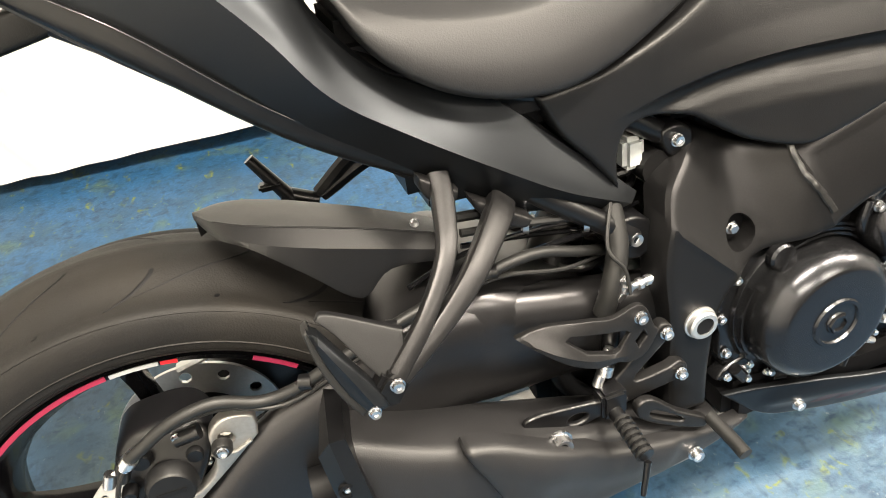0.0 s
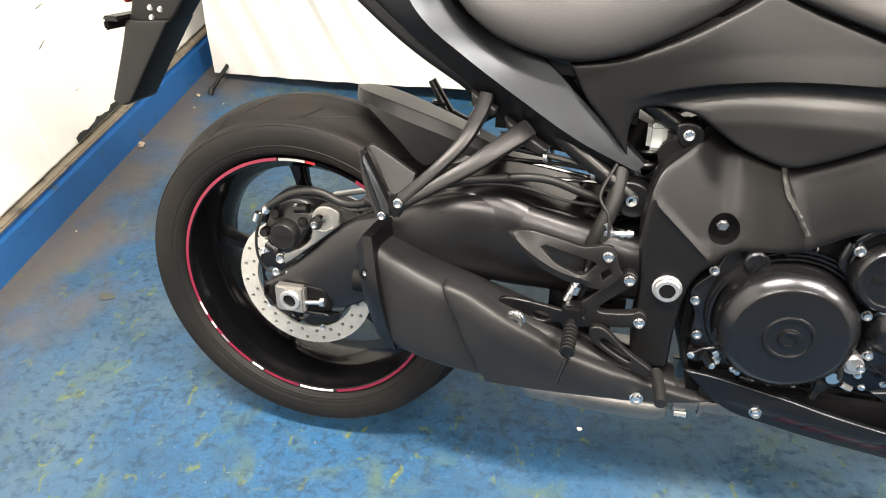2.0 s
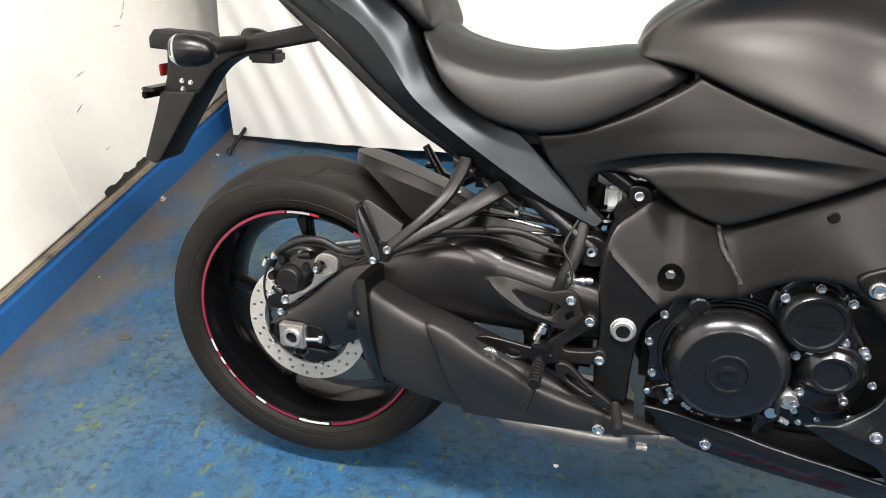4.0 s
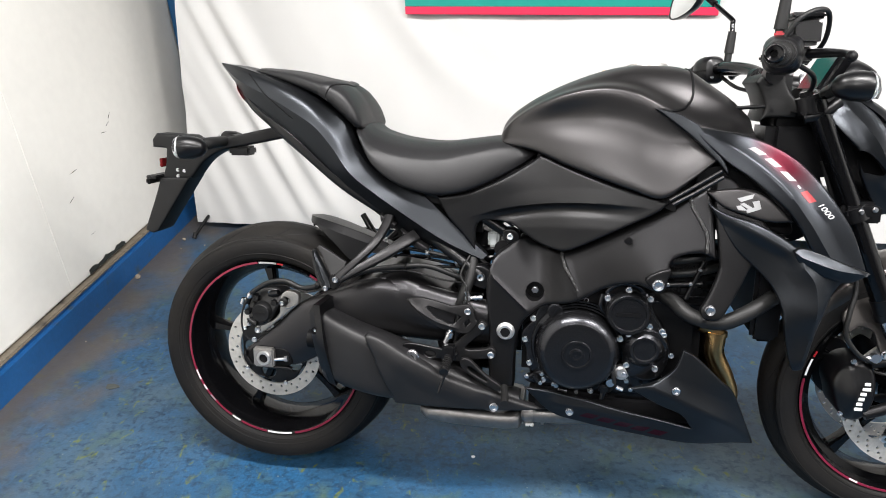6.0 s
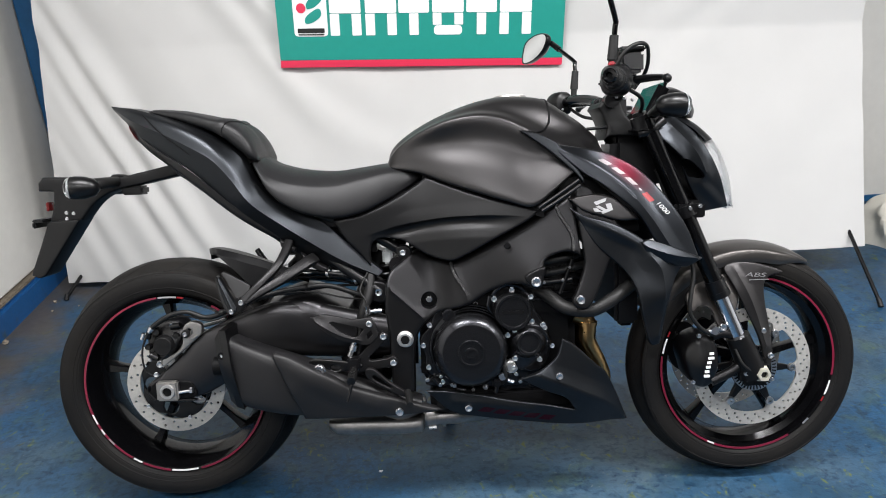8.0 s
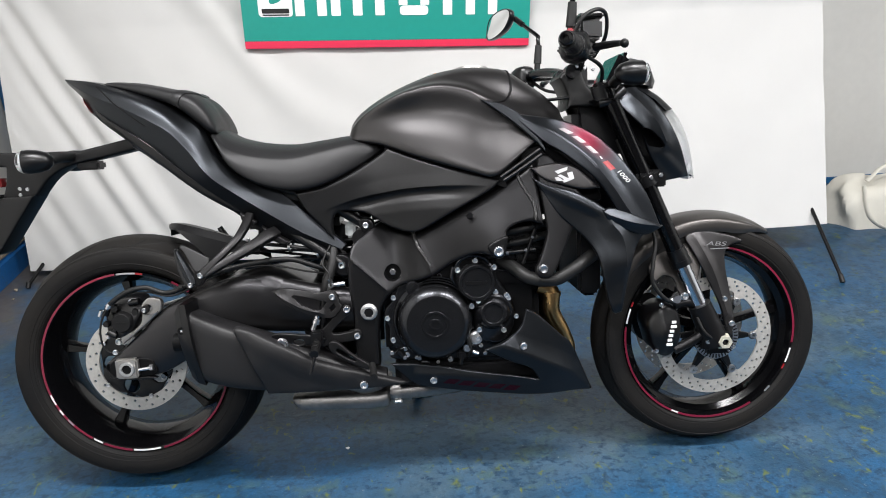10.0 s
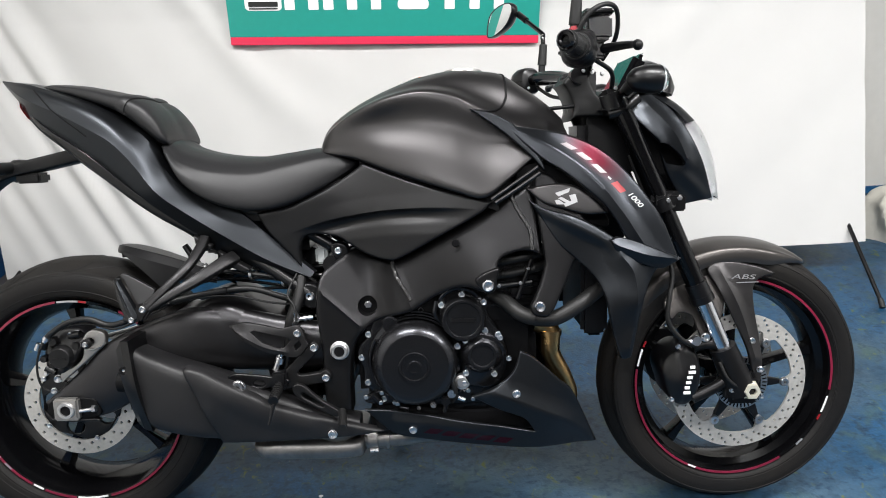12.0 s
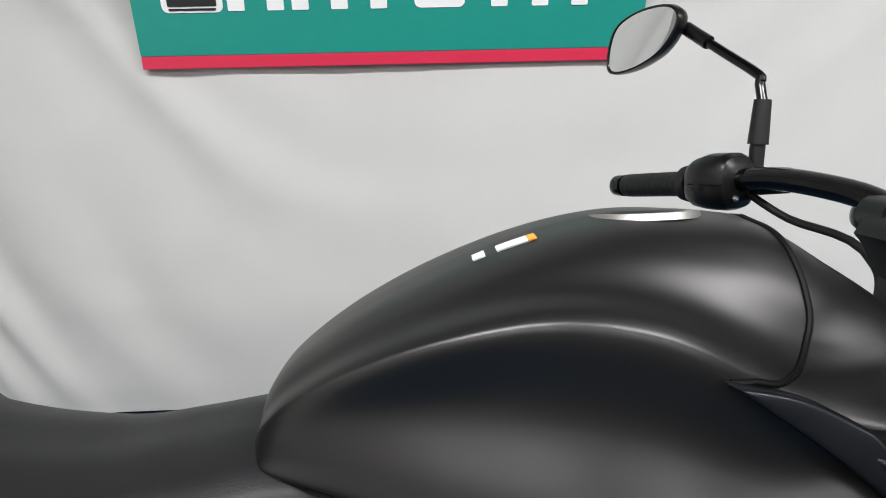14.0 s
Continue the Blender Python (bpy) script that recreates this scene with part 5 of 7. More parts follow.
side_r = sheet([(0.424, 0.707, None), (0.490, 0.718), (0.559, 0.746), (0.622, 0.783), (0.648, 0.803, None), (0.762, 0.760), (0.906, 0.719, None), (0.880, 0.696), (0.794, 0.650), (0.735, 0.617), (0.700, 0.604),
                (0.652, 0.615), (0.621, 0.632), (0.591, 0.651), (0.548, 0.659), (0.517, 0.652), (0.508, 0.625), (0.510, 0.590, None), (0.480, 0.628), (0.448, 0.664)],
               side_depth, 0.03, 0.006, 0.005, (), [([(0.50, 0.666), (0.562, 0.685), (0.624, 0.698), (0.685, 0.707), (0.747, 0.711), (0.814, 0.710), (0.875, 0.7072)], 0.0, -0.010)])
side_ob, _ = both_sides("side_cover", side_r, M_PLASTIC, bike, "textured black plastic side cover below the seat", 60)
# Black sheet behind the gap under the tank; its colour stands in for shade.
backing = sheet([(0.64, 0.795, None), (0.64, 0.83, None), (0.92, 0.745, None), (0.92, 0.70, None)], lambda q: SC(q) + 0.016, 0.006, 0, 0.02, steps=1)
both_sides("gap_backing", backing, M_CORE_SHADE, side_ob, "black sheet that stands in for shade in the gap under the tank")
trim_geo = join(sweep([(0.905, -0.180, 0.726), (0.948, -0.182, 0.754), (0.996, -0.182, 0.786)], 0.0036, 8, 4), sweep([(0.912, -0.176, 0.718), (0.954, -0.178, 0.744), (1.000, -0.178, 0.774)], 0.0045, 8, 4))
both_sides("tank_trim", trim_geo, M_PAINT, side_ob, "narrow black trim under the tank's front edge")

# ---- silencer ----
muf = part("silencer", beam([(0.165, -0.150, 0.388, 0.040, 0.070), (0.20, -0.152, 0.362, 0.044, 0.078), (0.26, -0.155, 0.340, 0.047, 0.074), (0.34, -0.152, 0.318, 0.046, 0.065), (0.44, -0.142, 0.296, 0.042, 0.048),
                             (0.53, -0.13, 0.272, 0.036, 0.030), (0.62, -0.12, 0.252, 0.028, 0.016)], 28, 5.0, 5), M_MUFFLER, bike, "short satin black exhaust silencer", 30)
capf = net([[(0.148, -0.188, 0.450, None), (0.160, -0.120, 0.455, None), (0.17, -0.112, 0.40), (0.178, -0.118, 0.310, None), (0.172, -0.180, 0.296, None), (0.156, -0.192, 0.38)],
            [(0.161, -0.196, 0.470, None), (0.168, -0.12, 0.474, None), (0.18, -0.104, 0.40), (0.19, -0.110, 0.296, None), (0.188, -0.188, 0.283, None), (0.172, -0.204, 0.38)],
            [(0.176, -0.197, 0.470, None), (0.184, -0.12, 0.472, None), (0.198, -0.104, 0.39), (0.205, -0.108, 0.286, None), (0.205, -0.188, 0.276, None), (0.190, -0.208, 0.37)]], 1, 5, closed=True)
cap_ob = part("end_cap", capf, M_SMOOTH, muf, "smooth black silencer end cap", 25)
part("outlet", revolve([(0.018, -0.02), (0.022, -0.02), (0.022, 0.01), (0.018, 0.01)], 20, close=True), M_CORE_SHADE, cap_ob, at=pose(0.150, -0.148, 0.372, 0, 0, -90))
bolt(0.165, -0.2015, 0.412, 0.009, cap_ob)
part("bolt_recess", revolve([(0.0052, -0.002), (0.0085, -0.002), (0.0085, 0.003), (0.0052, 0.003)], 20, (0.165, -0.201, 0.412), close=True), M_CORE_SHADE, cap_ob)
SH = field([(0.28, 0.40, -0.203), (0.33, 0.26, -0.198), (0.42, 0.34, -0.200), (0.45, 0.25, -0.188), (0.53, 0.30, -0.182), (0.63, 0.25, -0.158), (0.68, 0.245, -0.142), (0.34, 0.33, -0.215)])
shield = part("heat_shield", sheet([(0.281, 0.408), (0.310, 0.409), (0.350, 0.390), (0.420, 0.347), (0.455, 0.325), (0.526, 0.297), (0.629, 0.258), (0.682, 0.238, None), (0.60, 0.238), (0.466, 0.243), (0.345, 0.248, None), (0.330, 0.290), (0.305, 0.350)],
                                   SH, 0.02, 0.008, 0.010, (), [([(0.29, 0.402), (0.36, 0.36), (0.44, 0.305), (0.52, 0.275)], 0.006, 0.035)]), M_MUFFLER, muf, "satin black heat shield", 45)
bolt(0.567, -0.180, 0.252, 0.024, muf)
part("hanger_tab", sheet([(0.355, 0.372), (0.375, 0.385), (0.470, 0.372), (0.478, 0.360), (0.43, 0.350), (0.40, 0.335), (0.36, 0.345)], -0.166, 0.006, 0.003, 0.010, [[(0.42 + 0.012 * math.cos(a), 0.362 + 0.007 * math.sin(a)) for a in np.linspace(0, 2 * math.pi, 10, endpoint=False)]]), M_SMOOTH, muf)
bolt(0.386, -0.196, 0.365, 0.036, muf)
cat = part("collector_box", join(beam([(0.385, -0.03, 0.197, 0.080, 0.012), (0.400, -0.03, 0.194, 0.092, 0.020), (0.43, -0.03, 0.192, 0.096, 0.024), (0.60, -0.03, 0.190, 0.096, 0.024), (0.625, -0.03, 0.194, 0.06, 0.022)], 24, 4)), M_CAT, bike, "bare steel exhaust collector under the bike", 40)
part("link_pipe", sweep([(0.61, -0.075, 0.196), (0.66, -0.078, 0.198), (0.76, -0.075, 0.203), (0.95, -0.05, 0.22)], 0.021, 16), M_CAT, cat)
part("band_clamp", revolve([(0.022, -0.010), (0.0265, -0.010), (0.0265, 0.010), (0.022, 0.010)], 28, close=True), M_CAT, cat, at=pose(0.640, -0.077, 0.197, 0, 0, 90))
part("band_clamp", revolve([(0.022, -0.004), (0.025, -0.004), (0.025, 0.004), (0.022, 0.004)], 28, close=True), M_CAT, cat, at=pose(0.672, -0.078, 0.198, 0, 0, 90))
part("clamp_screw", rod((0.634, -0.100, 0.178), (0.652, -0.102, 0.180), 0.0045, seg=8), M_BOLT, cat)
part("mid_pipe", sweep([(0.60, -0.07, 0.205), (0.55, -0.11, 0.235), (0.46, -0.13, 0.285)], 0.024, 14), M_CAT, cat)

# ---- rear set and pegs ----
rs = part("rear_set", sheet([(0.458, 0.350), (0.463, 0.374), (0.478, 0.390), (0.522, 0.434), (0.534, 0.442), (0.545, 0.434), (0.540, 0.420), (0.497, 0.376), (0.538, 0.376), (0.556, 0.382), (0.567, 0.370), (0.556, 0.356), (0.500, 0.348), (0.470, 0.342)], -0.152, 0.014, 0.003, 0.008), M_FORGED, bike, "satin black rider footrest bracket")
heel = part("heel_guard", sheet([(0.363, 0.482, None), (0.384, 0.488), (0.404, 0.489), (0.443, 0.481), (0.470, 0.474), (0.500, 0.478), (0.512, 0.470), (0.520, 0.447), (0.524, 0.438), (0.505, 0.416), (0.484, 0.415), (0.470, 0.421), (0.448, 0.425), (0.415, 0.443), (0.385, 0.465)],
                                field([(0.365, 0.482, -0.150), (0.40, 0.47, -0.166), (0.42, 0.489, -0.156), (0.43, 0.435, -0.172), (0.51, 0.46, -0.154), (0.48, 0.42, -0.162)]), 0.006, 0.0016, 0.006,
                                [[(0.411, 0.471, None), (0.417, 0.4735, None), (0.484, 0.4535, None), (0.489, 0.450, None), (0.475, 0.435, None), (0.466, 0.4345, None), (0.434, 0.450, None)], [(0.495, 0.437, None), (0.506, 0.447, None), (0.510, 0.438, None), (0.499, 0.428, None)]],
                                [([(0.366, 0.481), (0.40, 0.462), (0.44, 0.440), (0.475, 0.428)], 0.003, -0.010)]), M_FORGED, rs, "black heel guard plate with a cut-out", 22)
for x, z in ((0.503, 0.463), (0.535, 0.431), (0.556, 0.366), (0.482, 0.424)):
    bolt(x, -0.158, z, 0.019, rs)
peg = part("footpeg", sweep([(0.462, -0.155, 0.362), (0.463, -0.195, 0.355), (0.465, -0.230, 0.349)], [0.009, 0.0082, 0.009], 12), M_SMOOTH, rs, "ribbed black rider footpeg")
for i in range(7):
    part("rib", revolve([(0.0075, -0.0018), (0.0104, -0.0018), (0.0104, 0.0018), (0.0075, 0.0018)], 12, close=True), M_HOSE, peg, at=pose(0.4635, -0.184 - 0.0072 * i, 0.3572 - 0.0013 * i, 12))
part("feeler", rod((0.465, -0.232, 0.342), (0.455, -0.240, 0.305), 0.0038, 0.003), M_SMOOTH, peg)
part("pivot_clevis", block(0.448, 0.478, -0.172, -0.146, 0.350, 0.386, 0.004), M_SMOOTH, rs)
ped = part("brake_pedal", sheet([(0.490, 0.356), (0.510, 0.358), (0.545, 0.326), (0.580, 0.302), (0.584, 0.292), (0.574, 0.288), (0.533, 0.308), (0.495, 0.334)], -0.172, 0.010, 0.003, 0.007, [[(0.512, 0.341), (0.548, 0.315), (0.545, 0.311), (0.510, 0.332)]]), M_FORGED, rs, "black brake pedal")
part("pedal_tip", sweep([(0.588, -0.168, 0.298), (0.593, -0.20, 0.291), (0.595, -0.225, 0.286)], 0.0085, 10), M_HOSE, ped)
part("rear_master_cylinder", join(rod((0.475, -0.135, 0.40), (0.482, -0.132, 0.455), 0.010), rod((0.470, -0.138, 0.372), (0.475, -0.135, 0.40), 0.005)), M_SMOOTH, rs)
part("spring_linkage", join(rod((0.452, -0.15, 0.385), (0.470, -0.148, 0.43), 0.006), rod((0.46, -0.152, 0.40), (0.464, -0.151, 0.412), 0.009)), M_BOLT, rs, "small spring and adjuster")
part("hose_fitting", join(rod((0.490, -0.128, 0.474), (0.499, -0.130, 0.486), 0.0055, seg=6), block(0.493, 0.507, -0.137, -0.123, 0.481, 0.494, 0.003), rod((0.505, -0.13, 0.487), (0.532, -0.128, 0.489), 0.0045), rod((0.514, -0.13, 0.4875), (0.519, -0.13, 0.488), 0.0068), rod((0.524, -0.129, 0.4885), (0.529, -0.129, 0.4888), 0.0062), rod((0.500, -0.131, 0.492), (0.496, -0.133, 0.502), 0.005, seg=6)), M_BOLT, rs, "bright banjo fitting")
part("thick_hose", sweep([(0.478, -0.12, 0.455), (0.488, -0.122, 0.49), (0.502, -0.11, 0.53), (0.505, -0.09, 0.57)], 0.012, 12), M_HOSE, rs)
part("thin_line", sweep([(0.500, -0.14, 0.485), (0.496, -0.135, 0.515), (0.482, -0.125, 0.54), (0.50, -0.10, 0.58)], 0.0022, 8), M_HOSE, rs)

def forged(path, wide, thick, seg=16):
    """A forged bar of rounded oblong section along a path: its width lies across the way it is looked at from the side."""
    p = spline(path, 7)
    n = len(p)
    ww, tt = (np.interp(np.linspace(0, 1, n), np.linspace(0, 1, len(a)), a) for a in (wide, thick))
    out = []
    for i in range(n):
        d = Vector(p[min(i + 1, n - 1)] - p[max(i - 1, 0)]).normalized()
        side = d.cross(Vector((0, -0.93, 0.37))).normalized()
        up = d.cross(side)
        ring = []
        for a in np.linspace(0, 2 * math.pi, seg, endpoint=False):
            c, q = math.cos(a), math.sin(a)
            ring.append(tuple(Vector(p[i]) + side * math.copysign(abs(c) ** 0.55, c) * ww[i] + up * math.copysign(abs(q) ** 0.55, q) * tt[i]))
        out.append(ring)
    return rings(out)


for y0, z0, r0, m0 in ((-0.098, 0.578, 0.0045, M_HOSE), (-0.092, 0.560, 0.0032, M_GLOSS), (-0.086, 0.590, 0.0055, M_HOSE)):
    part("cable", sweep([(0.335, y0 - 0.004, z0 + 0.012), (0.39, y0, z0 + 0.004), (0.45, y0, z0 - 0.006), (0.505, y0 + 0.008, z0 - 0.020), (0.545, y0 + 0.02, z0 - 0.05)], r0, 8), m0, bike)
for x0, z0 in ((0.405, 0.580), (0.472, 0.563)):
    part("cable_clip", revolve([(0.012, -0.003), (0.0145, -0.003), (0.0145, 0.003), (0.012, 0.003)], 16, close=True), M_BOLT, bike, at=pose(x0, -0.094, z0, 0, 0, 75))
spring = [(0.492 + 0.055 * t + 0.026 * math.cos(2 * math.pi * 6 * t), 0.026 * math.sin(2 * math.pi * 6 * t) - 0.03, 0.46 + 0.13 * t) for t in np.linspace(0, 1, 90)]
part("shock_spring", sweep(spring, 0.0052, 8, 1), M_SMOOTH, bike, "black coil spring of the rear shock")
hang = part("pillion_hanger", join(forged([(0.318, -0.112, 0.660), (0.314, -0.134, 0.642), (0.300, -0.172, 0.612), (0.268, -0.203, 0.578), (0.236, -0.220, 0.548), (0.226, -0.224, 0.536)], (0.0105, 0.0105, 0.0088, 0.0078, 0.0088, 0.010), (0.009, 0.009, 0.008, 0.008, 0.008, 0.008)),
                                   forged([(0.376, -0.112, 0.618), (0.362, -0.134, 0.612), (0.318, -0.178, 0.586), (0.270, -0.208, 0.560), (0.234, -0.222, 0.540)], (0.0140, 0.0140, 0.0112, 0.0086, 0.0084), (0.010, 0.010, 0.009, 0.008, 0.008))), M_FORGED, bike, "satin black forked pillion peg hanger", 30)
part("hanger_foot", join(sheet([(0.298, 0.668, None), (0.334, 0.646, None), (0.330, 0.636), (0.312, 0.636), (0.300, 0.650)], -0.124, 0.03, 0.004, 0.01), sheet([(0.344, 0.634, None), (0.406, 0.594, None), (0.396, 0.586), (0.372, 0.596), (0.352, 0.614)], -0.121, 0.03, 0.004, 0.01)), M_FORGED, hang)
part("peg_clevis", moved(block(-0.013, 0.013, -0.010, 0.012, -0.016, 0.014, 0.004), pose(0.224, -0.222, 0.536, 0, 35, 0)), M_FRAME, hang)
bolt(0.229, -0.236, 0.542, 0.016, hang)
bolt(0.206, -0.236, 0.522, 0.014, hang)
# the folded peg: a dark blade with a paler flat face and a rubber pad beside it
blade = sheet([(0.170, 0.600, None), (0.178, 0.597, None), (0.196, 0.568), (0.216, 0.536), (0.219, 0.524, None), (0.204, 0.514, None), (0.190, 0.535), (0.178, 0.566)], field([(0.172, 0.60, -0.212), (0.20, 0.56, -0.226), (0.21, 0.52, -0.232)]), 0.014, 0.003, 0.006, (), [([(0.174, 0.596), (0.192, 0.560), (0.210, 0.522)], 0.003, -0.006)])
peg2 = part("pillion_peg", blade, M_PAINT_BLUE, hang, "folded pillion footpeg", 28)
part("rubber_pad", sheet([(0.166, 0.597, None), (0.172, 0.601, None), (0.180, 0.566), (0.192, 0.536), (0.204, 0.516, None), (0.196, 0.511, None), (0.182, 0.535), (0.171, 0.566)], field([(0.172, 0.60, -0.206), (0.19, 0.55, -0.216), (0.20, 0.52, -0.222)]), 0.016, 0.003, 0.006), M_HOSE, peg2)
part("peg_wedge", sheet([(0.178, 0.604, None), (0.190, 0.606), (0.246, 0.576, None), (0.240, 0.548), (0.226, 0.540, None), (0.214, 0.552), (0.190, 0.590)], field([(0.18, 0.60, -0.205), (0.24, 0.57, -0.212), (0.22, 0.55, -0.224)]), 0.006, 0.002, 0.006), M_PLASTIC, hang)
far = part("pillion_hanger", mirrored(join(sweep([(0.352, -0.115, 0.652), (0.285, -0.190, 0.590), (0.228, -0.212, 0.535)], 0.011, 8, 5), sweep([(0.408, -0.110, 0.606), (0.320, -0.190, 0.582), (0.230, -0.212, 0.533)], 0.012, 8, 5))), M_FRAME, bike)
part("pillion_peg", join(rod((0.225, 0.212, 0.525), (0.178, 0.218, 0.545), 0.011), rod((0.190, 0.214, 0.535), (0.148, 0.222, 0.602), 0.011, 0.008), block(0.150, 0.182, 0.206, 0.226, 0.556, 0.566, 0.003)), M_SMOOTH, far)

# ---- number plate bracket and rear indicators ----
pb = part("plate_arm", sheet([(0.045, 0.858, None), (-0.118, 0.824, None), (-0.187, 0.817), (-0.215, 0.828, None), (-0.302, 0.832, None), (-0.314, 0.818, None), (-0.315, 0.798, None), (-0.278, 0.796, None), (-0.283, 0.757), (-0.299, 0.713, None),
                             (-0.215, 0.722, None), (-0.174, 0.767), (-0.122, 0.794), (-0.051, 0.808, None), (0.045, 0.827, None)], -0.026, 0.052, 0.006, 0.012), M_PLASTIC, bike, "black plastic number plate arm")
part("lamp_box", block(-0.112, -0.058, -0.022, 0.022, 0.781, 0.803, 0.005), M_PLASTIC, pb)
part("plate_flap", sheet([(-0.296, 0.722, None), (-0.214, 0.726, None), (-0.255, 0.670), (-0.315, 0.587, None), (-0.332, 0.581), (-0.352, 0.589, None), (-0.313, 0.678)], -0.034, 0.068, 0.004, 0.012), M_SMOOTH, pb, "black lower mudguard flap")
part("plate_clip", join(block(-0.326, -0.296, -0.05, 0.05, 0.722, 0.730, 0.003), block(-0.326, -0.318, -0.05, 0.05, 0.708, 0.724, 0.003)), M_SMOOTH, pb)
part("reflector", block(-0.3035, -0.297, -0.02, 0.02, 0.748, 0.770, 0.002), M_REDLENS, pb, "red reflector")
for x, z in ((-0.250, 0.743), (-0.232, 0.741), (-0.250, 0.728)):
    bolt(x, -0.0285, z, 0.011, pb)


def indicator(at, parent, label):
    b = part("indicator", revolve([(0.0, -0.044), (0.010, -0.042), (0.020, -0.032), (0.026, -0.012), (0.0275, 0.008), (0.026, 0.018), (0, 0.018)], 28), M_SMOOTH, parent, label, at=at)
    part("lens", revolve([(0, 0.036), (0.012, 0.034), (0.022, 0.029), (0.0268, 0.020), (0.0268, 0.0182), (0.0, 0.0195)], 28), M_LENS, b, "clear indicator lens")
    part("bulb_plate", revolve([(0, 0.0195), (0.0245, 0.0195), (0.023, 0.023), (0, 0.025)], 24), M_WHITE, b)
    return b


indicator(pose(-0.168, -0.105, 0.806, 0, 0, 100), pb, "black bullet rear indicator with clear lens")
indicator(pose(-0.168, 0.105, 0.806, 0, 0, 80), pb, "black bullet rear indicator with clear lens")
part("indicator_stalk", join(sweep([(-0.15, -0.10, 0.808), (-0.13, -0.07, 0.814), (-0.12, -0.02, 0.815)], [0.018, 0.014, 0.013], 12), mirrored(sweep([(-0.15, -0.10, 0.808), (-0.13, -0.07, 0.814), (-0.12, -0.02, 0.815)], [0.018, 0.014, 0.013], 12))), M_HOSE, pb)

# ---- engine ----
eng = part("engine", join(block(0.62, 1.0, -0.120, 0.14, 0.30, 0.50, 0.02), block(0.72, 1.02, -0.13, 0.13, 0.45, 0.62, 0.02), block(0.66, 0.96, -0.11, 0.12, 0.24, 0.32, 0.02)), M_CORE_SHADE, bike, "black four-cylinder engine")
for i in range(7):
    part("fin", block(0.86 - 0.003 * i, 1.04, -0.135, 0.135, 0.50 + 0.016 * i, 0.506 + 0.016 * i, 0.002), M_ENGINE, eng)
CC = (0.741, -0.118, 0.390)
part("clutch_flange", sheet([(CC[0] + (0.118 + 0.006 * math.sin(9 * a)) * math.cos(a), CC[2] + (0.112 + 0.005 * math.sin(9 * a)) * math.sin(a)) for a in np.linspace(0, 2 * math.pi, 40, endpoint=False)], -0.122, 0.03, 0.004, 0.012, steps=2), M_ENGINE, eng, "black clutch case flange")
clutch = part("clutch_cover", revolve([(0, -0.0655), (0.0135, -0.0655), (0.0145, -0.0635), (0.026, -0.0635), (0.0275, -0.0662), (0.031, -0.0662), (0.0325, -0.0635), (0.065, -0.0635), (0.0690, -0.0632), (0.071, -0.0622), (0.082, -0.054), (0.087, -0.044), (0.0885, -0.028), (0.089, -0.012), (0.097, -0.010), (0.100, -0.004), (0.100, 0.0)], 72, CC), M_ENGINE, eng, "round black clutch cover", 30)
for r0, a0, a1 in ((0.094, 38, 112), (0.100, 40, 100), (0.106, 44, 92), (0.094, 150, 205)):
    part("case_rib", revolve([(r0 - 0.0016, -0.022), (r0 + 0.0016, -0.022), (r0 + 0.0022, 0.0), (r0 - 0.0022, 0.0)], 24, CC, a0, a1, True), M_ENGINE, eng)
part("hex_cap", revolve([(0, -0.0645), (0.0095, -0.0645), (0.0098, -0.068), (0.0125, -0.068), (0.0135, -0.065), (0, -0.064)], 6, CC), M_ENGINE, clutch)
# the smaller covers beside it
part("starter_flange", sheet([(0.79, 0.48), (0.798, 0.522), (0.835, 0.538), (0.882, 0.526), (0.898, 0.485), (0.922, 0.445), (0.936, 0.395), (0.918, 0.345), (0.87, 0.330), (0.840, 0.35), (0.835, 0.42), (0.805, 0.46)], -0.150, 0.04, 0.012, 0.009), M_ENGINE, eng)
gen = part("signal_cover", revolve([(0, -0.030), (0.034, -0.030), (0.036, -0.033), (0.041, -0.033), (0.045, -0.029), (0.048, -0.012), (0.048, 0.0)], 48, (0.843, -0.138, 0.482)), M_ENGINE, eng, "round black signal cover")
part("print_bar", block(0.818, 0.868, -0.1693, -0.1680, 0.478, 0.486, 0.0004), M_FRAME, gen)
part("idler_cover", revolve([(0, -0.026), (0.022, -0.026), (0.024, -0.029), (0.029, -0.029), (0.034, -0.024), (0.043, -0.014), (0.047, 0.0)], 40, (0.880, -0.138, 0.405)), M_ENGINE, eng, "round black idler cover")
part("top_cover", revolve([(0, -0.022), (0.018, -0.022), (0.022, -0.020), (0.026, -0.008), (0.026, 0)], 32, (0.817, -0.132, 0.524)), M_GLOSS, eng)
for a in (18, 50, 82, 118, 148, 176, 206, 232, 258, 288, 316, 344):
    r = radians(a)
    bolt(CC[0] + 0.113 * math.cos(r), -0.128, CC[2] + 0.108 * math.sin(r), 0.0165, eng)
for x, z in ((0.800, 0.512), (0.808, 0.478), (0.842, 0.532), (0.886, 0.515), (0.888, 0.455), (0.914, 0.446), (0.830, 0.424), (0.905, 0.362), (0.846, 0.366), (0.822, 0.452)):
    bolt(x, -0.158, z, 0.0165, eng)
part("oil_sight", revolve([(0, -0.012), (0.010, -0.012), (0.012, -0.010), (0.016, -0.009), (0.016, 0.004), (0, 0.004)], 24, (0.838, -0.138, 0.344)), M_STEEL, eng, "bright oil drain fitting")
plug = part("oil_cap", revolve([(0, -0.012), (0.014, -0.012), (0.0165, -0.009), (0.0165, 0), (0, 0)], 24, (0.692, -0.132, 0.472)), M_ENGINE, eng)
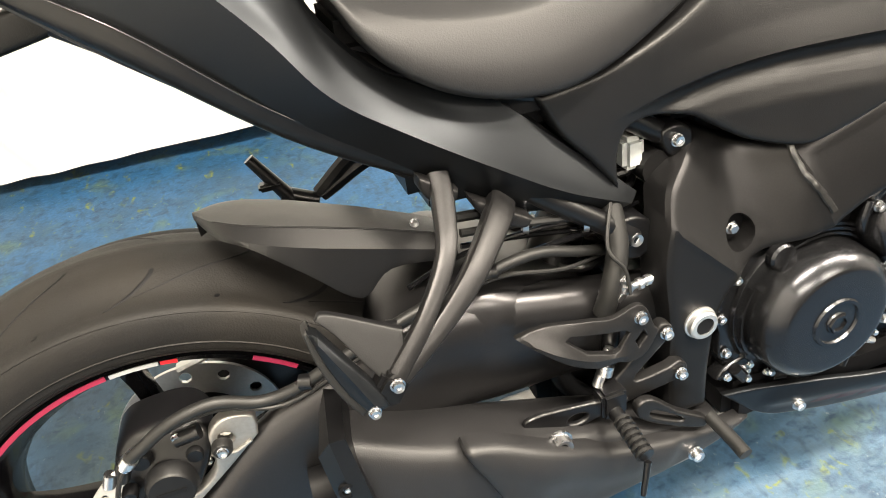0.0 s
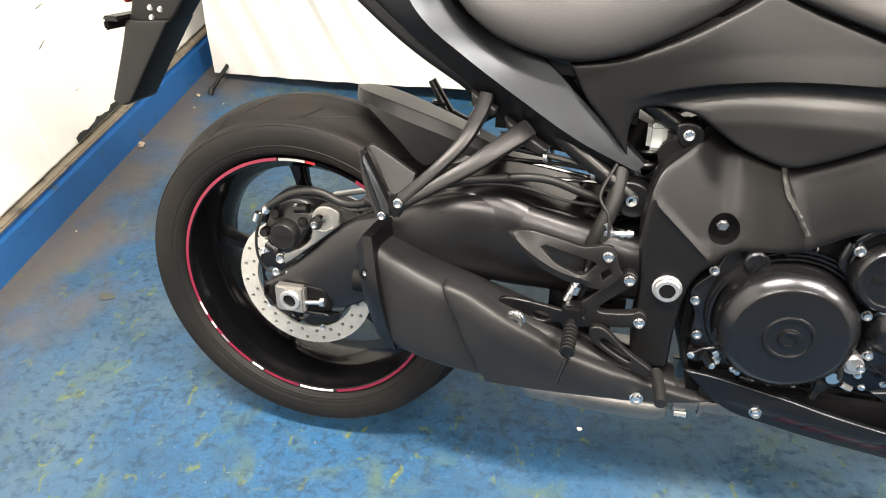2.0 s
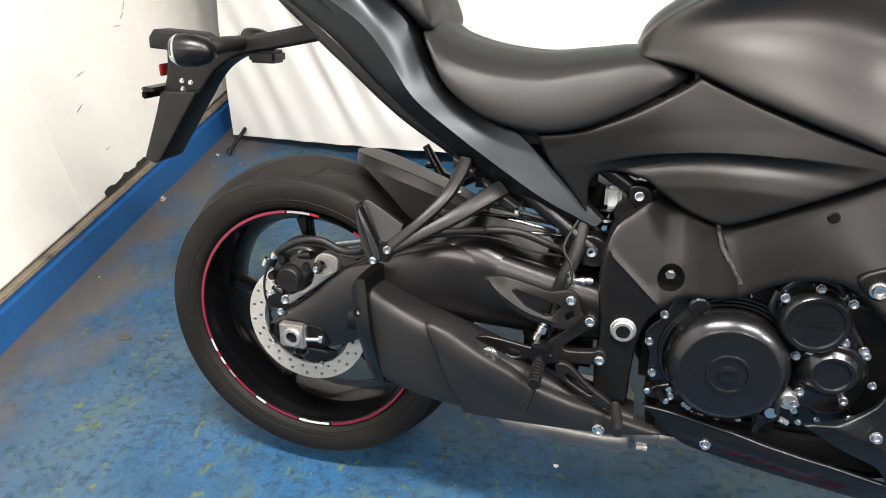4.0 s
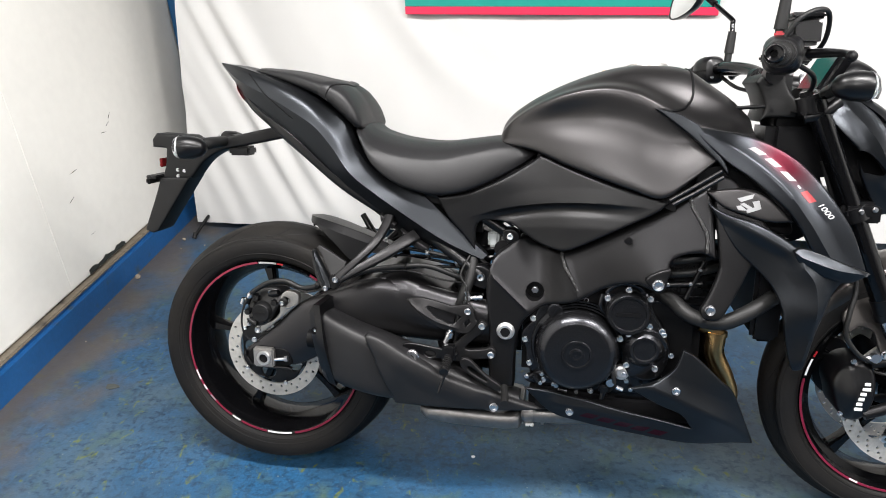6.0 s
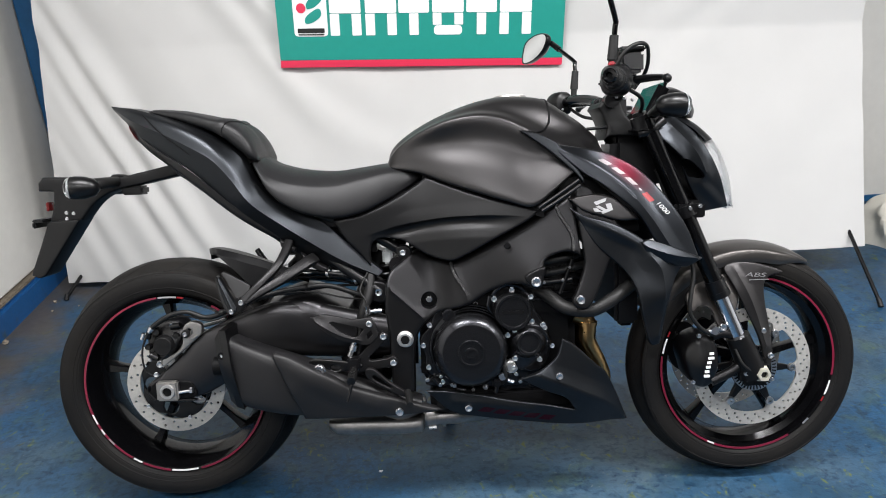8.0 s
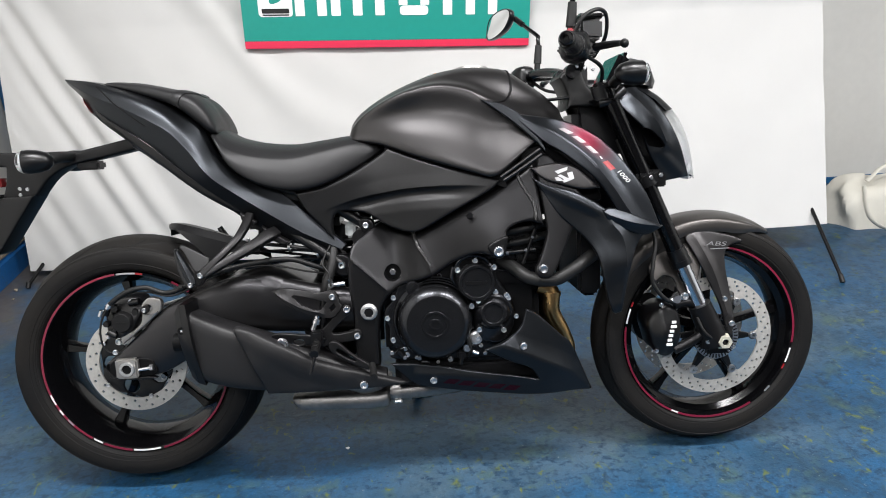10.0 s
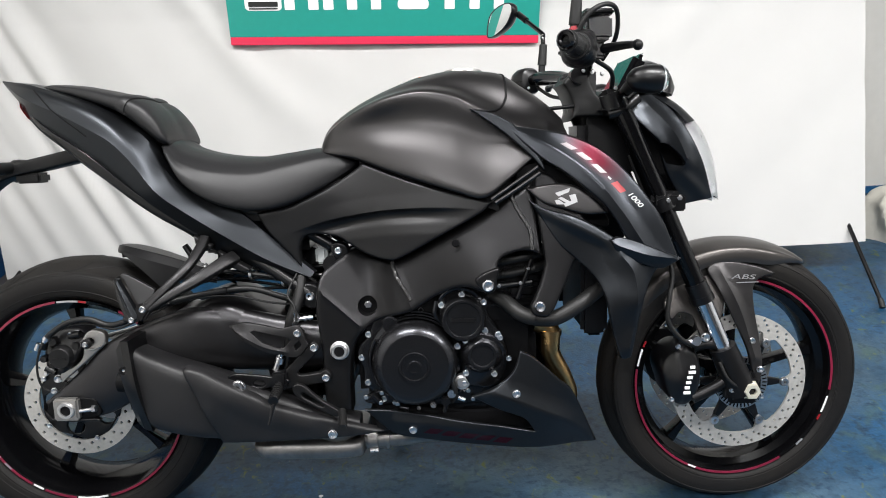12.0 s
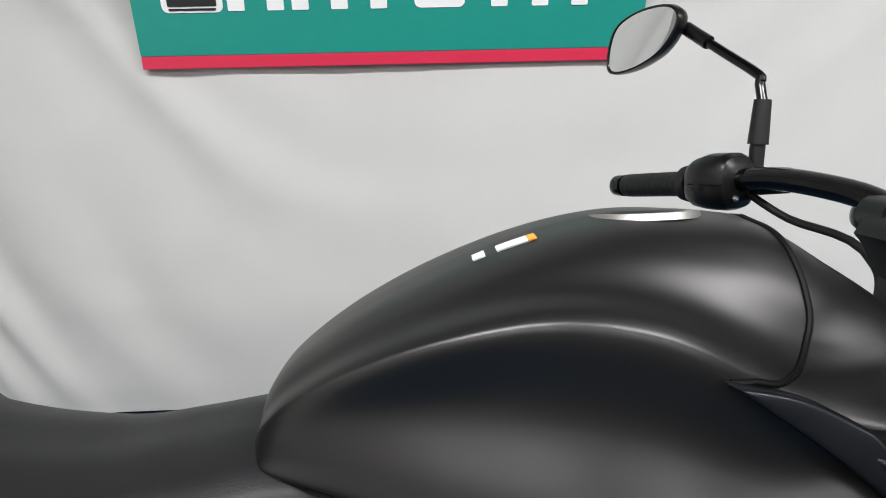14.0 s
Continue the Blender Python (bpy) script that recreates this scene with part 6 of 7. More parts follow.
part("coin_slot", moved(block(-0.015, 0.015, -0.018, -0.011, -0.0022, 0.0022, 0.001), pose(0.692, -0.132, 0.472, 0, -62, 0)), M_ENGINE, plug)
idler_plate = part("idler_plate", sheet([(0.838, 0.430), (0.862, 0.452), (0.905, 0.446), (0.930, 0.415), (0.932, 0.372), (0.912, 0.338), (0.878, 0.330), (0.850, 0.352), (0.838, 0.390)], field([(0.84, 0.40, -0.150), (0.885, 0.40, -0.163), (0.93, 0.39, -0.148), (0.89, 0.34, -0.152)]), 0.02, 0.006, 0.007), M_ENGINE, eng, "shield-shaped black cover", 30)
for x, z in ((0.846, 0.436), (0.918, 0.440), (0.935, 0.395), (0.918, 0.335), (0.842, 0.345)):
    bolt(x, -0.160, z, 0.0145, idler_plate)
part("case_web", join(sweep([(0.795, -0.140, 0.500), (0.802, -0.150, 0.530), (0.828, -0.152, 0.546), (0.858, -0.150, 0.540), (0.874, -0.142, 0.522)], 0.0065, 10), sweep([(0.800, -0.142, 0.470), (0.786, -0.150, 0.492), (0.790, -0.150, 0.520)], 0.0055, 10)), M_ENGINE, eng)
drain = part("oil_line", sweep([(0.815, -0.140, 0.300), (0.822, -0.150, 0.318), (0.818, -0.152, 0.345), (0.806, -0.146, 0.365)], 0.0055, 10), M_HOSE, eng)
part("banjo_union", join(rod((0.815, -0.156, 0.322), (0.815, -0.148, 0.322), 0.009, seg=12), rod((0.828, -0.150, 0.312), (0.842, -0.150, 0.306), 0.0045, seg=8)), M_BOLT, drain)
part("sensor_plug", join(block(0.792, 0.812, -0.158, -0.140, 0.296, 0.316, 0.004), rod((0.802, -0.150, 0.296), (0.798, -0.150, 0.282), 0.005)), M_SMOOTH, eng)
part("hose_clip", revolve([(0.0155, -0.004), (0.0178, -0.004), (0.0178, 0.004), (0.0155, 0.004)], 20, close=True), M_SMOOTH, eng, at=pose(0.990, -0.182, 0.486, 0, 0, 80))
for x, z in ((0.668, 0.322), (0.694, 0.300), (0.745, 0.286), (0.776, 0.290), (0.860, 0.302), (0.884, 0.312)):
    bolt(x, -0.138, z, 0.0125, eng, True)
for x0, z0, x1, z1 in ((0.650, 0.318, 0.664, 0.300), (0.704, 0.288, 0.724, 0.284)):
    part("case_lug", rod((x0, -0.132, z0), (x1, -0.132, z1), 0.008, seg=10), M_ENGINE, eng)
part("lower_case", sheet([(0.63, 0.30), (0.70, 0.285), (0.80, 0.275), (0.90, 0.27), (0.93, 0.33), (0.86, 0.35), (0.78, 0.32), (0.68, 0.33)], -0.125, 0.02, 0.005, 0.012), M_ENGINE, eng)
for x, z in ((0.635, 0.315), (0.665, 0.302), (0.70, 0.298), (0.85, 0.322), (0.80, 0.298)):
    bolt(x, -0.14, z, 0.014, eng, True)
# header pipes and radiator
for i, yy in enumerate((-0.105, -0.04, 0.04, 0.105)):
    hp = part("header_pipe", sweep([(1.0, yy, 0.455), (1.028, yy * 1.05, 0.440), (1.030, yy * 1.05, 0.39), (1.055, yy, 0.335), (1.068, yy * 0.9, 0.285), (1.04, yy * 0.7, 0.235), (0.95, yy * 0.4, 0.215)], 0.020, 16, 6), M_HEADER, bike, "gold-tinted exhaust header pipe")
    part("collar", revolve([(0.020, -0.005), (0.0235, -0.005), (0.0235, 0.005), (0.020, 0.005)], 20, close=True), M_HEADER, hp, at=pose(1.029, yy * 1.05, 0.435, 90, 0, 0))
rad = part("radiator", block(1.10, 1.135, -0.135, 0.135, 0.43, 0.66, 0.006), M_CORE_SHADE, bike, "black radiator behind the front wheel")
for i in range(26):
    part("core_fin", block(1.134, 1.138, -0.128, 0.128, 0.435 + 0.0085 * i, 0.4382 + 0.0085 * i, 0), M_SMOOTH, rad)
for sg in (-1, 1):
    part("side_tank", block(1.085, 1.14, sg * 0.145 - 0.01, sg * 0.145 + 0.01, 0.44, 0.66, 0.008), M_SMOOTH, rad)
part("coolant_hose", sweep([(1.12, -0.16, 0.535), (1.07, -0.185, 0.508), (1.02, -0.19, 0.485), (0.965, -0.175, 0.490), (0.925, -0.14, 0.515), (0.88, -0.10, 0.53)], 0.0155, 14), M_HOSE, bike, "ribbed black coolant hose")
part("coil_pack", join(block(0.925, 0.985, -0.135, -0.09, 0.535, 0.60, 0.006), block(0.94, 0.99, -0.145, -0.10, 0.525, 0.545, 0.005)), M_SMOOTH, bike)
# ribbed ducts and stays inside the frame's opening
for z0 in (0.566, 0.594):
    duct = part("air_duct", sweep([(0.885, -0.12, z0 - 0.006), (0.93, -0.142, z0 + 0.002), (0.985, -0.142, z0 + 0.012), (1.03, -0.12, z0 + 0.02)], 0.0095, 12), M_HOSE, bike, "ribbed black duct")
    for i in range(9):
        part("rib", revolve([(0.009, -0.0015), (0.0108, -0.0015), (0.0108, 0.0015), (0.009, 0.0015)], 14, close=True), M_HOSE, duct, at=pose(0.918 + 0.009 * i, -0.1415, z0 + 0.001 + 0.0016 * i, 0, 0, 90))
part("stay", join(rod((0.905, -0.150, 0.545), (0.985, -0.150, 0.552), 0.0055), rod((0.955, -0.153, 0.520), (0.985, -0.153, 0.600), 0.005)), M_SMOOTH, bike)
for x, z in ((0.918, 0.548), (0.962, 0.552), (0.978, 0.582)):
    bolt(x, -0.158, z, 0.011, bike, True)

# ---- belly pan ----
BP = field([(0.64, 0.28, -0.140), (0.73, 0.25, -0.152), (0.89, 0.21, -0.158), (0.95, 0.33, -0.180), (0.97, 0.40, -0.170), (1.12, 0.208, -0.108), (1.06, 0.31, -0.150), (0.86, 0.265, -0.170), (1.0, 0.24, -0.168)])
belly_r = sheet([(0.630, 0.288, None), (0.685, 0.288), (0.760, 0.280), (0.815, 0.270), (0.870, 0.261), (0.930, 0.252), (0.985, 0.240, None), (0.962, 0.272), (0.914, 0.292), (0.856, 0.322, None), (0.905, 0.343), (0.942, 0.373), (0.957, 0.414, None), (0.985, 0.398), (1.040, 0.345), (1.072, 0.310), (1.128, 0.186, None), (1.0, 0.197), (0.880, 0.207), (0.76, 0.222), (0.690, 0.236)],
                BP, 0.008, 0.003, 0.008, (), [([(0.70, 0.262), (0.80, 0.254), (0.88, 0.240)], 0.005, 0.02), ([(0.900, 0.330), (0.97, 0.30), (1.06, 0.25), (1.12, 0.195)], 0.010, -0.035)])
belly_ob, _ = both_sides("belly_pan", belly_r, M_PAINT_BLUE, bike, "blue-black belly pan under the engine", 45)
part("belly_floor", net([[(0.66, -0.12, 0.238), (0.66, 0, 0.232)], [(0.80, -0.132, 0.218), (0.80, 0, 0.205)], [(0.95, -0.12, 0.206), (0.95, 0, 0.195)], [(1.10, -0.07, 0.212), (1.10, 0, 0.205)]], 4, 4, True), M_SMOOTH, belly_ob)
part("sump", block(0.64, 1.02, -0.140, 0.140, 0.228, 0.290, 0.015), M_CORE_SHADE, eng)
bolt(0.946, -0.192, 0.330, 0.021, belly_ob)
bolt(0.732, -0.160, 0.247, 0.021, belly_ob)
# ---- radiator shrouds ----
SHR = field([(0.93, 0.865, -0.150), (0.99, 0.80, -0.185), (1.06, 0.84, -0.160), (1.12, 0.81, -0.170), (1.10, 0.73, -0.205), (1.19, 0.745, -0.180), (1.235, 0.67, -0.185), (1.272, 0.595, -0.175)])
upper_shroud = sheet([(0.930, 0.869, None), (0.995, 0.860), (1.060, 0.846), (1.118, 0.818), (1.160, 0.782), (1.200, 0.735), (1.240, 0.675), (1.274, 0.600, None), (1.235, 0.592), (1.196, 0.605), (1.165, 0.640), (1.140, 0.682), (1.118, 0.712), (1.085, 0.742), (1.045, 0.775), (1.010, 0.798), (0.975, 0.828)],
                     SHR, 0.012, 0.004, 0.0062, (), [([(0.95, 0.858), (1.03, 0.818), (1.10, 0.762), (1.15, 0.70), (1.19, 0.64), (1.22, 0.60)], 0.008, -0.024)])
shroud_ob, _ = both_sides("shroud", upper_shroud, M_SHROUD, bike, "blue-black radiator shroud with red fade and pale print", 42)
LOW = field([(1.210, 0.555, -0.199), (1.196, 0.49, -0.203), (0.985, 0.70, -0.175), (1.04, 0.62, -0.192), (1.06, 0.68, -0.196), (1.10, 0.56, -0.205), (1.15, 0.41, -0.216), (1.17, 0.52, -0.222), (1.19, 0.60, -0.207), (1.26, 0.60, -0.180), (1.12, 0.64, -0.20)])
lower_shroud = sheet([(0.978, 0.722, None), (1.010, 0.704), (1.060, 0.690), (1.105, 0.668), (1.148, 0.640), (1.20, 0.610), (1.270, 0.600, None), (1.250, 0.586), (1.225, 0.575), (1.205, 0.540), (1.192, 0.500), (1.172, 0.406, None), (1.150, 0.408), (1.132, 0.47), (1.120, 0.53), (1.100, 0.570), (1.065, 0.606), (1.030, 0.640)],
                     LOW, 0.012, 0.004, 0.0062, (), [([(0.985, 0.712), (1.05, 0.678), (1.10, 0.652), (1.14, 0.630)], 0.007, 0.020), ([(1.150, 0.612), (1.174, 0.575), (1.179, 0.508), (1.165, 0.425)], 0.010, -0.030)])
low_ob, _ = both_sides("lower_shroud", lower_shroud, M_PAINT_BLUE, bike, "blue-black lower shroud with air fin", 42)
fin_f = field([(1.14, 0.63, -0.209), (1.20, 0.62, -0.213), (1.20, 0.595, -0.213), (1.265, 0.60, -0.198)])
both_sides("air_fin", sheet([(1.130, 0.642, None), (1.151, 0.646), (1.204, 0.628), (1.272, 0.600, None), (1.235, 0.582), (1.194, 0.592), (1.146, 0.614)], fin_f, 0.012, 0.003, 0.006, (), [([(1.136, 0.634), (1.20, 0.612), (1.264, 0.600)], 0.009, -0.016)]), M_PAINT_BLUE, low_ob, "pointed air fin with a ridge", 35)
emb_f = field([(0.98, 0.74, -0.172), (1.05, 0.745, -0.180), (1.13, 0.69, -0.190), (1.03, 0.705, -0.186)])
emb_panel = sheet([(0.972, 0.744, None), (1.030, 0.752), (1.070, 0.746), (1.105, 0.722), (1.132, 0.692, None), (1.09, 0.690), (1.045, 0.702), (1.005, 0.716)], emb_f, 0.010, 0.005, 0.008)
emb_ob, _ = both_sides("emblem_panel", emb_panel, M_PAINT, bike, "black inset panel with a silver emblem shape")
for pts in ([(1.028, 0.730), (1.050, 0.737), (1.048, 0.731), (1.033, 0.725)], [(1.048, 0.726), (1.057, 0.728), (1.060, 0.716), (1.042, 0.709), (1.040, 0.714), (1.051, 0.718)], [(1.032, 0.722), (1.037, 0.724), (1.049, 0.717), (1.045, 0.714)], [(1.027, 0.719), (1.033, 0.720), (1.042, 0.713), (1.030, 0.713)]):
    flat_bar([(1.050 + 1.35 * (x - 1.044), 0.7255 + 1.3 * (z - 0.7235), None) for x, z in pts], emb_f, M_SILVER, emb_ob, "emblem", "plain silver emblem shape")
inner = sheet([(1.02, 0.79), (1.10, 0.73), (1.14, 0.68), (1.13, 0.66), (1.05, 0.69), (0.97, 0.73), (0.96, 0.78)], -0.150, 0.01, 0.003, 0.015)
both_sides("shroud_inner", inner, M_CORE_SHADE, bike)
bolt(1.150, -0.165, 0.690, 0.014, shroud_ob)
# the printed flash, laid on the panel
shroud_skin = skin(shroud_ob)


def decal(corners, tree, mat, parent, name, label="", lift=0.0007, n=5):
    """A thin printed mark of four corners in (x, z), laid on a panel that faces -y."""
    a, b, c, d = (np.array(q, float) for q in corners)
    V = []
    for k in (lift, 0.0):
        for i in range(n):
            for j in range(n):
                u, v = i / (n - 1), j / (n - 1)
                q = (a * (1 - u) + b * u) * (1 - v) + (d * (1 - u) + c * u) * v
                hit = tree.ray_cast(Vector((q[0], -0.6, q[1])), Vector((0, 1, 0)))[0]
                V.append((q[0], (hit.y if hit else -0.17) - k, q[1]))
    F = [(i * n + j, (i + 1) * n + j, (i + 1) * n + j + 1, i * n + j + 1) for i in range(n - 1) for j in range(n - 1)]
    return part(name, (V, F + [tuple(n * n + k for k in reversed(f)) for f in F]), mat, parent, label, 60)


def slanted(c, ang, w, h, skew=0.25):
    d = np.array([math.cos(radians(ang)), math.sin(radians(ang))])
    q = np.array([-d[1], d[0]]) * h / 2 + d * h * skew
    c = np.array(c)
    return [c - d * w / 2 - q, c + d * w / 2 - q, c + d * w / 2 + q, c - d * w / 2 + q]


belly_skin = skin(belly_ob)
for i in range(5):
    decal(slanted((0.775 + 0.036 * i, 0.243 - 0.0055 * i), -6, 0.028, 0.014, 0.5), belly_skin, M_FAINT, belly_ob, "print_bar", "", 0.0005)
for c, ang, w, h, mat in (((1.133, 0.7600), -46, 0.007, 0.003, M_SILVER), ((1.150, 0.7420), -48, 0.026, 0.0125, M_REDBRIGHT)):
    decal(slanted(c, ang, w, h), shroud_skin, mat, shroud_ob, "print_bar")
# three slanted plain marks
for c, ang in (((1.058, 0.8235), -32), ((1.086, 0.8030), -38), ((1.113, 0.7790), -44)):
    decal(slanted(c, ang, 0.0245, 0.0088, 0.6), shroud_skin, M_PALEPRINT, shroud_ob, "print_bar")
# ---- front end ----
front_wheel = wheel("front_wheel", "gloss black five-spoke front wheel with red pinstripe", Matrix.Translation(FC) @ pose(0, 0, 0, 0, 0, 2.5), 0.298, 0.061, ((0.15, 0.7, 0.8, 0.0), (0.4, 0.85, -0.5, 0.27)),
                    ((172, 300), (-10, 88)), ((160, 170, M_WHITE), (155, 158.5, M_REDBRIGHT), (336, 346, M_WHITE), (331, 334.5, M_REDBRIGHT), (243, 248, M_WHITE), (312, 317, M_SILVER)), 10, bike)
for yy, lab in ((-0.072, "drilled steel brake disc"), (0.067, "drilled steel brake disc")):
    part("brake_disc", disc_geo(0.120, 0.152, yy, 30, ((0.128, 0.0032), (0.137, 0.0032), (0.145, 0.0032)), 0.005, 6, -3), M_DISC, front_wheel, lab)
star = []
for a in np.linspace(0, 2 * math.pi, 144, endpoint=False):
    r = 0.056 + 0.044 * max(0, math.cos(6 * (a - radians(-3)))) ** 3
    star.append((r * math.cos(a), r * math.sin(a), None))
part("disc_carrier", sheet(star, -0.076, 0.008, 0.002, 0.010, [[(0.036 * math.cos(b) + 0.007 * math.cos(c), 0.036 * math.sin(b) + 0.007 * math.sin(c)) for c in np.linspace(0, 2 * math.pi, 8, endpoint=False)] for b in np.radians([27, 87, 147, 207, 267, 327])], steps=1), M_SMOOTH, front_wheel, "black six-arm disc carrier")
for k in range(6):
    a = radians(60 * k - 3)
    part("disc_button", revolve([(0.0035, -0.004), (0.0085, -0.004), (0.0105, -0.001), (0.0105, 0.003), (0.0035, 0.003)], 18, (0.101 * math.cos(a), -0.078, 0.101 * math.sin(a)), close=True), M_BOLT, front_wheel)
    bolt(0.052 * math.cos(a), -0.080, 0.052 * math.sin(a), 0.014, front_wheel)
part("sensor_ring", revolve([(0.044, -0.086), (0.058, -0.086), (0.058, -0.083), (0.044, -0.083)], 48, close=True), M_BOLT, front_wheel, "slotted wheel speed ring")
for k in range(40):
    a = 2 * math.pi * k / 40
    part("ring_slot", moved(block(0.046, 0.056, -0.0872, -0.0858, -0.0014, 0.0014, 0), pose(0, 0, 0, 0, math.degrees(a), 0)), M_CORE_SHADE, front_wheel)

RAKE = Vector((-0.262, 0, 0.600)).normalized()


def along(x, z, s):
    return Vector((x, 0, z)) + RAKE * s


FOOT = Vector((1.430, 0, 0.315))
fork = part("fork", join(*[moved(rod(FOOT + RAKE * 0.20, FOOT + RAKE * 0.66, 0.0205, seg=28), Matrix.Translation((0, s * 0.106, 0))) for s in (-1, 1)]), M_GLOSS, bike, "black upside-down front fork")
for s in (-1, 1):
    off = Matrix.Translation((0, s * 0.106, 0))
    part("fork_slider", moved(rod(FOOT + RAKE * 0.045, FOOT + RAKE * 0.22, 0.0182, seg=24), off), M_CHROME, fork, "polished chrome fork slider")
    part("dust_seal", moved(join(rod(FOOT + RAKE * 0.190, FOOT + RAKE * 0.205, 0.0248, seg=24), rod(FOOT + RAKE * 0.205, FOOT + RAKE * 0.235, 0.0238, 0.0228, 24)), off), M_SMOOTH, fork)
    part("fork_lug", join(moved(rod(FOOT + RAKE * -0.03, FOOT + RAKE * 0.080, 0.033, 0.028, 20), off), block(1.405, 1.480, s * 0.106 - 0.02, s * 0.106 + 0.02, 0.262, 0.330, 0.012),
                          sweep([(1.43, s * 0.106, 0.33), (1.39, s * 0.106, 0.30), (1.335, s * 0.108, 0.275)], 0.012, 10), sweep([(1.415, s * 0.106, 0.375), (1.37, s * 0.106, 0.395), (1.335, s * 0.106, 0.39)], 0.012, 10)), M_FRAME, fork, "black axle lug with caliper mounts", 50)
    clamp_c = FOOT + RAKE * 0.42
    part("clamp", moved(join(rod(clamp_c - RAKE * 0.014, clamp_c + RAKE * 0.014, 0.028, seg=16), block(clamp_c.x + 0.01, clamp_c.x + 0.045, -0.018, 0.018, clamp_c.z - 0.016, clamp_c.z + 0.016, 0.003)), off), M_SMOOTH, fork)
part("yoke", join(block(1.235, 1.30, -0.13, 0.13, 0.690, 0.725, 0.008), block(1.14, 1.20, -0.13, 0.13, 0.882, 0.906, 0.011), rod((1.20, 0, 0.70), (1.115, 0, 0.91), 0.03)), M_SMOOTH, fork, "black fork yokes")
for dx in (0.012, 0.036):
    bolt(1.255 + dx, -0.135, 0.705 + dx * 0.2, 0.014, fork, True)
axn = part("axle_nut", revolve([(0.009, -0.020), (0.0165, -0.020), (0.018, -0.016), (0.018, -0.006), (0.022, -0.005), (0.022, 0.0), (0.009, 0.0)], 6, (FC.x + 0.003, -0.122, FC.z), close=True), M_BRASS, fork, "bright axle nut")
part("axle_hole", revolve([(0, -0.012), (0.0092, -0.012), (0.0092, 0.0), (0, 0.0)], 16, (FC.x + 0.003, -0.122, FC.z)), M_CORE_SHADE, axn)
part("axle", rod((FC.x, -0.12, FC.z), (FC.x, 0.12, FC.z), 0.012), M_STEEL, fork)
bolt(1.477, -0.128, 0.281, 0.013, fork)
bolt(1.413, -0.128, 0.297, 0.014, fork)

calf = part("front_caliper", sheet([(1.268, 0.345), (1.285, 0.378), (1.318, 0.392), (1.345, 0.372), (1.350, 0.325), (1.340, 0.275), (1.315, 0.258), (1.288, 0.275), (1.275, 0.31)], field([(1.27, 0.36, -0.104), (1.27, 0.28, -0.104), (1.31, 0.32, -0.124), (1.345, 0.36, -0.114), (1.345, 0.28, -0.114)]), 0.08, 0.010, 0.008, (), [([(1.30, 0.375), (1.305, 0.32), (1.300, 0.27)], 0.006, 0.018)]), M_SMOOTH, bike, "black four-piston front brake caliper")
part("front_caliper", mirrored(sheet([(1.268, 0.345), (1.285, 0.378), (1.318, 0.392), (1.345, 0.372), (1.350, 0.325), (1.340, 0.275), (1.315, 0.258), (1.288, 0.275), (1.275, 0.31)], -0.115, 0.08, 0.010, 0.012)), M_SMOOTH, bike)
for i in range(6):
    z = 0.292 + 0.0112 * i
    part("print_bar", block(1.308 + 0.0026 * i, 1.3195 + 0.0026 * i + (0.004 if i in (0, 4) else 0), -0.1292, -0.1276, z, z + 0.0072, 0.0008), M_WHITE, calf, "white print bar")
bolt(1.290, -0.112, 0.275, 0.014, calf)
bolt(1.302, -0.112, 0.392, 0.014, calf)
part("front_brake_hose", sweep([(1.335, -0.115, 0.395), (1.30, -0.13, 0.415), (1.272, -0.13, 0.455), (1.275, -0.125, 0.50), (1.285, -0.11, 0.56), (1.255, -0.10, 0.65), (1.20, -0.09, 0.80)], 0.0052, 10), M_HOSE, bike, "black front brake hose")
part("banjo", join(rod((1.318, -0.118, 0.402), (1.338, -0.118, 0.408), 0.0075), revolve([(0, -0.006), (0.010, -0.006), (0.010, 0.006), (0, 0.006)], 14, (1.335, -0.122, 0.408))), M_BOLT, bike)
bolt(1.358, -0.118, 0.412, 0.024, bike)
part("wire", sweep([(1.43, -0.13, 0.30), (1.40, -0.135, 0.325), (1.385, -0.125, 0.36)], 0.0035, 8), M_HOSE, bike)

# front mudguard
def guard(a0, a1, n=22):
    S = []
    for i in range(n):
        t = i / (n - 1)
        a = radians(a0 + (a1 - a0) * t)
        r = 0.3035 + 0.008 * math.sin(math.pi * t)
        w = 0.070 * (1 - max(0, (0.28 - t) / 0.28) ** 2 * 0.8)
        drop = 0.045 * min(1, t / 0.25 + 0.15)
        S.append([(FC.x + (r - q) * math.cos(a), -w * k, FC.z + (r - q) * math.sin(a)) for k, q in ((0.97, drop), (1.0, drop * 0.7), (0.95, drop * 0.35), (0.75, 0.008), (0.4, 0.0), (0, -0.004))])
    return net(S, 1, 5, True)


mud = part("front_mudguard", guard(56, 150), M_FENDER, bike, "dark metallic grey front mudguard", 60)
leg_f = field([(1.40, 0.54, -0.076), (1.47, 0.55, -0.071), (1.56, 0.54, -0.064), (1.47, 0.42, -0.095), (1.50, 0.32, -0.112), (1.40, 0.5, -0.09)])
leg_r = sheet([(1.375, 0.552), (1.41, 0.566), (1.47, 0.558), (1.525, 0.537), (1.490, 0.527), (1.474, 0.508), (1.474, 0.465), (1.483, 0.40), (1.486, 0.345), (1.476, 0.306), (1.463, 0.330), (1.450, 0.385), (1.416, 0.463), (1.390, 0.518)], leg_f, 0.006, 0.004, 0.008, (), [([(1.40, 0.55), (1.44, 0.46), (1.468, 0.36)], 0.006, -0.018)])
leg_ob, _ = both_sides("guard_leg", leg_r, M_PAINT, mud, "matte black mudguard bracket")
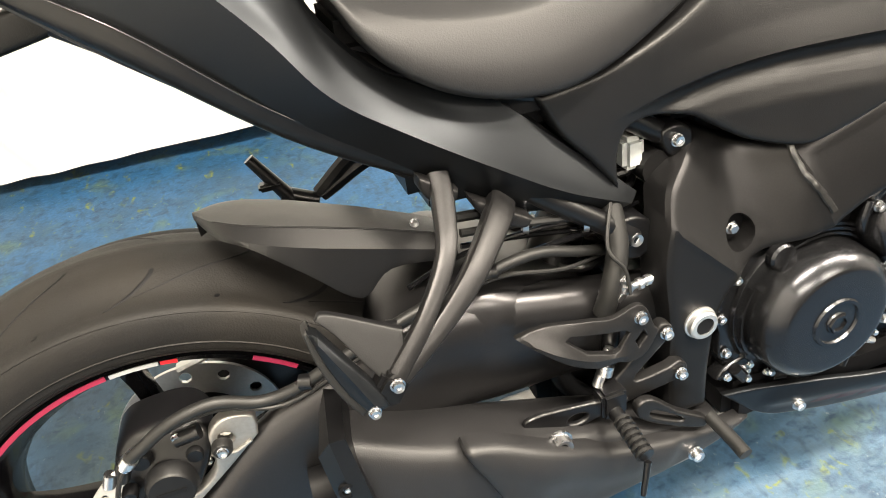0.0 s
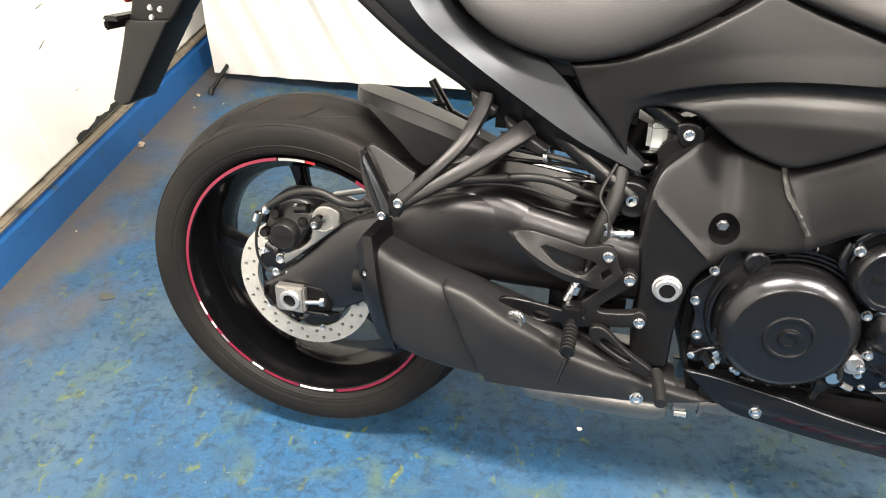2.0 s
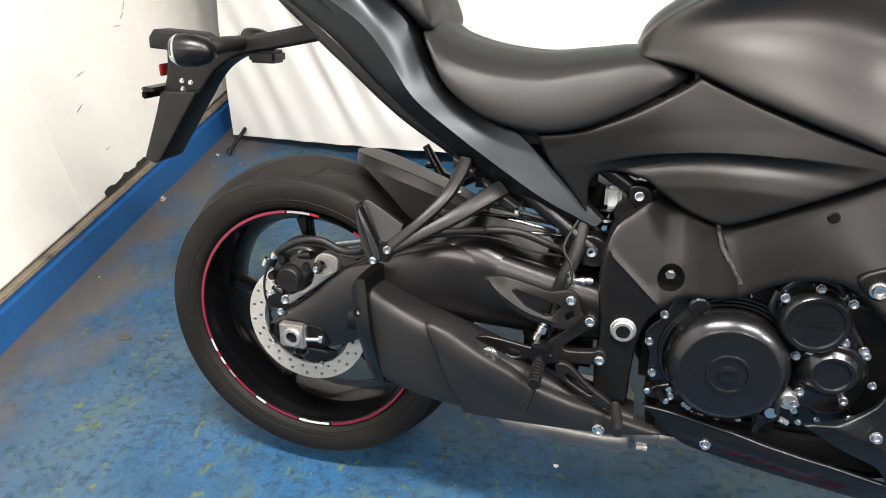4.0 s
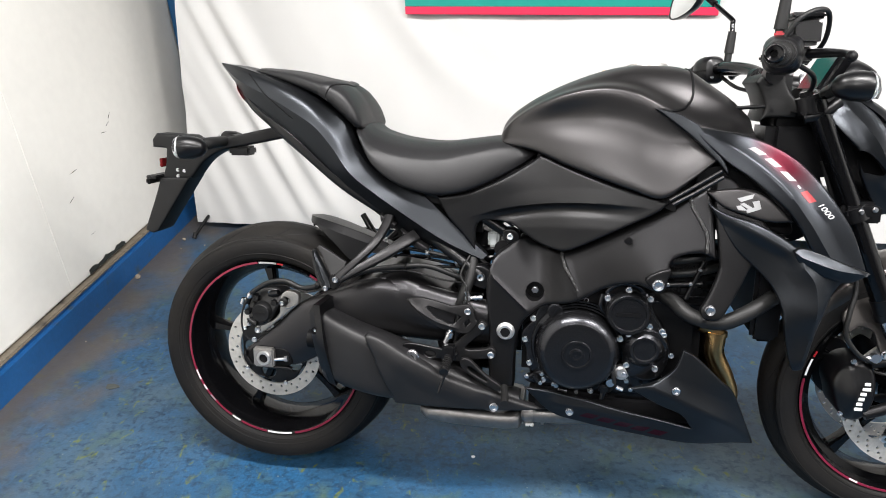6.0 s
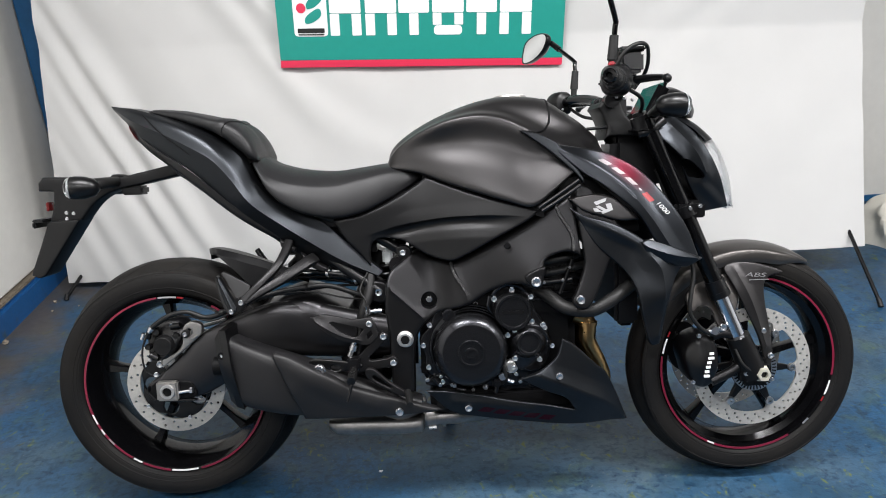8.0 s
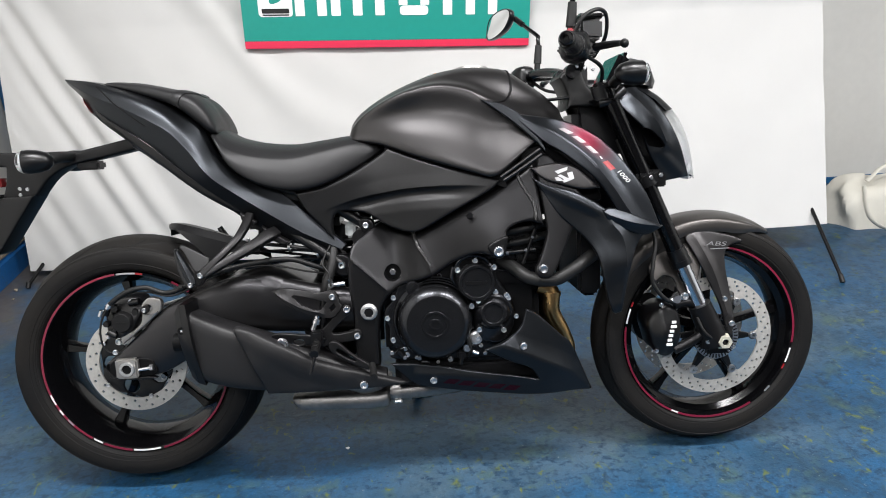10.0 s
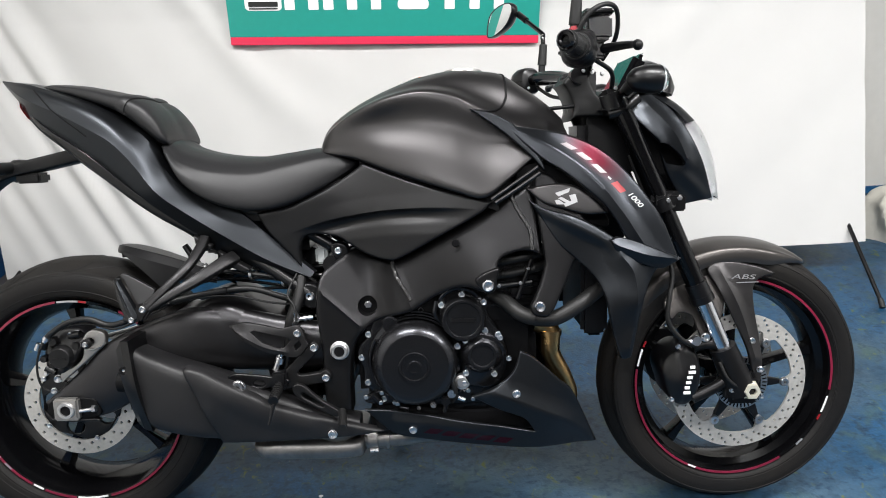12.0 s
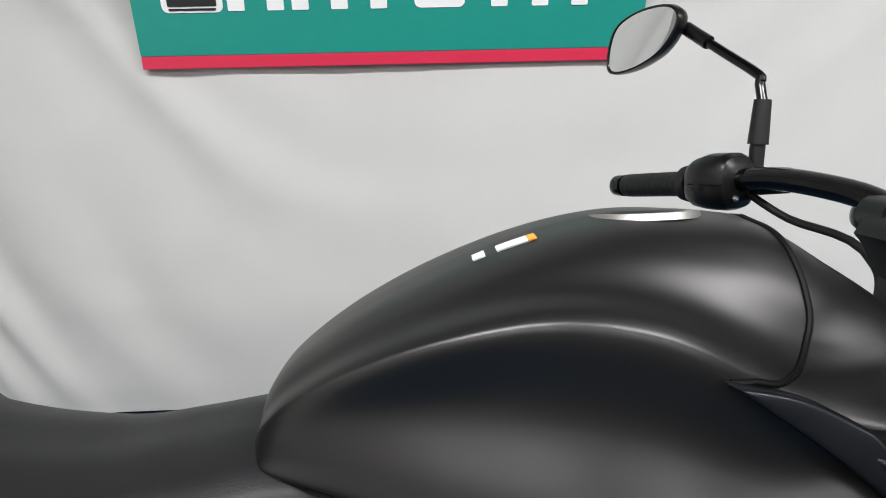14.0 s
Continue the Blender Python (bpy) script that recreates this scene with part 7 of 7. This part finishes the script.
rear_leg = sheet([(1.282, 0.480), (1.305, 0.512), (1.345, 0.530), (1.395, 0.535), (1.415, 0.50), (1.395, 0.43), (1.365, 0.395), (1.350, 0.42), (1.34, 0.45), (1.315, 0.458), (1.295, 0.445)], field([(1.29, 0.48, -0.075), (1.40, 0.5, -0.075), (1.36, 0.41, -0.098)]), 0.006, 0.004, 0.009)
both_sides("guard_rear", rear_leg, M_FENDER, mud)
bolt(1.462, -0.108, 0.398, 0.018, leg_ob)
bolt(1.476, -0.120, 0.338, 0.018, leg_ob)
abs_mesh = bpy.data.curves.new("abs_text", "FONT")
abs_mesh.body, abs_mesh.size, abs_mesh.extrude, abs_mesh.shear = "ABS", 0.0145, 0.0004, 0.2


def text_part(name, curve, mat, parent, at, label):
    ob = new("text_source", curve)
    dg = bpy.context.evaluated_depsgraph_get()
    me = bpy.data.meshes.new_from_object(ob.evaluated_get(dg))
    bpy.data.objects.remove(ob)
    me.materials.clear()
    me.materials.append(mat)
    return part(name, me, mat, parent, label, at=at)


text_part("abs_print", abs_mesh, M_SILVER, mud, pose(1.420, -0.090, 0.532, 90, 4, 3) @ Matrix.Diagonal((2.1, 1, 1, 1)), "silver letters")
part("print_bar", block(1.432, 1.480, -0.0885, -0.0875, 0.5215, 0.5235, 0), M_SILVER, mud)
num = bpy.data.curves.new("size_text", "FONT")
num.body, num.size, num.extrude, num.shear = "1000", 0.0135, 0.0004, 0.25
text_part("size_print", num, M_WHITE, shroud_ob, pose(1.164, -0.1990, 0.729, 90, 0, 0) @ pose(0, 0, 0, 0, 0, -47) @ Matrix.Diagonal((1.4, 1, 1, 1)), "white figures")

# headlamp and its cowl
cowl_f = field([(1.19, 0.905, -0.100), (1.26, 0.925, -0.068), (1.23, 0.87, -0.112), (1.30, 0.86, -0.104), (1.34, 0.78, -0.106), (1.27, 0.77, -0.118), (1.38, 0.70, -0.070), (1.32, 0.70, -0.095)])
cowl_r = sheet([(1.190, 0.908, None), (1.219, 0.919), (1.250, 0.926, None), (1.286, 0.892), (1.321, 0.838), (1.357, 0.766), (1.384, 0.704, None), (1.314, 0.696, None), (1.300, 0.712), (1.262, 0.778), (1.252, 0.826, None), (1.208, 0.871)],
               cowl_f, 0.010, 0.004, 0.006, [[(1.252, 0.822), (1.270, 0.820), (1.290, 0.803), (1.305, 0.783), (1.300, 0.776), (1.280, 0.779), (1.263, 0.786)]], [([(1.232, 0.902), (1.262, 0.868), (1.288, 0.832), (1.309, 0.786)], 0.010, -0.022), ([(1.292, 0.768), (1.33, 0.735), (1.36, 0.71)], 0.004, 0.02)], round_holes=False)
head = part("headlamp_cowl", cowl_r, M_PAINT_BLUE, bike, "blue-black angular headlamp cowl", 42)
part("cowl_half", mirrored(cowl_r), M_PAINT_BLUE, head)
part("cowl_nose", net([[(1.250, -0.072, 0.922), (1.262, -0.05, 0.932), (1.27, 0, 0.938)], [(1.290, -0.088, 0.892), (1.308, -0.06, 0.902), (1.32, 0, 0.908)], [(1.318, -0.095, 0.862), (1.345, -0.06, 0.868), (1.358, 0, 0.872)]], 5, 5, True), M_PAINT_BLUE, head)
part("cowl_lining", sheet([(1.225, 0.90, None), (1.26, 0.90, None), (1.325, 0.79, None), (1.35, 0.715, None), (1.30, 0.715, None), (1.262, 0.775, None), (1.235, 0.84, None)], -0.060, 0.12, 0, 0.03, steps=1), M_CORE_SHADE, head)
LENS = [(1.290, 0.872, 0.090, 1.346, 0.882), (1.320, 0.832, 0.092, 1.376, 0.846), (1.352, 0.770, 0.082, 1.405, 0.778), (1.376, 0.704, 0.052, 1.422, 0.694)]


def lamp_skin(inset):
    return net([[(xa - 0.4 * inset, -w + inset * 0.4, za), (xa + 0.45 * (xc - xa) - inset, -w * 0.84, za + 0.003), (xa + 0.86 * (xc - xa) - inset, -w * 0.45, zc), (xc - inset, 0, zc)] for xa, za, w, xc, zc in LENS], 6, 6, True)


part("lamp_bucket", lamp_skin(0.014), M_REFLECTOR, head, "bright reflector")
part("lamp_lens", lamp_skin(0.0), M_LENS, head, "clear headlamp lens")
part("position_light", block(1.372, 1.398, -0.045, 0.045, 0.706, 0.735, 0.006), M_WHITE, head, "white lower lamp")
part("projector", revolve([(0, -0.02), (0.02, -0.016), (0.028, -0.004), (0.03, 0.01), (0, 0.012)], 24), M_SMOOTH, head, at=pose(1.340, -0.035, 0.82, 0, 0, 90))
screen = part("fly_screen", net([[(1.205, -0.055, 0.965), (1.215, -0.03, 0.972), (1.218, 0, 0.975)], [(1.225, -0.062, 0.99), (1.235, -0.035, 1.0), (1.238, 0, 1.004)], [(1.235, -0.05, 1.008), (1.246, -0.03, 1.014), (1.250, 0, 1.016)]], 4, 4, True), M_SMOKE, bike, "smoked instrument screen")
part("instrument_panel", moved(block(-0.014, 0.014, -0.072, 0.072, -0.045, 0.045, 0.010), pose(1.21, 0, 0.965, 0, 28, 0)), M_GLOSS, bike, "black digital instrument pod")
part("pod_hood", net([[(1.215, -0.078, 0.93), (1.222, -0.055, 0.975), (1.225, 0, 0.99)], [(1.248, -0.076, 0.93), (1.256, -0.05, 0.985), (1.262, 0, 1.0)], [(1.285, -0.07, 0.925), (1.294, -0.045, 0.968), (1.300, 0, 0.978)], [(1.300, -0.05, 0.92), (1.312, -0.03, 0.938), (1.32, 0, 0.945)]], 4, 4, True), M_SMOOTH, bike, "black instrument cowl", 60)
part("top_yoke_cover", sheet([(1.068, 0.952, None), (1.080, 0.966), (1.122, 0.975, None), (1.130, 0.945), (1.152, 0.918), (1.194, 0.919), (1.218, 0.938, None), (1.234, 0.926, None), (1.210, 0.902), (1.160, 0.883), (1.100, 0.882), (1.084, 0.874, None), (1.090, 0.905), (1.078, 0.938)], -0.062, 0.12, 0.007, 0.008), M_HOSE, bike, "smooth black top yoke and fork tops")
part("fork_cap", join(rod((1.162, -0.106, 0.895), (1.152, -0.106, 0.925), 0.021, seg=20), rod((1.152, -0.106, 0.925), (1.149, -0.106, 0.934), 0.012, seg=6)), M_SMOOTH, bike)
part("fork_cap", join(rod((1.162, 0.106, 0.895), (1.152, 0.106, 0.925), 0.021, seg=20), rod((1.152, 0.106, 0.925), (1.149, 0.106, 0.934), 0.012, seg=6)), M_SMOOTH, bike)
for sg in (-1, 1):
    part("bar_clamp", rod((1.098, sg * 0.06 - 0.018, 0.966), (1.098, sg * 0.06 + 0.018, 0.966), 0.017, seg=20), M_SMOOTH, bike)
part("yoke_band", sweep([(1.150, -0.112, 0.884), (1.178, -0.116, 0.892), (1.210, -0.108, 0.915)], 0.011, 10, 5), M_SMOOTH, bike)
for bx0, bz0 in ((1.10, 0.972), (1.118, 0.968), (1.137, 0.964), (1.165, 0.935)):
    bolt(bx0, -0.112, bz0, 0.011, bike, True)
for s in (-1, 1):
    ind = indicator(pose(1.204, s * 0.20, 0.943, 0, 0, -90 + (10 if s < 0 else -10)), bike, "black bullet front indicator with clear lens")
    part("indicator_stalk", sweep([(1.185, s * 0.19, 0.940), (1.185, s * 0.15, 0.938), (1.19, s * 0.09, 0.93)], [0.017, 0.013, 0.012], 12), M_HOSE, ind, at=pose(1.204, s * 0.20, 0.943, 0, 0, -90 + (10 if s < 0 else -10)).inverted())

# ---- handlebar and controls ----
SHIFT = Matrix.Translation((1.135 - 0.024, 0, 0.98 - 0.0055)) @ pose(0, 0, 0, -1.2, 0, 3.1) @ Matrix.Translation((-1.135, 0, -0.98))
bar_path = [(1.015, -0.395, 0.985), (1.035, -0.34, 0.988), (1.068, -0.26, 0.994), (1.098, -0.19, 1.000), (1.125, -0.11, 0.990), (1.135, -0.05, 0.975), (1.137, 0.0, 0.975)]
bar = part("handlebar", sweep(bar_path + [(x, -y, z) for x, y, z in bar_path[::-1][1:]], 0.0125, 14, 5), M_GLOSS, bike, "black tapered handlebar", at=SHIFT)
part("riser", join(block(1.115, 1.16, -0.06, -0.03, 0.89, 0.985, 0.006), block(1.115, 1.16, 0.03, 0.06, 0.89, 0.985, 0.006)), M_SMOOTH, bar)


def switch_pod(s):
    """A rounded switch housing round the bar: soft square sections, fuller at the top towards the grip."""
    loops = []
    for y, half, low, high in ((0.040, 0.018, -0.018, 0.018), (0.037, 0.024, -0.024, 0.023), (0.026, 0.030, -0.029, 0.029), (0.008, 0.032, -0.031, 0.034), (-0.012, 0.030, -0.031, 0.034), (-0.020, 0.026, -0.028, 0.029), (-0.024, 0.019, -0.020, 0.020)):
        ring = []
        for a in np.linspace(0, 2 * math.pi, 28, endpoint=False):
            c, d = math.cos(a), math.sin(a)
            k = (abs(c) ** 3.2 + abs(d) ** 3.2) ** (-1 / 3.2)
            ring.append((half * c * k, s * y, (low + high) / 2 + (high - low) / 2 * d * k))
        loops.append(ring)
    return rings(loops)


for s in (-1, 1):
    GR = 0.0172 if s < 0 else 0.0150
    g = [(1.012, s * 0.40, 0.985), (1.030, s * 0.355, 0.9875), (1.058, s * 0.285, 0.992)]
    grip = part("grip", sweep(g, GR, 16, 4), M_HOSE, bar, "ribbed black rubber grip")
    for i in range(9):
        t = 0.1 + 0.085 * i
        c = Vector(g[0]).lerp(Vector(g[2]), t)
        part("grip_rib", revolve([(GR - 0.0008, -0.0026), (GR + 0.0005, -0.0022), (GR + 0.0005, 0.0022), (GR - 0.0008, 0.0022)], 18, close=True), M_HOSE, grip, at=pose(*c, 0, 0, s * 22))
    part("bar_end", revolve([(0, -0.004), (0.0055, -0.004), (0.006, -0.013), (0.011, -0.014), (0.0135, -0.011), (0.0145, -0.004), (0.0145, 0.006), (0, 0.006)], 24), M_GLOSS, bar, "bar end weight with a socket", at=pose(1.008, s * 0.41, 0.9845, 0, 0, -22 if s < 0 else 202))
    pod = part("switch_housing", switch_pod(s), M_SMOOTH, bar, "black switch housing", 30, at=pose(1.072, s * 0.25, 0.994, 0, 0, 22 * s))
    part("switch_button", block(-0.026, -0.016, s * 0.012 - 0.007, s * 0.012 + 0.007, 0.016, 0.025, 0.003), M_HOSE, pod)
    part("switch_button", block(-0.036, -0.028, s * 0.010 - 0.008, s * 0.010 + 0.008, -0.010, 0.000, 0.003), M_HOSE, pod)
    part("housing_seam", block(-0.0325, 0.031, s * 0.002 - 0.022, s * 0.002 + 0.022, -0.0012, 0.0004, 0.0003), M_CORE_SHADE, pod)
    bolt(-0.012, -0.031 if s < 0 else -0.028, -0.016, 0.009, pod)
    part("grip_flange", revolve([(0.0155, -0.004), (0.021, -0.004), (0.0225, 0.0), (0.021, 0.008), (0.0155, 0.008)], 28, close=True), M_HOSE, bar, at=pose(1.054, s * 0.295, 0.9915, 0, 0, 22 * s))
    if s < 0:
        part("throttle_housing", revolve([(0.0, -0.022), (0.024, -0.022), (0.029, -0.014), (0.030, 0.012), (0.024, 0.024), (0, 0.024)], 28), M_SMOOTH, bar, at=pose(1.064, s * 0.272, 0.993, 0, 0, -22))
    tip = Vector((1.147, s * 0.338, 0.986))
    lever = part("lever", sweep([(1.115, s * 0.215, 0.998), (1.140, s * 0.25, 0.998), (1.154, s * 0.30, 0.993), tip], [0.009, 0.008, 0.006, 0.006], 10), M_SMOOTH, bar, "black hand lever")
    part("ball_end", revolve([(0, -0.010), (0.006, -0.008), (0.0095, 0.0), (0.006, 0.008), (0, 0.010)], 14), M_SMOOTH, lever, at=Matrix.Translation(tip))
    part("lever_perch", block(1.085, 1.13, s * 0.215 - 0.014, s * 0.215 + 0.014, 0.982, 1.01, 0.005), M_SMOOTH, bar)
part("red_switch", block(-0.008, 0.008, -0.007, 0.007, 0.0, 0.010, 0.003), M_REDSWITCH, bar, "red kill switch", at=pose(1.062, -0.252, 1.024, 0, 0, -22))
resv = part("front_reservoir", block(1.085, 1.135, -0.245, -0.195, 1.012, 1.055, 0.006), M_SMOOTH, bike, "black front brake fluid reservoir", at=SHIFT)
part("cap", block(1.082, 1.138, -0.248, -0.192, 1.055, 1.066, 0.004), M_SMOOTH, resv)
part("hose_loop", sweep([(1.055, -0.275, 1.0), (1.075, -0.29, 1.045), (1.11, -0.28, 1.065), (1.14, -0.25, 1.06), (1.148, -0.22, 1.02), (1.135, -0.18, 0.985)], 0.0042, 10), M_HOSE, bike, "looped black cable", at=SHIFT)
part("hose_loop", sweep([(1.10, -0.22, 0.985), (1.15, -0.18, 0.965), (1.170, -0.13, 0.945), (1.175, -0.09, 0.93)], 0.0045, 10), M_HOSE, bike, at=SHIFT)
part("hose_loop", sweep([(1.10, 0.22, 0.99), (1.16, 0.19, 0.985), (1.185, 0.12, 0.96), (1.165, 0.08, 0.87)], 0.005, 10), M_HOSE, bike, at=SHIFT)
part("hose_loop", sweep([(1.09, 0.24, 0.985), (1.12, 0.20, 0.955), (1.15, 0.12, 0.93), (1.15, 0.06, 0.85)], 0.0045, 10), M_HOSE, bike, at=SHIFT)
part("cable_adjuster", revolve([(0, -0.02), (0.007, -0.02), (0.007, 0.02), (0, 0.02)], 12), M_BLUEBOLT, bike, "blue anodised adjuster", at=pose(1.10, 0.06, 0.955, 60, 0, 0))


def mirror(s):
    up = 0.0 if s > 0 else 0.012
    base = Vector((1.072 if s > 0 else 1.052, s * 0.25, 0.995 + up))
    mr = part("mirror", join(rod(base, base + Vector((0.002, 0, 0.03)), 0.0085), rod(base + Vector((0.002, 0, 0.03)), base + Vector((0.006, 0, 0.080)), 0.0115, 0.0095)), M_HOSE, bike, "black oval rear-view mirror on a bent stem")
    top = base + Vector((0.006, 0, 0.075))
    elbow = base + Vector((0.006, s * 0.012, 0.108))
    end = elbow + Vector((-0.044, s * 0.090, 0.062))
    part("stem", sweep([top, top.lerp(elbow, 0.7), elbow, elbow.lerp(end, 0.5), end], 0.0058, 10, 4), M_GLOSS, mr)
    part("joint", rod(elbow.lerp(end, 0.72), end + (end - elbow) * 0.08, 0.0085), M_SMOOTH, mr)
    shape = [(-0.070, -0.036), (-0.068, 0.000), (-0.052, 0.026), (-0.010, 0.040), (0.040, 0.041), (0.066, 0.030), (0.067, 0.008), (0.040, -0.022), (-0.005, -0.040), (-0.050, -0.046)]
    out = spline(shape, 5, True)
    loops = [[(p[0] * k, d, p[1] * k) for p in out] for d, k in ((-0.004, 0.91), (-0.008, 0.93), (-0.007, 0.98), (0.0, 1.0), (0.012, 0.95), (0.024, 0.72), (0.030, 0.35))]
    m = Matrix.Translation(end + Vector((-0.046, s * 0.040, -0.002))) @ pose(0, 0, 0, -4, 0, s * -63.5) @ Matrix.Scale(0.92, 4)
    if s < 0:
        m = Matrix.Translation(m.translation) @ pose(0, 0, 0, -4, 0, -116.5) @ Matrix.Diagonal((-1, 1, 1, 1))
    part("shell", moved(rings(loops), m), M_SMOOTH, mr, "", 50)
    part("mirror_glass", moved(rings([[(p[0] * 0.91, -0.0062, p[1] * 0.91) for p in out], [(p[0] * 0.91, -0.003, p[1] * 0.91) for p in out]]), m), M_MIRROR, mr, "mirror glass")
    return mr


mirror(1)
mirror(-1)

# wedge panels beside the tank
wedge_f = field([(0.88, 0.90, -0.150), (0.95, 0.86, -0.161), (1.0, 0.79, -0.176), (1.02, 0.78, -0.178)])
wedge = sheet([(0.868, 0.902, None), (0.912, 0.892), (0.95, 0.872, None), (0.985, 0.83), (1.008, 0.79), (1.008, 0.778, None), (0.985, 0.806), (0.93, 0.856)], wedge_f, 0.01, 0.003, 0.007)
both_sides("tank_wedge", wedge, M_PAINT_BLUE, bike, "blue-black wedge panel beside the tank", 42)
part("ignition_area", join(block(1.10, 1.235, -0.065, 0.065, 0.745, 0.885, 0.02), rod((1.02, -0.06, 0.90), (1.09, -0.06, 0.905), 0.004)), M_SMOOTH, bike)
part("head_tube", block(1.03, 1.16, -0.09, 0.09, 0.66, 0.82, 0.02), M_CORE_SHADE, bike)
# side stand on the far side
part("side_stand", join(sweep([(0.62, 0.11, 0.27), (0.66, 0.17, 0.17), (0.69, 0.235, 0.066)], 0.012, 10), block(0.66, 0.73, 0.225, 0.262, 0.052, 0.064, 0.004)), M_SMOOTH, bike, "black side stand on the far side")
